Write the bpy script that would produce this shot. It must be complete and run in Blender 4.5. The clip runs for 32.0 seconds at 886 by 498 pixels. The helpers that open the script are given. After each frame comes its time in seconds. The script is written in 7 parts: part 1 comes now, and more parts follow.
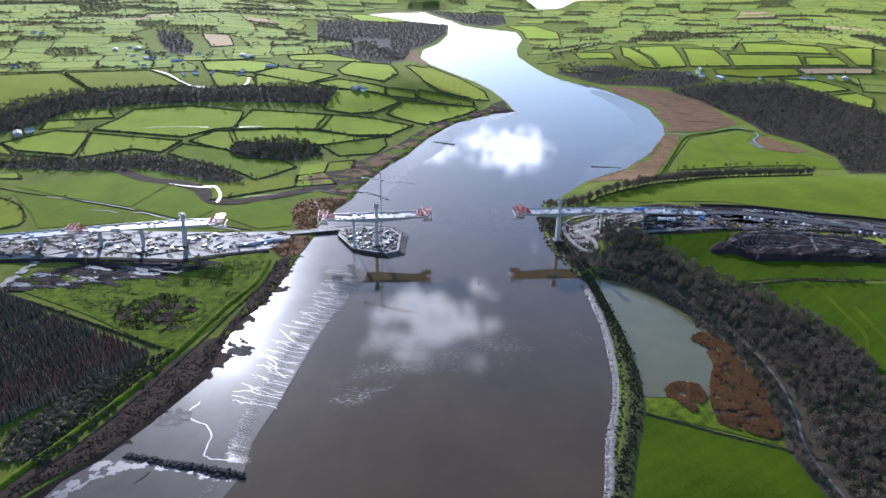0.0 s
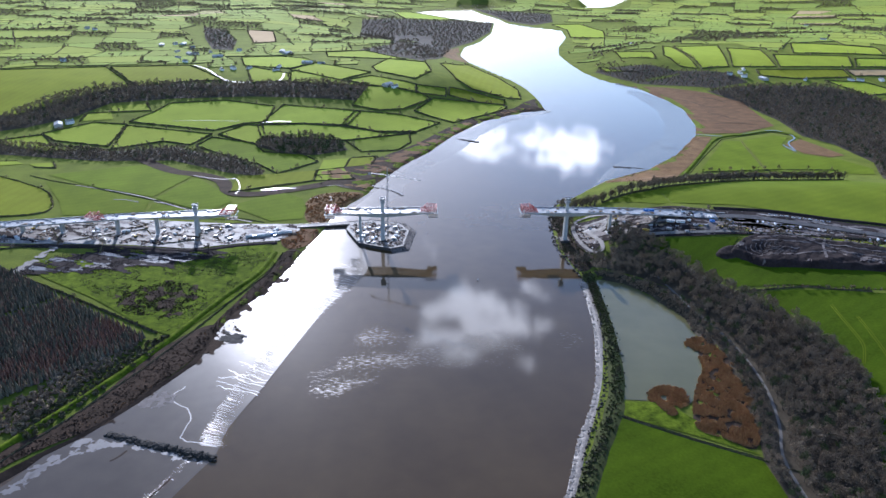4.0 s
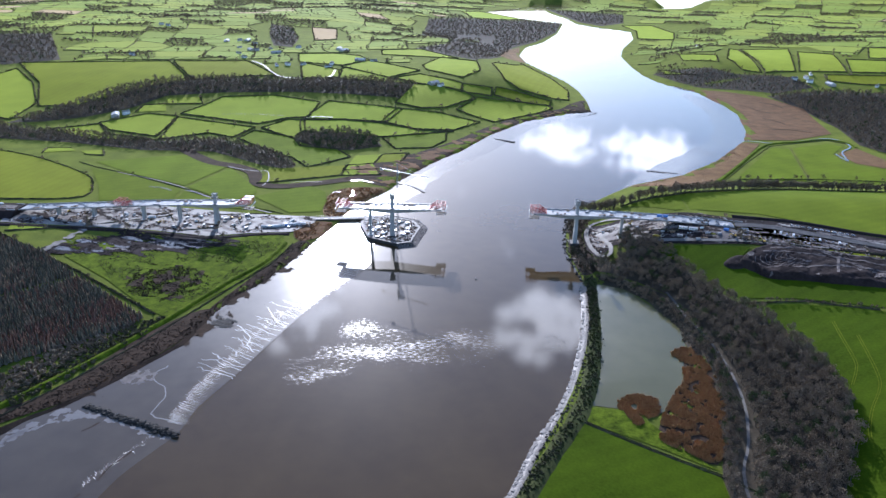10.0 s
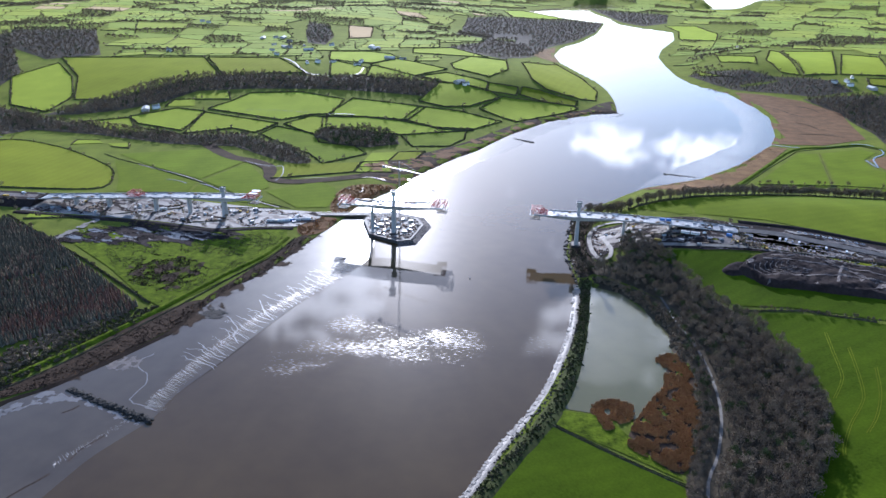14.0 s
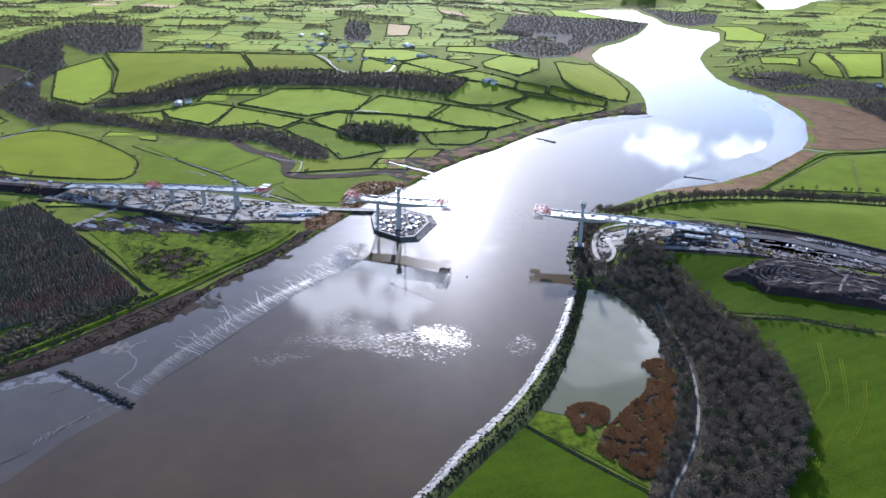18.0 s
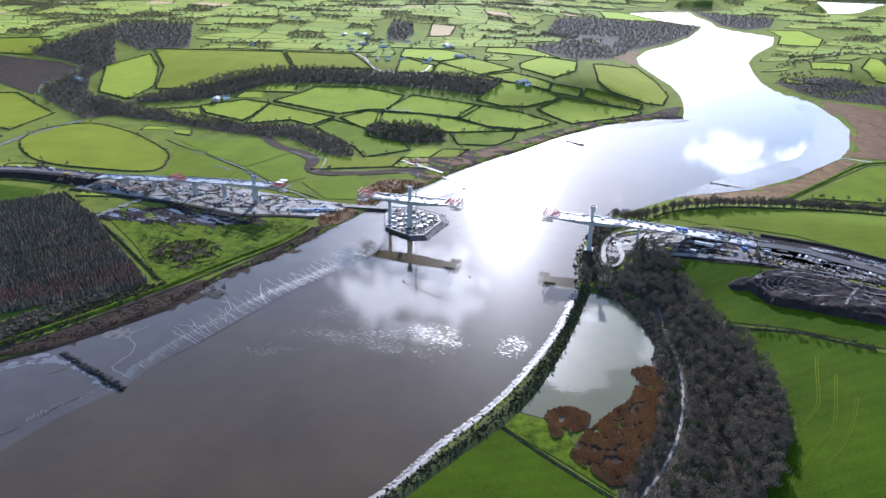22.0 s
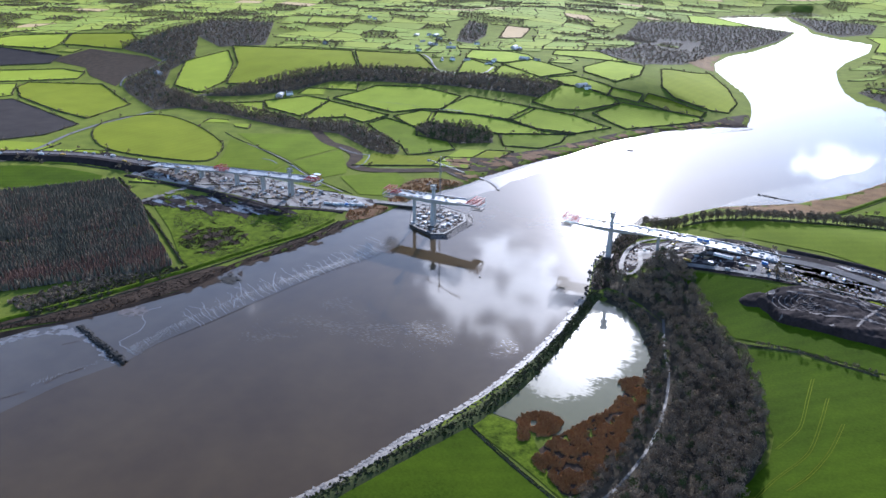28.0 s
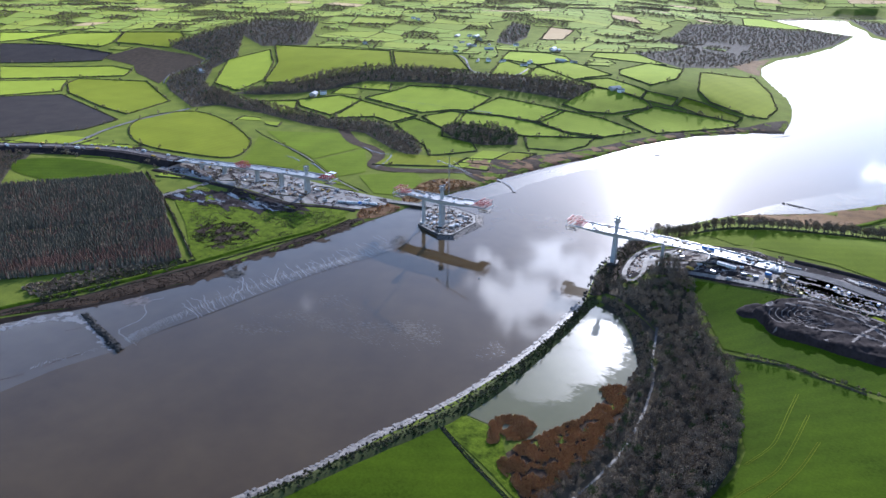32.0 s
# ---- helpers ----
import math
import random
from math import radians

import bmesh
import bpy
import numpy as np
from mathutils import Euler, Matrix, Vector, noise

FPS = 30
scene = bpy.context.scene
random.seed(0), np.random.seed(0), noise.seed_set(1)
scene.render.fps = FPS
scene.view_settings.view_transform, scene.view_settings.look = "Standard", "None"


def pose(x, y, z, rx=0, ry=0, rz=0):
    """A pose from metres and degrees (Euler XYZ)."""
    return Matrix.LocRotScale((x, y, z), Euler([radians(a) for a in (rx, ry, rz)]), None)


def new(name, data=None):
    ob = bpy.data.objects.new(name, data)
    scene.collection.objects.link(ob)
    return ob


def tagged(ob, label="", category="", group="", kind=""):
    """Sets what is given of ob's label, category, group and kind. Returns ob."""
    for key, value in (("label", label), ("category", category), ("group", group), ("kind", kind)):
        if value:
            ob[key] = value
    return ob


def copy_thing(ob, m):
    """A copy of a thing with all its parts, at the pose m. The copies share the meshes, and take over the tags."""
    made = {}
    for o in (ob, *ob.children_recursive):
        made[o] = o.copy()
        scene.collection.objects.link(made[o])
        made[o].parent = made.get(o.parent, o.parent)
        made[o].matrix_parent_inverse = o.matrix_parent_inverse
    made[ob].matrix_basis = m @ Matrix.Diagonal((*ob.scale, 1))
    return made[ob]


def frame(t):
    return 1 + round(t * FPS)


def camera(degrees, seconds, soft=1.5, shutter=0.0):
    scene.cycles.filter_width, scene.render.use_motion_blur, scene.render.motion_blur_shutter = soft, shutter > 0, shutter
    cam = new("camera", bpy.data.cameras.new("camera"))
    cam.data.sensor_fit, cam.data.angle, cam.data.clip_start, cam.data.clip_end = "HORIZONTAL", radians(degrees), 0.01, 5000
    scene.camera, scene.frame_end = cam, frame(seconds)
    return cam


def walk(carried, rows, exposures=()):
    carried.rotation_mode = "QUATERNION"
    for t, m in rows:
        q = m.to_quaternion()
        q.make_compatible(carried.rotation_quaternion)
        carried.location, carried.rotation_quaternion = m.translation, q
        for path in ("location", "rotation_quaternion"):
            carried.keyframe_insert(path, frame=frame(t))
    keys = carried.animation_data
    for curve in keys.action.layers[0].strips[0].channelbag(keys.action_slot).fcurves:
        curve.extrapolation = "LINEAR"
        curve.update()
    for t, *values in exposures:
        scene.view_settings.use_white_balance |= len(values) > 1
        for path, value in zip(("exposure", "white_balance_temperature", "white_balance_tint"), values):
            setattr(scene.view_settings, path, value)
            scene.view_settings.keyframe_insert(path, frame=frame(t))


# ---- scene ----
cam = camera(62.3, 32.0)
PATH = [
    (0, pose(-17.02, -848.60, 352.99, 67.320, -1.133, -6.256)),
    (1, pose(-2.56, -850.82, 353.16, 67.273, -1.097, -5.197)),
    (2, pose(11.99, -853.09, 353.34, 67.224, -1.058, -4.145)),
    (3, pose(26.57, -855.15, 353.48, 67.175, -1.019, -3.067)),
    (3.5, pose(33.91, -856.27, 353.51, 67.141, -1.004, -2.475)),
    (5.5, pose(63.08, -858.98, 353.58, 67.030, -0.922, -0.231)),
    (6, pose(70.23, -859.63, 353.64, 67.019, -0.903, 0.330)),
    (7, pose(84.82, -860.11, 353.63, 67.018, -0.909, 1.448)),
    (8, pose(99.13, -860.57, 353.68, 67.014, -0.904, 2.528)),
    (9, pose(113.73, -860.43, 353.71, 67.005, -0.898, 3.588)),
    (10, pose(128.33, -859.80, 353.79, 66.990, -0.909, 4.599)),
    (11, pose(142.98, -858.85, 354.01, 66.960, -0.918, 5.623)),
    (12, pose(157.65, -857.64, 354.13, 66.909, -0.893, 6.482)),
    (13, pose(172.20, -856.07, 354.27, 66.891, -0.874, 7.519)),
    (14, pose(186.59, -854.20, 354.28, 66.859, -0.883, 8.557)),
    (14.5, pose(193.87, -853.36, 354.23, 66.847, -0.838, 9.065)),
    (16.5, pose(222.44, -848.64, 354.03, 66.775, -0.861, 11.216)),
    (17, pose(229.47, -847.66, 353.93, 66.741, -0.844, 11.701)),
    (18, pose(243.39, -845.51, 353.92, 66.726, -0.798, 12.673)),
    (19, pose(257.20, -842.75, 353.78, 66.689, -0.740, 13.812)),
    (20, pose(270.70, -839.87, 353.72, 66.683, -0.647, 14.931)),
    (21, pose(283.83, -837.07, 353.68, 66.681, -0.594, 15.961)),
    (22, pose(297.21, -833.57, 353.49, 66.739, -0.877, 17.191)),
    (23, pose(310.58, -830.12, 353.47, 66.734, -0.863, 18.363)),
    (24, pose(324.23, -826.44, 353.42, 66.763, -0.891, 19.599)),
    (25, pose(337.92, -822.52, 353.30, 66.747, -0.876, 20.823)),
    (25.5, pose(344.80, -820.47, 353.27, 66.751, -0.852, 21.462)),
    (27.5, pose(372.33, -811.27, 353.37, 66.779, -0.837, 23.979)),
    (28, pose(379.21, -808.62, 353.45, 66.776, -0.824, 24.629)),
    (28.5, pose(386.03, -805.77, 353.61, 66.781, -0.833, 25.260)),
    (29, pose(392.85, -802.83, 353.79, 66.814, -0.814, 25.868)),
    (29.3, pose(396.85, -801.04, 353.90, 66.754, -0.837, 26.121)),
    (29.5, pose(399.61, -799.70, 353.97, 66.807, -0.791, 26.221)),
    (30, pose(406.43, -796.55, 354.24, 66.807, -0.795, 26.802)),
    (31, pose(420.00, -790.06, 354.72, 66.796, -0.766, 28.002)),
    (32, pose(433.55, -783.79, 355.16, 66.779, -0.696, 29.113)),
]
walk(cam, PATH, exposures=((0, 0.68, 5230, 18), (6, 0.71, 5230, 18), (13, 0.73, 5230, 18), (23, 0.93, 5230, 18), (32, 0.87, 5230, 18)))
# ---------------------------------------------------------------- light
SUN_AZ, SUN_EL = -11.5, 19.0
sun_way = Vector((math.sin(radians(SUN_AZ)) * math.cos(radians(SUN_EL)), math.cos(radians(SUN_AZ)) * math.cos(radians(SUN_EL)), math.sin(radians(SUN_EL))))
sun_data = bpy.data.lights.new("sun", "SUN")
sun_data.energy, sun_data.angle, sun_data.color = 4.2, radians(0.55), (1.0, 0.93, 0.82)
sun = new("sun", sun_data)
sun.rotation_mode = "QUATERNION"
sun.rotation_quaternion = sun_way.to_track_quat("Z", "Y")

world = bpy.data.worlds.new("sky")
scene.world = world
world.use_nodes = True
wn, wl = world.node_tree.nodes, world.node_tree.links
wn.clear()
sky = wn.new("ShaderNodeTexSky")
sky.sky_type, sky.sun_disc = "NISHITA", False
sky.sun_elevation, sky.sun_rotation = radians(SUN_EL), radians(SUN_AZ)
sky.air_density, sky.dust_density, sky.ozone_density = 1.0, 0.5, 1.5
coord = wn.new("ShaderNodeTexCoord")
split = wn.new("ShaderNodeSeparateXYZ")
wl.new(coord.outputs["Generated"], split.inputs[0])


def wmath(op, a, b):
    n = wn.new("ShaderNodeMath")
    n.operation = op
    for k, v in enumerate((a, b)):
        if isinstance(v, (int, float)):
            n.inputs[k].default_value = v
        else:
            wl.new(v, n.inputs[k])
    return n.outputs[0]


# broken cumulus: noise on a flat cloud deck seen in perspective
lift = wmath("MAXIMUM", wmath("ADD", split.outputs[2], 0.06), 0.03)
deckmap = wn.new("ShaderNodeCombineXYZ")
wl.new(wmath("DIVIDE", split.outputs[0], lift), deckmap.inputs[0])
wl.new(wmath("DIVIDE", split.outputs[1], lift), deckmap.inputs[1])
deckmap.inputs[2].default_value = 3.7
cloud = wn.new("ShaderNodeTexNoise")
cloud.inputs["Scale"].default_value, cloud.inputs["Detail"].default_value, cloud.inputs["Roughness"].default_value = 11.0, 7, 0.6
wl.new(deckmap.outputs[0], cloud.inputs["Vector"])
cover = wn.new("ShaderNodeMapRange")
cover.interpolation_type = "SMOOTHSTEP"
cover.inputs["From Min"].default_value, cover.inputs["From Max"].default_value = 0.92, 1.05
# fair-weather cloud banks: azimuth from the valley's axis, height, and half widths, in degrees
BANKS = ((4.5, 14.6, 3.0, 1.4, 0.44), (12.0, 14.9, 3.6, 1.7, 0.46), (6.0, 28.4, 6.5, 3.2, 0.4), (-19.0, 26.0, 6.8, 3.8, 0.44), (24.0, 21.0, 6.0, 2.0, 0.3), (-62.0, 22.0, 9.0, 3.0, 0.3), (40.0, 34.0, 9.0, 4.0, 0.3))
azimuth = wmath("MULTIPLY", wmath("ARCTAN2", split.outputs[0], split.outputs[1]), 57.2958)
altitude = wmath("MULTIPLY", wmath("ARCSINE", split.outputs[2], 0), 57.2958)
total = wmath("MULTIPLY", cloud.outputs[0], 1.35)
for az, el, wide, tall, thick in BANKS:
    u = wmath("DIVIDE", wmath("SUBTRACT", azimuth, az), wide)
    v = wmath("DIVIDE", wmath("SUBTRACT", altitude, el), tall)
    r2 = wmath("ADD", wmath("MULTIPLY", u, u), wmath("MULTIPLY", v, v))
    total = wmath("ADD", total, wmath("MULTIPLY", wmath("MAXIMUM", wmath("SUBTRACT", 1.0, wmath("MULTIPLY", r2, 0.5)), 0.0), thick))
wl.new(total, cover.inputs["Value"])
mixed = wn.new("ShaderNodeMix")
mixed.data_type = "RGBA"
wl.new(cover.outputs[0], mixed.inputs["Factor"])
wl.new(sky.outputs[0], mixed.inputs["A"])
mixed.inputs["B"].default_value = (26.0, 25.5, 24.5, 1)
back = wn.new("ShaderNodeBackground")
back.inputs["Strength"].default_value = 0.15
wl.new(mixed.outputs["Result"], back.inputs["Color"])
out = wn.new("ShaderNodeOutputWorld")
wl.new(back.outputs[0], out.inputs["Surface"])


# ---------------------------------------------------------------- materials
def mat(name, dark, light, scale=0.2, rough=0.85, bump=0.3, fine=3.0, spread=0.0, metal=0.0, island=0.0, coat=0.0, spec=0.5, sheen=0.0):
    """Two colours mixed by coarse and fine noise in world space; spread varies it from object to object, island from piece to piece."""
    m = bpy.data.materials.new(name)
    m.use_nodes = True
    n, l = m.node_tree.nodes, m.node_tree.links
    b = n["Principled BSDF"]
    b.inputs["Roughness"].default_value, b.inputs["Metallic"].default_value = rough, metal
    b.inputs["Specular IOR Level"].default_value = spec
    b.inputs["Coat Weight"].default_value = coat
    b.inputs["Coat Roughness"].default_value = 0.3
    b.inputs["Sheen Weight"].default_value, b.inputs["Sheen Roughness"].default_value = sheen, 0.45
    b.inputs["Sheen Tint"].default_value = (*[k + 0.75 * min(1, 3 * c) for c, k in zip(light, (0.16, 0.15, 0.03))], 1)
    geo = n.new("ShaderNodeNewGeometry")
    big, small = n.new("ShaderNodeTexNoise"), n.new("ShaderNodeTexNoise")
    for t, s, d in ((big, scale, 5), (small, fine, 4)):
        t.inputs["Scale"].default_value, t.inputs["Detail"].default_value = s, d
        l.new(geo.outputs["Position"], t.inputs["Vector"])
    add = n.new("ShaderNodeMath")
    add.operation = "MULTIPLY_ADD"
    l.new(small.outputs[0], add.inputs[0])
    add.inputs[1].default_value = 0.55
    l.new(big.outputs[0], add.inputs[2])
    ramp = n.new("ShaderNodeMapRange")
    ramp.inputs["From Min"].default_value, ramp.inputs["From Max"].default_value = 0.5, 1.05
    l.new(add.outputs[0], ramp.inputs["Value"])
    mix = n.new("ShaderNodeMix")
    mix.data_type = "RGBA"
    mix.inputs["A"].default_value, mix.inputs["B"].default_value = (*dark, 1), (*light, 1)
    l.new(ramp.outputs[0], mix.inputs["Factor"])
    colour = mix.outputs["Result"]
    for amount, source in ((spread, "object"), (island, "island")):
        if not amount:
            continue
        rnd = n.new("ShaderNodeObjectInfo").outputs["Random"] if source == "object" else geo.outputs["Random Per Island"]
        hsv = n.new("ShaderNodeHueSaturation")
        for key, lo, hi in (("Hue", 0.5 - amount * 0.05, 0.5 + amount * 0.03), ("Value", 1 - amount, 1 + amount)):
            r = n.new("ShaderNodeMapRange")
            r.inputs["To Min"].default_value, r.inputs["To Max"].default_value = lo, hi
            l.new(rnd, r.inputs["Value"])
            l.new(r.outputs[0], hsv.inputs[key])
        l.new(colour, hsv.inputs["Color"])
        colour = hsv.outputs[0]
    l.new(colour, b.inputs["Base Color"])
    if bump:
        bp = n.new("ShaderNodeBump")
        bp.inputs["Strength"].default_value, bp.inputs["Distance"].default_value = bump, 0.4
        l.new(small.outputs[0], bp.inputs["Height"])
        l.new(bp.outputs[0], b.inputs["Normal"])
    return m


def striped(m, angle, width, depth):
    """Adds faint drill and tyre lines to a field's colour."""
    n, l = m.node_tree.nodes, m.node_tree.links
    b = n["Principled BSDF"]
    source = b.inputs["Base Color"].links[0].from_socket
    geo = n.new("ShaderNodeNewGeometry")
    turn = n.new("ShaderNodeMapping")
    turn.inputs["Rotation"].default_value = (0, 0, radians(angle))
    l.new(geo.outputs["Position"], turn.inputs["Vector"])
    wave = n.new("ShaderNodeTexWave")
    wave.inputs["Scale"].default_value, wave.inputs["Distortion"].default_value = 0.314 / width, 1.5
    wave.inputs["Detail Scale"].default_value = 0.2
    l.new(turn.outputs[0], wave.inputs["Vector"])
    r = n.new("ShaderNodeMapRange")
    r.inputs["To Min"].default_value, r.inputs["To Max"].default_value = 1 - depth, 1 + depth
    l.new(wave.outputs[0], r.inputs["Value"])
    hsv = n.new("ShaderNodeHueSaturation")
    l.new(r.outputs[0], hsv.inputs["Value"])
    l.new(source, hsv.inputs["Color"])
    l.new(hsv.outputs[0], b.inputs["Base Color"])
    return m


def water_mat(name, dark, light, sharp=0.04, ripple=0.06, sheen=0.5, glitter=0.28, ruffled=(), whole=0.0):
    m = mat(name, dark, light, 0.012, sharp, 0, 0.05)
    n, l = m.node_tree.nodes, m.node_tree.links
    b = n["Principled BSDF"]
    b.inputs["IOR"].default_value = 1.333
    b.inputs["Coat Weight"].default_value, b.inputs["Coat Roughness"].default_value, b.inputs["Coat IOR"].default_value = sheen, glitter, 1.33
    geo = n.new("ShaderNodeNewGeometry")
    last = None
    for s, d, amount in ((0.05, 3, ripple * 0.5), (0.9, 3, ripple)):
        t, bp = n.new("ShaderNodeTexNoise"), n.new("ShaderNodeBump")
        t.inputs["Scale"].default_value, t.inputs["Detail"].default_value = s, d
        l.new(geo.outputs["Position"], t.inputs["Vector"])
        bp.inputs["Strength"].default_value, bp.inputs["Distance"].default_value = amount, 0.5
        l.new(t.outputs[0], bp.inputs["Height"])
        if last:
            l.new(last, bp.inputs["Normal"])
        last = bp.outputs[0]
    l.new(last, b.inputs["Normal"])
    l.new(last, b.inputs["Coat Normal"])
    gust, calm = n.new("ShaderNodeTexNoise"), n.new("ShaderNodeMapRange")
    gust.inputs["Scale"].default_value, gust.inputs["Detail"].default_value = 0.011, 5
    calm.inputs["From Min"].default_value, calm.inputs["From Max"].default_value = 0.6, 0.72
    calm.inputs["To Min"].default_value, calm.inputs["To Max"].default_value = sharp, sharp + 0.07
    l.new(geo.outputs["Position"], gust.inputs["Vector"])
    l.new(gust.outputs[0], calm.inputs["Value"])
    l.new(calm.outputs[0], b.inputs["Roughness"])
    if ruffled:
        speck, wide = n.new("ShaderNodeTexNoise"), n.new("ShaderNodeTexNoise")
        speck.inputs["Scale"].default_value, speck.inputs["Detail"].default_value = 0.45, 4
        wide.inputs["Scale"].default_value, wide.inputs["Detail"].default_value = 0.03, 4
        stretch = n.new("ShaderNodeMapping")
        stretch.inputs["Scale"].default_value = (0.45, 1.6, 1)
        l.new(geo.outputs["Position"], stretch.inputs["Vector"])
        l.new(stretch.outputs[0], speck.inputs["Vector"]), l.new(stretch.outputs[0], wide.inputs["Vector"])

        def op(kind, a, c):
            k = n.new("ShaderNodeMath")
            k.operation = kind
            for i, v in enumerate((a, c)):
                if isinstance(v, (int, float)):
                    k.inputs[i].default_value = v
                else:
                    l.new(v, k.inputs[i])
            return k.outputs[0]
        near = 0.0
        for cx, cy, reach in ruffled:
            far = n.new("ShaderNodeVectorMath")
            far.operation = "DISTANCE"
            far.inputs[1].default_value = (cx, cy, 0)
            l.new(geo.outputs["Position"], far.inputs[0])
            near = op("MAXIMUM", near, op("SUBTRACT", 1.0, op("DIVIDE", far.outputs["Value"], reach)))
        mask = n.new("ShaderNodeMapRange")
        mask.inputs["From Min"].default_value, mask.inputs["From Max"].default_value = 0.5, 0.6
        swell = op("MULTIPLY", op("SUBTRACT", wide.outputs[0], 0.5), 0.5)
        l.new(op("ADD", op("ADD", op("ADD", speck.outputs[0], whole), swell), op("MULTIPLY", op("SUBTRACT", op("MINIMUM", op("MULTIPLY", near, 1.8), 1.0), 1.0), 0.35 + whole)), mask.inputs["Value"])
        l.new(op("ADD", calm.outputs[0], op("MULTIPLY", mask.outputs[0], 0.2 if whole else 0.27)), b.inputs["Roughness"])
    return m


M_RIVER = water_mat("silty river water", (0.056, 0.034, 0.013), (0.08, 0.051, 0.02), 0.01, 0.02, 0.06, 0.3, ((-31, -316, 40), (4, -241, 36), (-10, -297, 45), (27, -263, 60), (76, -272, 52), (112, -256, 58), (188, -246, 30)))
M_POND = water_mat("murky pond water", (0.1, 0.09, 0.034), (0.135, 0.122, 0.05), 0.02, 0.03, 0.05, 0.35, ((250, -275, 45), (262, -235, 55), (270, -200, 50), (268, -165, 40)), 0.3)
M_PUDDLE = water_mat("standing water", (0.06, 0.055, 0.045), (0.12, 0.1, 0.08), 0.08, 0.03, 0.1)
M_ROUGH = mat("rough grass and scrub", (0.05, 0.068, 0.012), (0.125, 0.145, 0.02), 0.03, 0.95, 0.5, 0.4, spec=0.02, sheen=0.25)
M_PASTURE = striped(mat("green pasture", (0.056, 0.08, 0.006), (0.12, 0.155, 0.012), 0.02, 0.9, 0.3, 0.5, 0.22, spec=0.02, sheen=0.65), 30, 9, 0.05)
M_LUSH = striped(mat("lush winter grass", (0.027, 0.047, 0.001), (0.066, 0.1, 0.003), 0.02, 0.9, 0.3, 0.5, 0.1, spec=0.02, sheen=0.05), 62, 14, 0.05)
M_MEADOW = striped(mat("bright meadow grass", (0.046, 0.07, 0.002), (0.098, 0.135, 0.006), 0.02, 0.9, 0.3, 0.5, 0.14, spec=0.02, sheen=0.3), 62, 14, 0.05)
M_YELLOW = striped(mat("yellowish grass ley", (0.072, 0.088, 0.004), (0.13, 0.148, 0.008), 0.015, 0.9, 0.3, 0.5, 0.12, spec=0.02, sheen=0.35), 8, 16, 0.05)
M_PLOUGH = striped(mat("ploughed earth", (0.026, 0.019, 0.016), (0.046, 0.034, 0.027), 0.03, 0.95, 0.6, 0.6, 0.1, spec=0.1), 75, 5, 0.08)
M_STUBBLE = mat("tan stubble", (0.2, 0.13, 0.07), (0.28, 0.19, 0.1), 0.03, 0.95, 0.3, 0.5, 0.1, spec=0.1, sheen=0.4)
M_MARSH = mat("tussocky marsh grass", (0.02, 0.034, 0.003), (0.125, 0.165, 0.01), 0.12, 0.95, 0.8, 0.5, spec=0.02, sheen=0.15)
M_REED = mat("dead brown reed", (0.085, 0.043, 0.017), (0.19, 0.1, 0.04), 0.05, 0.95, 0.9, 0.7, 0, 0, 0.25, spec=0.1, sheen=0.1)
M_SALT = mat("brown saltmarsh", (0.024, 0.016, 0.011), (0.07, 0.045, 0.03), 0.08, 0.95, 0.4, 0.5, spec=0.05, sheen=0.05)
M_MUD = water_mat("film of water on tidal mud", (0.062, 0.046, 0.03), (0.096, 0.073, 0.048), 0.2, 0.05, 0.04)
M_WETMUD = mat("glistening ridged mud", (0.1, 0.08, 0.062), (0.16, 0.13, 0.1), 0.09, 0.33, 0.35, 0.7, coat=0.15)
M_GRAVEL = mat("wet crushed stone", (0.115, 0.1, 0.083), (0.29, 0.26, 0.222), 0.05, 0.7, 1.0, 0.45, spec=0.35)
M_SITEMUD = mat("churned wet earth", (0.013, 0.0095, 0.009), (0.046, 0.034, 0.03), 0.07, 0.92, 0.6, 0.35, spec=0.05)
M_TRACK = mat("pale wet track", (0.075, 0.064, 0.052), (0.21, 0.185, 0.155), 0.12, 0.7, 0.9, 0.7, spec=0.25)
M_RUT = mat("drying rutted earth", (0.07, 0.055, 0.048), (0.16, 0.13, 0.112), 0.12, 0.75, 0.8, 0.8, spec=0.25)
M_LANE = mat("wet dark gravel lane", (0.085, 0.075, 0.062), (0.15, 0.135, 0.115), 0.08, 0.6, 0.6, 1.0, spec=0.2)
M_LITTER = mat("leaf litter", (0.04, 0.032, 0.02), (0.085, 0.066, 0.042), 0.06, 0.95, 0.6, 0.6, spec=0.1)
M_PALE = mat("pale broken stone", (0.25, 0.235, 0.215), (0.5, 0.475, 0.44), 0.4, 0.65, 0.2, 2.0, 0, 0, 0.3)
M_RUST = mat("rusty steel and clay", (0.12, 0.06, 0.035), (0.26, 0.13, 0.075), 0.4, 0.7, 0.2, 2.0, 0, 0, 0.3)
M_ASPHALT = mat("wet asphalt", (0.035, 0.034, 0.034), (0.095, 0.09, 0.086), 0.1, 0.8, 0.4, 0.6, spec=0.12)
M_CONC = mat("pale concrete", (0.3, 0.29, 0.27), (0.42, 0.41, 0.38), 0.12, 0.7, 0.15, 0.9)
M_WETCONC = mat("wet concrete deck", (0.13, 0.125, 0.118), (0.42, 0.41, 0.39), 0.22, 0.5, 0.2, 0.9)
M_STEEL = mat("grey galvanised steel", (0.25, 0.25, 0.25), (0.36, 0.36, 0.36), 0.5, 0.45, 0.05, 2.0, metal=0.6)
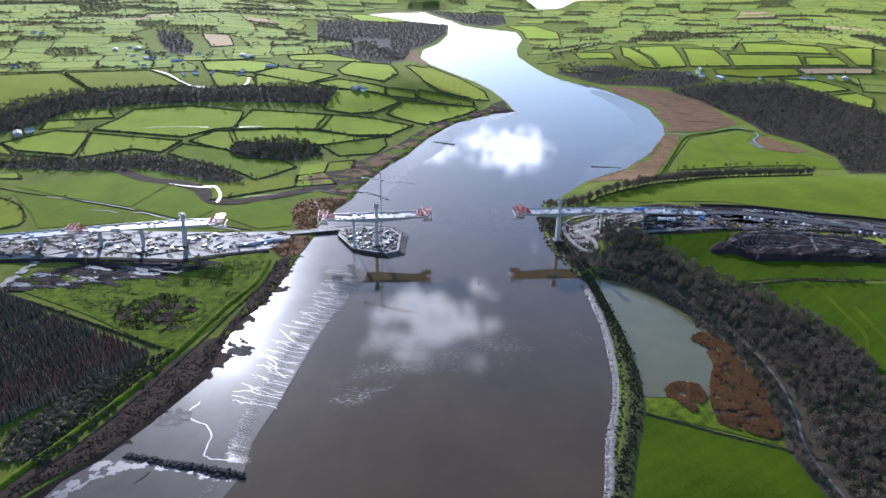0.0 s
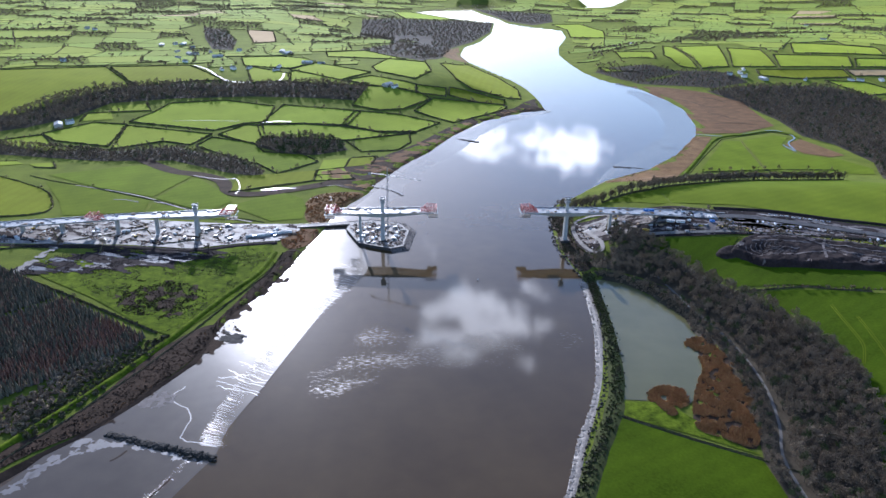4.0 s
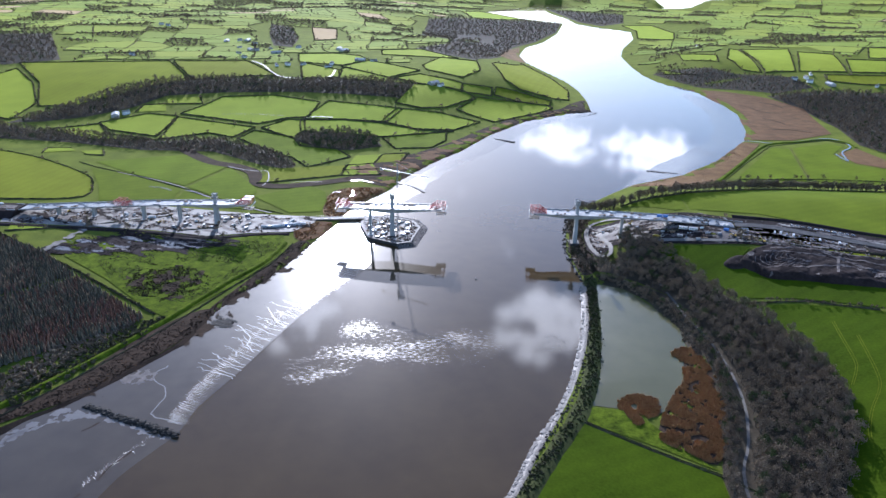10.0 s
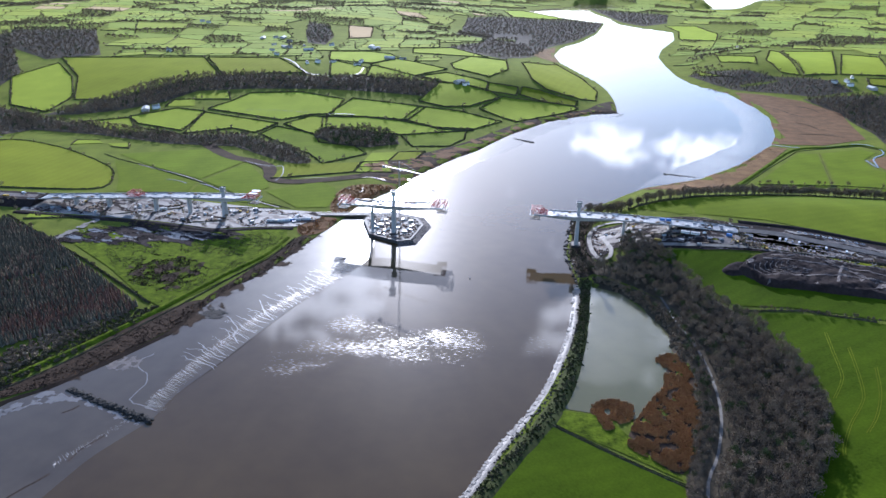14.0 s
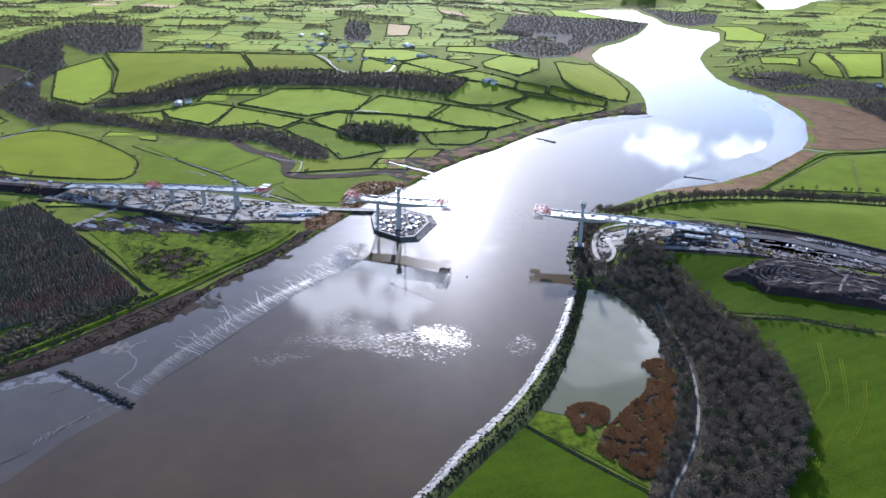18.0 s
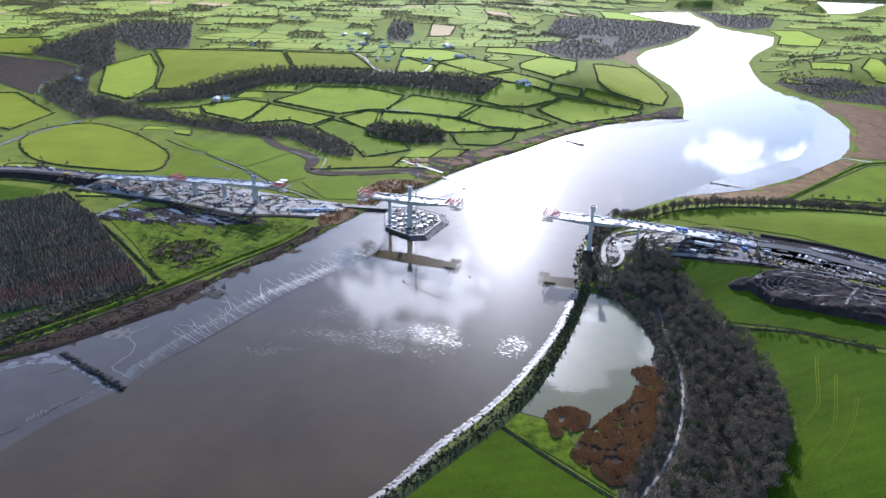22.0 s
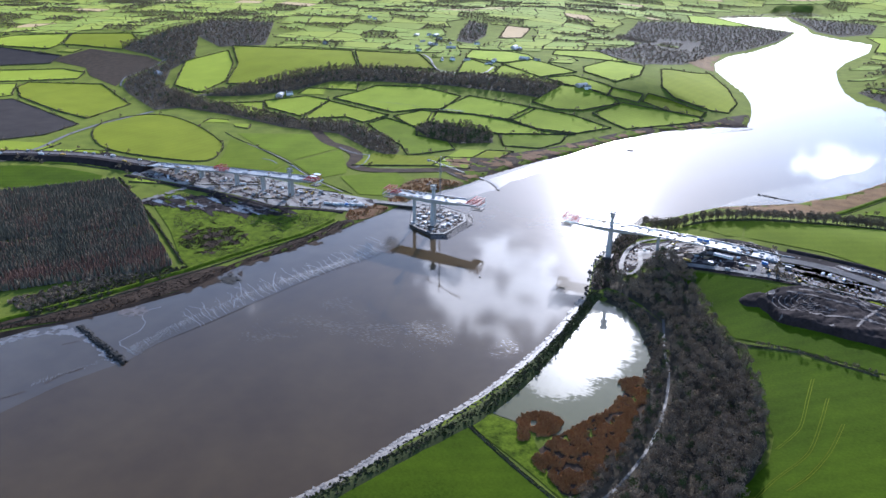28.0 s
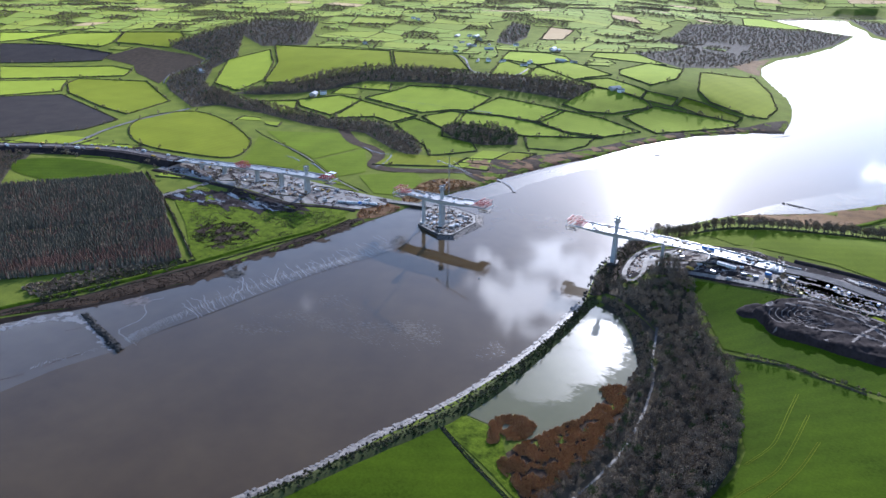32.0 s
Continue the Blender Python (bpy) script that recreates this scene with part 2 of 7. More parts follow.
M_PILE = mat("dark sheet piling", (0.035, 0.03, 0.026), (0.075, 0.06, 0.05), 0.4, 0.7, 0.6, 1.5)
M_RED = mat("red painted steel", (0.32, 0.03, 0.02), (0.45, 0.055, 0.04), 0.6, 0.5, 0.05, 2.0)
M_WHITE = mat("off-white paint", (0.62, 0.62, 0.6), (0.8, 0.8, 0.78), 0.4, 0.4, 0.03, 2.0)
M_BLUE = mat("blue tarpaulin", (0.03, 0.12, 0.36), (0.06, 0.2, 0.5), 0.5, 0.5, 0.3, 1.0)
M_YELLOWPAINT = mat("yellow machine paint", (0.5, 0.3, 0.02), (0.62, 0.4, 0.04), 0.5, 0.45, 0.05, 2.0)
M_BLACK = mat("black rubber", (0.012, 0.012, 0.012), (0.03, 0.03, 0.03), 1.0, 0.8, 0.1, 3.0)
M_GLASS = mat("dark glazing", (0.02, 0.025, 0.03), (0.04, 0.045, 0.05), 1.0, 0.08, 0, 3.0)
M_CARPAINT = mat("silver car paint", (0.3, 0.31, 0.33), (0.5, 0.5, 0.52), 1.0, 0.25, 0, 3.0, 0.5, 0.3)
M_TIMBER = mat("stacked timber", (0.16, 0.1, 0.055), (0.34, 0.23, 0.13), 0.3, 0.8, 0.3, 2.0)
M_SLATE = mat("wet slate roof", (0.16, 0.15, 0.138), (0.29, 0.272, 0.25), 0.4, 0.8, 0.2, 1.5, 0.3, spec=0.1)
M_RENDERED = mat("white rendered wall", (0.74, 0.73, 0.7), (0.85, 0.84, 0.82), 0.4, 0.85, 0.05, 2.0)
M_TIN = mat("weathered tin roof", (0.36, 0.345, 0.32), (0.55, 0.53, 0.5), 0.3, 0.75, 0.1, 1.5, 0.3, spec=0.2)
M_ROCK = mat("dark wet boulders", (0.018, 0.016, 0.013), (0.052, 0.046, 0.039), 0.2, 0.8, 0.9, 0.9, spec=0.1)
M_SLAB = mat("pale wet revetment stone", (0.11, 0.09, 0.07), (0.28, 0.235, 0.185), 0.3, 0.55, 0.7, 0.8, 0.12, spec=0.35)
M_TWIG = mat("bare winter twigs", (0.115, 0.08, 0.052), (0.275, 0.205, 0.135), 0.035, 0.95, 0, 0.4, 0, 0, 0.3, spec=0.1, sheen=0.6)
M_IVY = mat("ivy and gorse green", (0.04, 0.056, 0.02), (0.085, 0.11, 0.035), 0.05, 0.85, 0, 0.5, 0, 0, 0.22, spec=0.1, sheen=0.3)
M_HEDGE = mat("leafless hedge", (0.06, 0.053, 0.03), (0.12, 0.104, 0.057), 0.05, 0.95, 0, 0.4, 0, 0, 0.22, spec=0.05, sheen=0.35)
M_SCRUB = mat("olive bramble and gorse", (0.03, 0.037, 0.012), (0.072, 0.08, 0.025), 0.08, 0.9, 0, 0.5, 0, 0, 0.22, spec=0.05, sheen=0.15)
M_REEDBED = mat("orange-brown reed stems", (0.22, 0.11, 0.045), (0.42, 0.235, 0.1), 0.07, 0.9, 0, 0.6, 0, 0, 0.45, spec=0.1, sheen=0.6)
M_BARK = mat("grey bark", (0.06, 0.05, 0.042), (0.13, 0.11, 0.09), 0.4, 0.9, 0.3, 2.0, spec=0.1)
M_CONIFER = mat("spruce needles", (0.066, 0.06, 0.042), (0.122, 0.11, 0.076), 0.03, 0.9, 0, 0.4, 0, 0, 0.28, spec=0.1, sheen=0.5)
M_LARCH = mat("bare russet larch", (0.13, 0.075, 0.05), (0.21, 0.12, 0.082), 0.04, 0.95, 0, 0.4, 0, 0, 0.4, spec=0.1, sheen=0.3)


# ---------------------------------------------------------------- tools
def part(name, bm, material, parent, label=""):
    me = bpy.data.meshes.new(name)
    bm.to_mesh(me)
    bm.free()
    me.materials.append(material)
    ob = new(name, me)
    ob.parent = parent
    if label:
        tagged(ob, label)
    return ob


def empty(name, place=(0, 0, 0), turn=0, label="", category="", group="", kind=""):
    ob = new(name)
    ob.matrix_basis = pose(*place, 0, 0, turn)
    return tagged(ob, label, category, group, kind)


def box(bm, lo, hi, bevel=0.0):
    """A box between two corners, edges eased."""
    r = bmesh.ops.create_cube(bm, size=1)
    c = [(a + b) / 2 for a, b in zip(lo, hi)]
    s = [max(abs(b - a), 1e-3) for a, b in zip(lo, hi)]
    bmesh.ops.scale(bm, vec=s, verts=r["verts"])
    bmesh.ops.translate(bm, vec=c, verts=r["verts"])
    if bevel:
        bmesh.ops.bevel(bm, geom=list({e for v in r["verts"] for e in v.link_edges}), offset=bevel, segments=1, affect="EDGES")
    return bm


def boxed(lo, hi, bevel=0.0):
    return box(bmesh.new(), lo, hi, bevel)


def bar(bm, a, b, w):
    """A square bar from a to b."""
    a, b = Vector(a), Vector(b)
    r = bmesh.ops.create_cube(bm, size=1)
    m = Matrix.Translation((a + b) / 2) @ (b - a).to_track_quat("Z", "Y").to_matrix().to_4x4() @ Matrix.Diagonal((w, w, (b - a).length, 1))
    bmesh.ops.transform(bm, matrix=m, verts=r["verts"])
    return bm


def tube(bm, a, b, r1, r2, n=8):
    a, b = Vector(a), Vector(b)
    r = bmesh.ops.create_cone(bm, cap_ends=True, segments=n, radius1=r1, radius2=r2, depth=(b - a).length)
    bmesh.ops.transform(bm, matrix=Matrix.Translation((a + b) / 2) @ (b - a).to_track_quat("Z", "Y").to_matrix().to_4x4(), verts=r["verts"])
    return bm


def loft(sections):
    """A closed solid through sections of equally many points."""
    bm = bmesh.new()
    rings = [[bm.verts.new(p) for p in s] for s in sections]
    k = len(rings[0])
    for a, b in zip(rings, rings[1:]):
        for i in range(k):
            bm.faces.new((a[i], a[(i + 1) % k], b[(i + 1) % k], b[i]))
    bm.faces.new(rings[0][::-1]), bm.faces.new(rings[-1])
    bmesh.ops.recalc_face_normals(bm, faces=bm.faces)
    return bm


def raw_mesh(name, verts, tris, materials, index=None):
    """A mesh from numpy arrays of places and triangles."""
    me = bpy.data.meshes.new(name)
    me.vertices.add(len(verts))
    me.vertices.foreach_set("co", np.asarray(verts, np.float32).ravel())
    me.loops.add(3 * len(tris))
    me.loops.foreach_set("vertex_index", np.asarray(tris, np.int32).ravel())
    me.polygons.add(len(tris))
    me.polygons.foreach_set("loop_start", np.arange(0, 3 * len(tris), 3, dtype=np.int32))
    for m in materials:
        me.materials.append(m)
    if index is not None:
        me.polygons.foreach_set("material_index", np.asarray(index, np.int32))
    me.update(calc_edges=True)
    return me


def curve_through(points, closed=True, n=4):
    """Catmull-Rom points through control points."""
    p = [Vector((*q, 0)) if len(q) == 2 else Vector(q) for q in points]
    k, made = len(p), []
    for i in range(k if closed else k - 1):
        a, b, c, d = (p[(i + j) % k] if closed else p[min(max(i + j, 0), k - 1)] for j in (-1, 0, 1, 2))
        for s in range(n):
            t = s / n
            made.append(0.5 * (2 * b + (c - a) * t + (2 * a - 5 * b + 4 * c - d) * t * t + (3 * b - a - 3 * c + d) * t ** 3))
    if not closed:
        made.append(p[-1])
    return made


# ---------------------------------------------------------------- the lie of the land
LEFT_BANK = [(-420, -800), (-300, -520), (-234, -423), (-206, -391), (-181, -348), (-150, -285), (-147, -234), (-138, -190),
             (-117, -144), (-103, -86), (-92, -30), (-76, 33), (-70, 90), (-52, 146), (-30, 190), (-20, 244), (24, 351),
             (75, 446), (126, 571), (186, 680), (284, 772), (334, 790), (337, 916), (326, 1055), (303, 1171), (262, 1297)]
LEFT_FAR = [(206, 1480), (187, 1628), (212, 1820), (285, 1990), (352, 2270), (402, 2660), (232, 2822), (104, 3046), (31, 3170)]
RIGHT_FAR = [(96, 3280), (264, 3520), (290, 3690), (462, 3770), (526, 3512), (345, 3365), (375, 3108), (440, 2880), (458, 2665), (540, 2535), (665, 2400), (638, 2150), (556, 1863), (522, 1668)]
RIGHT_BANK = [(522, 1478), (531, 1310), (557, 1184), (621, 1103), (648, 948), (655, 801), (625, 640), (595, 560),
              (514, 425), (434, 328), (384, 289), (315, 213), (245, 145), (228, 96), (221, 33), (218, -23), (228, -87),
              (236, -129), (228, -207), (213, -272), (200, -320), (184, -367), (168, -408), (151, -460), (120, -520), (-60, -800)]
ESTUARY = [(950, 3525), (1178, 3568), (1300, 3800), (1460, 3795), (1620, 3880), (1780, 4294), (2300, 4500), (2300, 5200), (300, 5200), (700, 4600), (980, 4240), (1065, 3800)]


def smooth(v):
    v = np.clip(v, 0, 1)
    return v * v * (3 - 2 * v)


def outside(x, y, ring):
    """Distance from a closed ring, negative within it."""
    best = np.full(np.shape(x), 1e18)
    inside = np.zeros(np.shape(x), bool)
    for (ax, ay), (bx, by) in zip(ring, ring[1:] + ring[:1]):
        dx, dy = bx - ax, by - ay
        k = np.clip(((x - ax) * dx + (y - ay) * dy) / (dx * dx + dy * dy), 0, 1)
        best = np.minimum(best, (x - ax - k * dx) ** 2 + (y - ay - k * dy) ** 2)
        if dy:
            inside ^= ((ay > y) != (by > y)) & (x < (y - ay) * dx / dy + ax)
    return np.where(inside, -1, 1) * np.sqrt(best)

RIVER = LEFT_BANK + LEFT_FAR + RIGHT_FAR + RIGHT_BANK

POND = [(245, -110), (240, -180), (235, -228), (229, -290), (221, -330), (218, -346), (247, -349), (271, -353), (300, -320),
        (312, -270), (318, -203), (301, -164), (277, -122)]


def height(x, y):
    """The lie of the land, without the water's bed."""
    x, y = np.asarray(x, float), np.asarray(y, float)
    d = np.minimum(outside(x, y, RIVER), outside(x, y, ESTUARY))
    west = smooth((x - (180 + 0.25 * np.clip(y, -400, 700))) / 120)
    low = smooth((y - 1500) / 700)
    inland = smooth(d / (260 + 700 * low))
    east_land = 55 * smooth((y - 350) / 700) * inland
    rise = x - 228 - 0.35 * np.clip(-40 - y, 0, 190)
    near_west = 42 * smooth(rise / (150 + 80 * np.clip((-20 - y) / 110, 0, 1))) * (1 - smooth((y - 70) / 240))
    far_west = (52 - 32 * low) * smooth((y - 750) / 600) * inland
    h = 2.6 + (1 - west) * east_land + west * (near_west + far_west)
    far = smooth((np.hypot(x, y) - 1300) / 900) * inland
    h = h + far * (14 * np.sin(x / 410 + 1.3) * np.cos(y / 520) + 9 * np.sin(x / 190 - y / 260) + 8)
    h = h + 50 * smooth((np.hypot(x - 100, y + 850) - 4300) / 700)
    pond = outside(x, y, POND)
    h = np.where(pond > 8, h, -0.5 + (h + 0.5) * smooth((pond + 6) / 14))
    return np.where(d > 10, h, -2.5 + (h + 2.5) * smooth((d + 8) / 18))


# ---------------------------------------------------------------- ground and water
def spaced(lo, hi, a, b, fine, most):
    """Grid lines, fine between a and b, wider and wider beyond."""
    mid = list(np.arange(a, b + fine, fine))
    step, right = fine, [mid[-1]]
    while right[-1] < hi:
        step = min(step * 1.12, most)
        right.append(right[-1] + step)
    step, left = fine, [mid[0]]
    while left[-1] > lo:
        step = min(step * 1.12, most)
        left.append(left[-1] - step)
    return np.array(left[:0:-1] + mid + right[1:])


def build_ground():
    xs, ys = spaced(-5200, 5600, -330, 640, 6, 55), spaced(-2500, 5600, -520, 300, 6, 45)
    X, Y = np.meshgrid(xs, ys)
    Z = height(X, Y)
    v = np.stack([X, Y, Z], -1).reshape(-1, 3)
    w, n = len(xs), len(ys)
    i = (np.arange(n - 1)[:, None] * w + np.arange(w - 1)[None, :]).ravel()
    t = np.concatenate([np.stack([i, i + 1, i + w + 1], 1), np.stack([i, i + w + 1, i + w], 1)])
    me = raw_mesh("ground", v, t, [M_ROUGH])
    me.polygons.foreach_set("use_smooth", np.ones(len(t), bool))
    tagged(new("ground", me), "rough winter grass and scrub over rolling farmland", "ground", kind="structure")


build_ground()
KEEP_OUT = []


def land(x, y):
    return float(height(np.array([x]), np.array([y]))[0])


def sheet(name, points, material, rise, step=20, rounded=0, rule=None):
    """A flat region cut on a grid and laid on the land, or by rule(x, y)."""
    ring = [tuple(p[:2]) for p in (curve_through(points, True, rounded) if rounded else [Vector((*p, 0)) for p in points])]
    bm = bmesh.new()
    bm.faces.new([bm.verts.new((*p, 0)) for p in ring])
    bmesh.ops.triangulate(bm, faces=bm.faces[:])
    for axis in (0, 1):
        lo, hi = min(p[axis] for p in ring), max(p[axis] for p in ring)
        normal = (1, 0, 0) if axis == 0 else (0, 1, 0)
        for k in np.arange(math.floor(lo / step) * step + step, hi, step):
            bmesh.ops.bisect_plane(bm, geom=bm.verts[:] + bm.edges[:] + bm.faces[:], plane_co=[k * c for c in normal], plane_no=normal, dist=1e-3)
    xy = np.array([v.co[:2] for v in bm.verts])
    z = rule(xy[:, 0], xy[:, 1]) if rule else height(xy[:, 0], xy[:, 1]) + rise
    for v, h in zip(bm.verts, z):
        v.co.z = h
    bmesh.ops.recalc_face_normals(bm, faces=bm.faces)
    if sum(fc.normal.z for fc in bm.faces) < 0:
        bmesh.ops.reverse_faces(bm, faces=bm.faces)
    me = bpy.data.meshes.new(name)
    bm.to_mesh(me)
    bm.free()
    me.materials.append(material)
    me.polygons.foreach_set("use_smooth", np.ones(len(me.polygons), bool))
    return new(name, me)


def ribbon(name, points, width, material, rise, rounded=4, rule=None, crown=0.0):
    """A strip of land or water along a line."""
    p = curve_through(points, False, rounded)
    bm = bmesh.new()
    flat = []
    for i, c in enumerate(p):
        d = (p[min(i + 1, len(p) - 1)] - p[max(i - 1, 0)]).normalized()
        s = Vector((-d.y, d.x, 0)) * width / 2 * (1 + 0.18 * noise.noise(c * 0.05))
        flat.append([tuple((c + s * k)[:2]) for k in (-1, -0.5, 0, 0.5, 1)])
    flat = np.array(flat)
    level = (rule or height)(flat[..., 0], flat[..., 1]) + rise + crown * np.array([0, 0.75, 1, 0.75, 0])
    rows = [[bm.verts.new((*q, z)) for q, z in zip(r, l)] for r, l in zip(flat, level)]
    for a, b in zip(rows, rows[1:]):
        for k in range(4):
            bm.faces.new((a[k + 1], a[k], b[k], b[k + 1]))
    me = bpy.data.meshes.new(name)
    bm.to_mesh(me)
    bm.free()
    me.materials.append(material)
    me.polygons.foreach_set("use_smooth", np.ones(len(me.polygons), bool))
    return new(name, me)


def flat_water(name, lo, hi, z, material, label):
    bm = bmesh.new()
    bm.faces.new([bm.verts.new(p) for p in ((lo[0], lo[1], z), (hi[0], lo[1], z), (hi[0], hi[1], z), (lo[0], hi[1], z))])
    ob = part(name, bm, material, None)
    return tagged(ob, label, "water", kind="structure")


def blotches(name, label, category, ring, material, rise, cell=1.6, grain=0.05, cut=0.0, seed=1, rule=None, fade=12, lie=1.0):
    """Ragged patches of a surface within a ring, where a slow noise runs high."""
    rng = np.random.default_rng(seed)
    ring = [tuple(p[:2]) for p in curve_through(ring, True, 3)]
    xs, ys = [p[0] for p in ring], [p[1] for p in ring]
    X, Y = np.meshgrid(np.arange(min(xs), max(xs) + cell, cell), np.arange(min(ys), max(ys) + cell, cell))
    X, Y = X + rng.uniform(-0.35, 0.35, X.shape) * cell, Y + rng.uniform(-0.35, 0.35, X.shape) * cell
    n = np.array([noise.fractal(Vector(((a - 0.4 * b) * grain * lie, (b + 0.4 * a) * grain, seed * 1.7)), 0.7, 2.1, 5) for a, b in zip(X.ravel(), Y.ravel())]).reshape(X.shape)
    keep = n + 0.5 * np.clip(-outside(X, Y, ring) / fade, -2, 1) - 0.5 > cut
    Z = (rule or height)(X, Y) + rise
    w = X.shape[1]
    k = (np.arange(X.shape[0])[:, None] * w + np.arange(w)[None, :])
    a, b, c, d = k[:-1, :-1], k[:-1, 1:], k[1:, 1:], k[1:, :-1]
    f = keep.ravel()
    t = np.concatenate([np.stack([a, b, c], -1).reshape(-1, 3), np.stack([a, c, d], -1).reshape(-1, 3)])
    t = t[f[t].sum(1) == 3]
    used = np.unique(t)
    index = np.zeros(f.size, int)
    index[used] = np.arange(len(used))
    me = raw_mesh(name, np.stack([X, Y, Z], -1).reshape(-1, 3)[used], index[t], [material])
    me.polygons.foreach_set("use_smooth", np.ones(len(t), bool))
    return tagged(new(name, me), label, category, kind="structure")


flat_water("river_water", (-900, -2400), (2600, 5400), 0.0, M_RIVER, "broad calm brown tidal river reflecting cloud")
tagged(sheet("pond_water", [(p[0] + (4 if p[0] > 280 else -2), p[1]) for p in POND], M_POND, 0, 40, 0, lambda x, y: np.full(np.shape(x), 1.25)),
       "still murky pond between embankment and wood", "pond", kind="structure")


# tidal mud, sloping from the bank into the water
def mud_level(x, y, reach=110):
    d = -np.minimum(outside(np.asarray(x, float), np.asarray(y, float), RIVER), 0)
    return 0.06 + 1.1 * (1 - smooth(d / reach)) + 0.05 * np.sin(np.asarray(x) * 0.11) * np.sin(np.asarray(y) * 0.07)


tagged(sheet("mudflat", [(-240, -440), (-225, -385), (-192, -340), (-160, -277), (-158, -234), (-148, -190), (-127, -140), (-112, -85), (-100, -29), (-88, 36),
                         (-70, 90), (-48, 66), (-30, 20), (-18, -35), (-14, -80), (-24, -115), (-49, -174), (-71, -254), (-88, -324), (-104, -380), (-106, -412),
                         (-117, -440), (-127, -466), (-133, -497), (-142, -530), (-185, -610), (-300, -760), (-400, -760)], M_MUD, 0, 12, 3, mud_level),
       "wet grey-brown tidal mudflat shining beside the river", "mudflat", kind="structure")
tagged(sheet("mudflat", [(-75, 80), (-62, 89), (-34, 161), (4, 266), (66, 424), (116, 549), (212, 689), (327, 782), (340, 772), (240, 662), (154, 512), (102, 372), (52, 244), (24, 166), (16, 118), (-21, 76)], M_MUD, 0, 12, 3, lambda x, y: mud_level(x, y, 58) - 0.2),
       "narrow wet mud shore below reed bank", "mudflat", kind="structure")
tagged(sheet("mudflat", [(306, 200), (390, 285), (515, 380), (615, 585), (660, 801), (645, 946), (590, 1050), (562, 840), (558, 682), (535, 560), (473, 490), (420, 408), (361, 315), (326, 245)], M_MUD, 0, 12, 3, lambda x, y: mud_level(x, y, 75) - 0.2),
       "pale wet mud shore inside the river bend", "mudflat", kind="structure")


def rill(*points, width=1.6):
    bent = []
    for p in curve_through(points, False, 3):
        bent.append((p.x + 1.6 * noise.noise(Vector((p.x * 0.3, p.y * 0.3, 1))), p.y + 2.4 * noise.noise(Vector((p.x * 0.3, p.y * 0.3, 7)))))
    points = bent
    return tagged(ribbon("mud_rill", points, width, M_WETMUD, 0.05, 4, mud_level),
                  "thin winding drainage rill cut in mud", "rill", "rills in the mud", "structure")


rill((-153, -324), (-159, -341), (-143, -356), (-136, -370), (-137, -382), (-136, -395), (-122, -399), (-108, -403), width=1.0)
rill((-118, -245), (-100, -262), (-96, -280), (-86, -292), width=0.9)
rill((-100, -205), (-86, -228), (-70, -243), width=0.9)
for k in range(40):
    y = -330 + k * 6.6 + random.uniform(-3, 3)
    x = float(np.interp(y, [-330, -270, -215, -160, -116, -60], [-106, -96, -82, -60, -42, -34]))
    reach = random.uniform(5, 26)
    a = (x - reach * 0.5 + random.uniform(-2, 2), y + random.uniform(0, 5))
    rill((x - reach, y + random.uniform(2, 10)), a, (x, y - random.uniform(0, 4)), (x + 16, y - 9), width=random.uniform(0.45, 0.75))
    if k % 3 == 0:
        rill((a[0] - random.uniform(3, 7), a[1] - random.uniform(1, 5)), (a[0] - 1, a[1] - 1.5), a, width=0.45)
# wet scarps and runnels round the groyne
for k, ring in enumerate(([(-244, -456), (-234, -441), (-227, -427), (-217, -417), (-206, -404), (-187, -397), (-165, -400), (-141, -408), (-116, -417), (-117, -423), (-141, -415), (-166, -408), (-187, -405), (-203, -411), (-214, -423), (-222, -432), (-232, -450)],
                          [(-216, -398), (-206, -394), (-194, -394), (-194, -399), (-206, -403), (-214, -404)], [(-236, -442), (-231, -424), (-222, -410), (-217, -414), (-224, -428), (-230, -442)])):
    blotches("mud_scarp", "low ragged glistening mud scarp below the groyne", "mud", ring, M_WETMUD, 0.06, 0.8, 0.16, -0.42, 61 + k, mud_level, 2.5)
for points in ([(-131, -438), (-134, -446), (-139, -457), (-140, -471)], [(-145, -485), (-149, -494), (-154, -503), (-160, -518)], [(-172, -408), (-175, -414), (-180, -420)]):
    tagged(ribbon("mud_gully", points, 1.3, M_SALT, 0.06, 6, mud_level), "narrow dark gully in the mud", "gully", "rills in the mud", "structure")


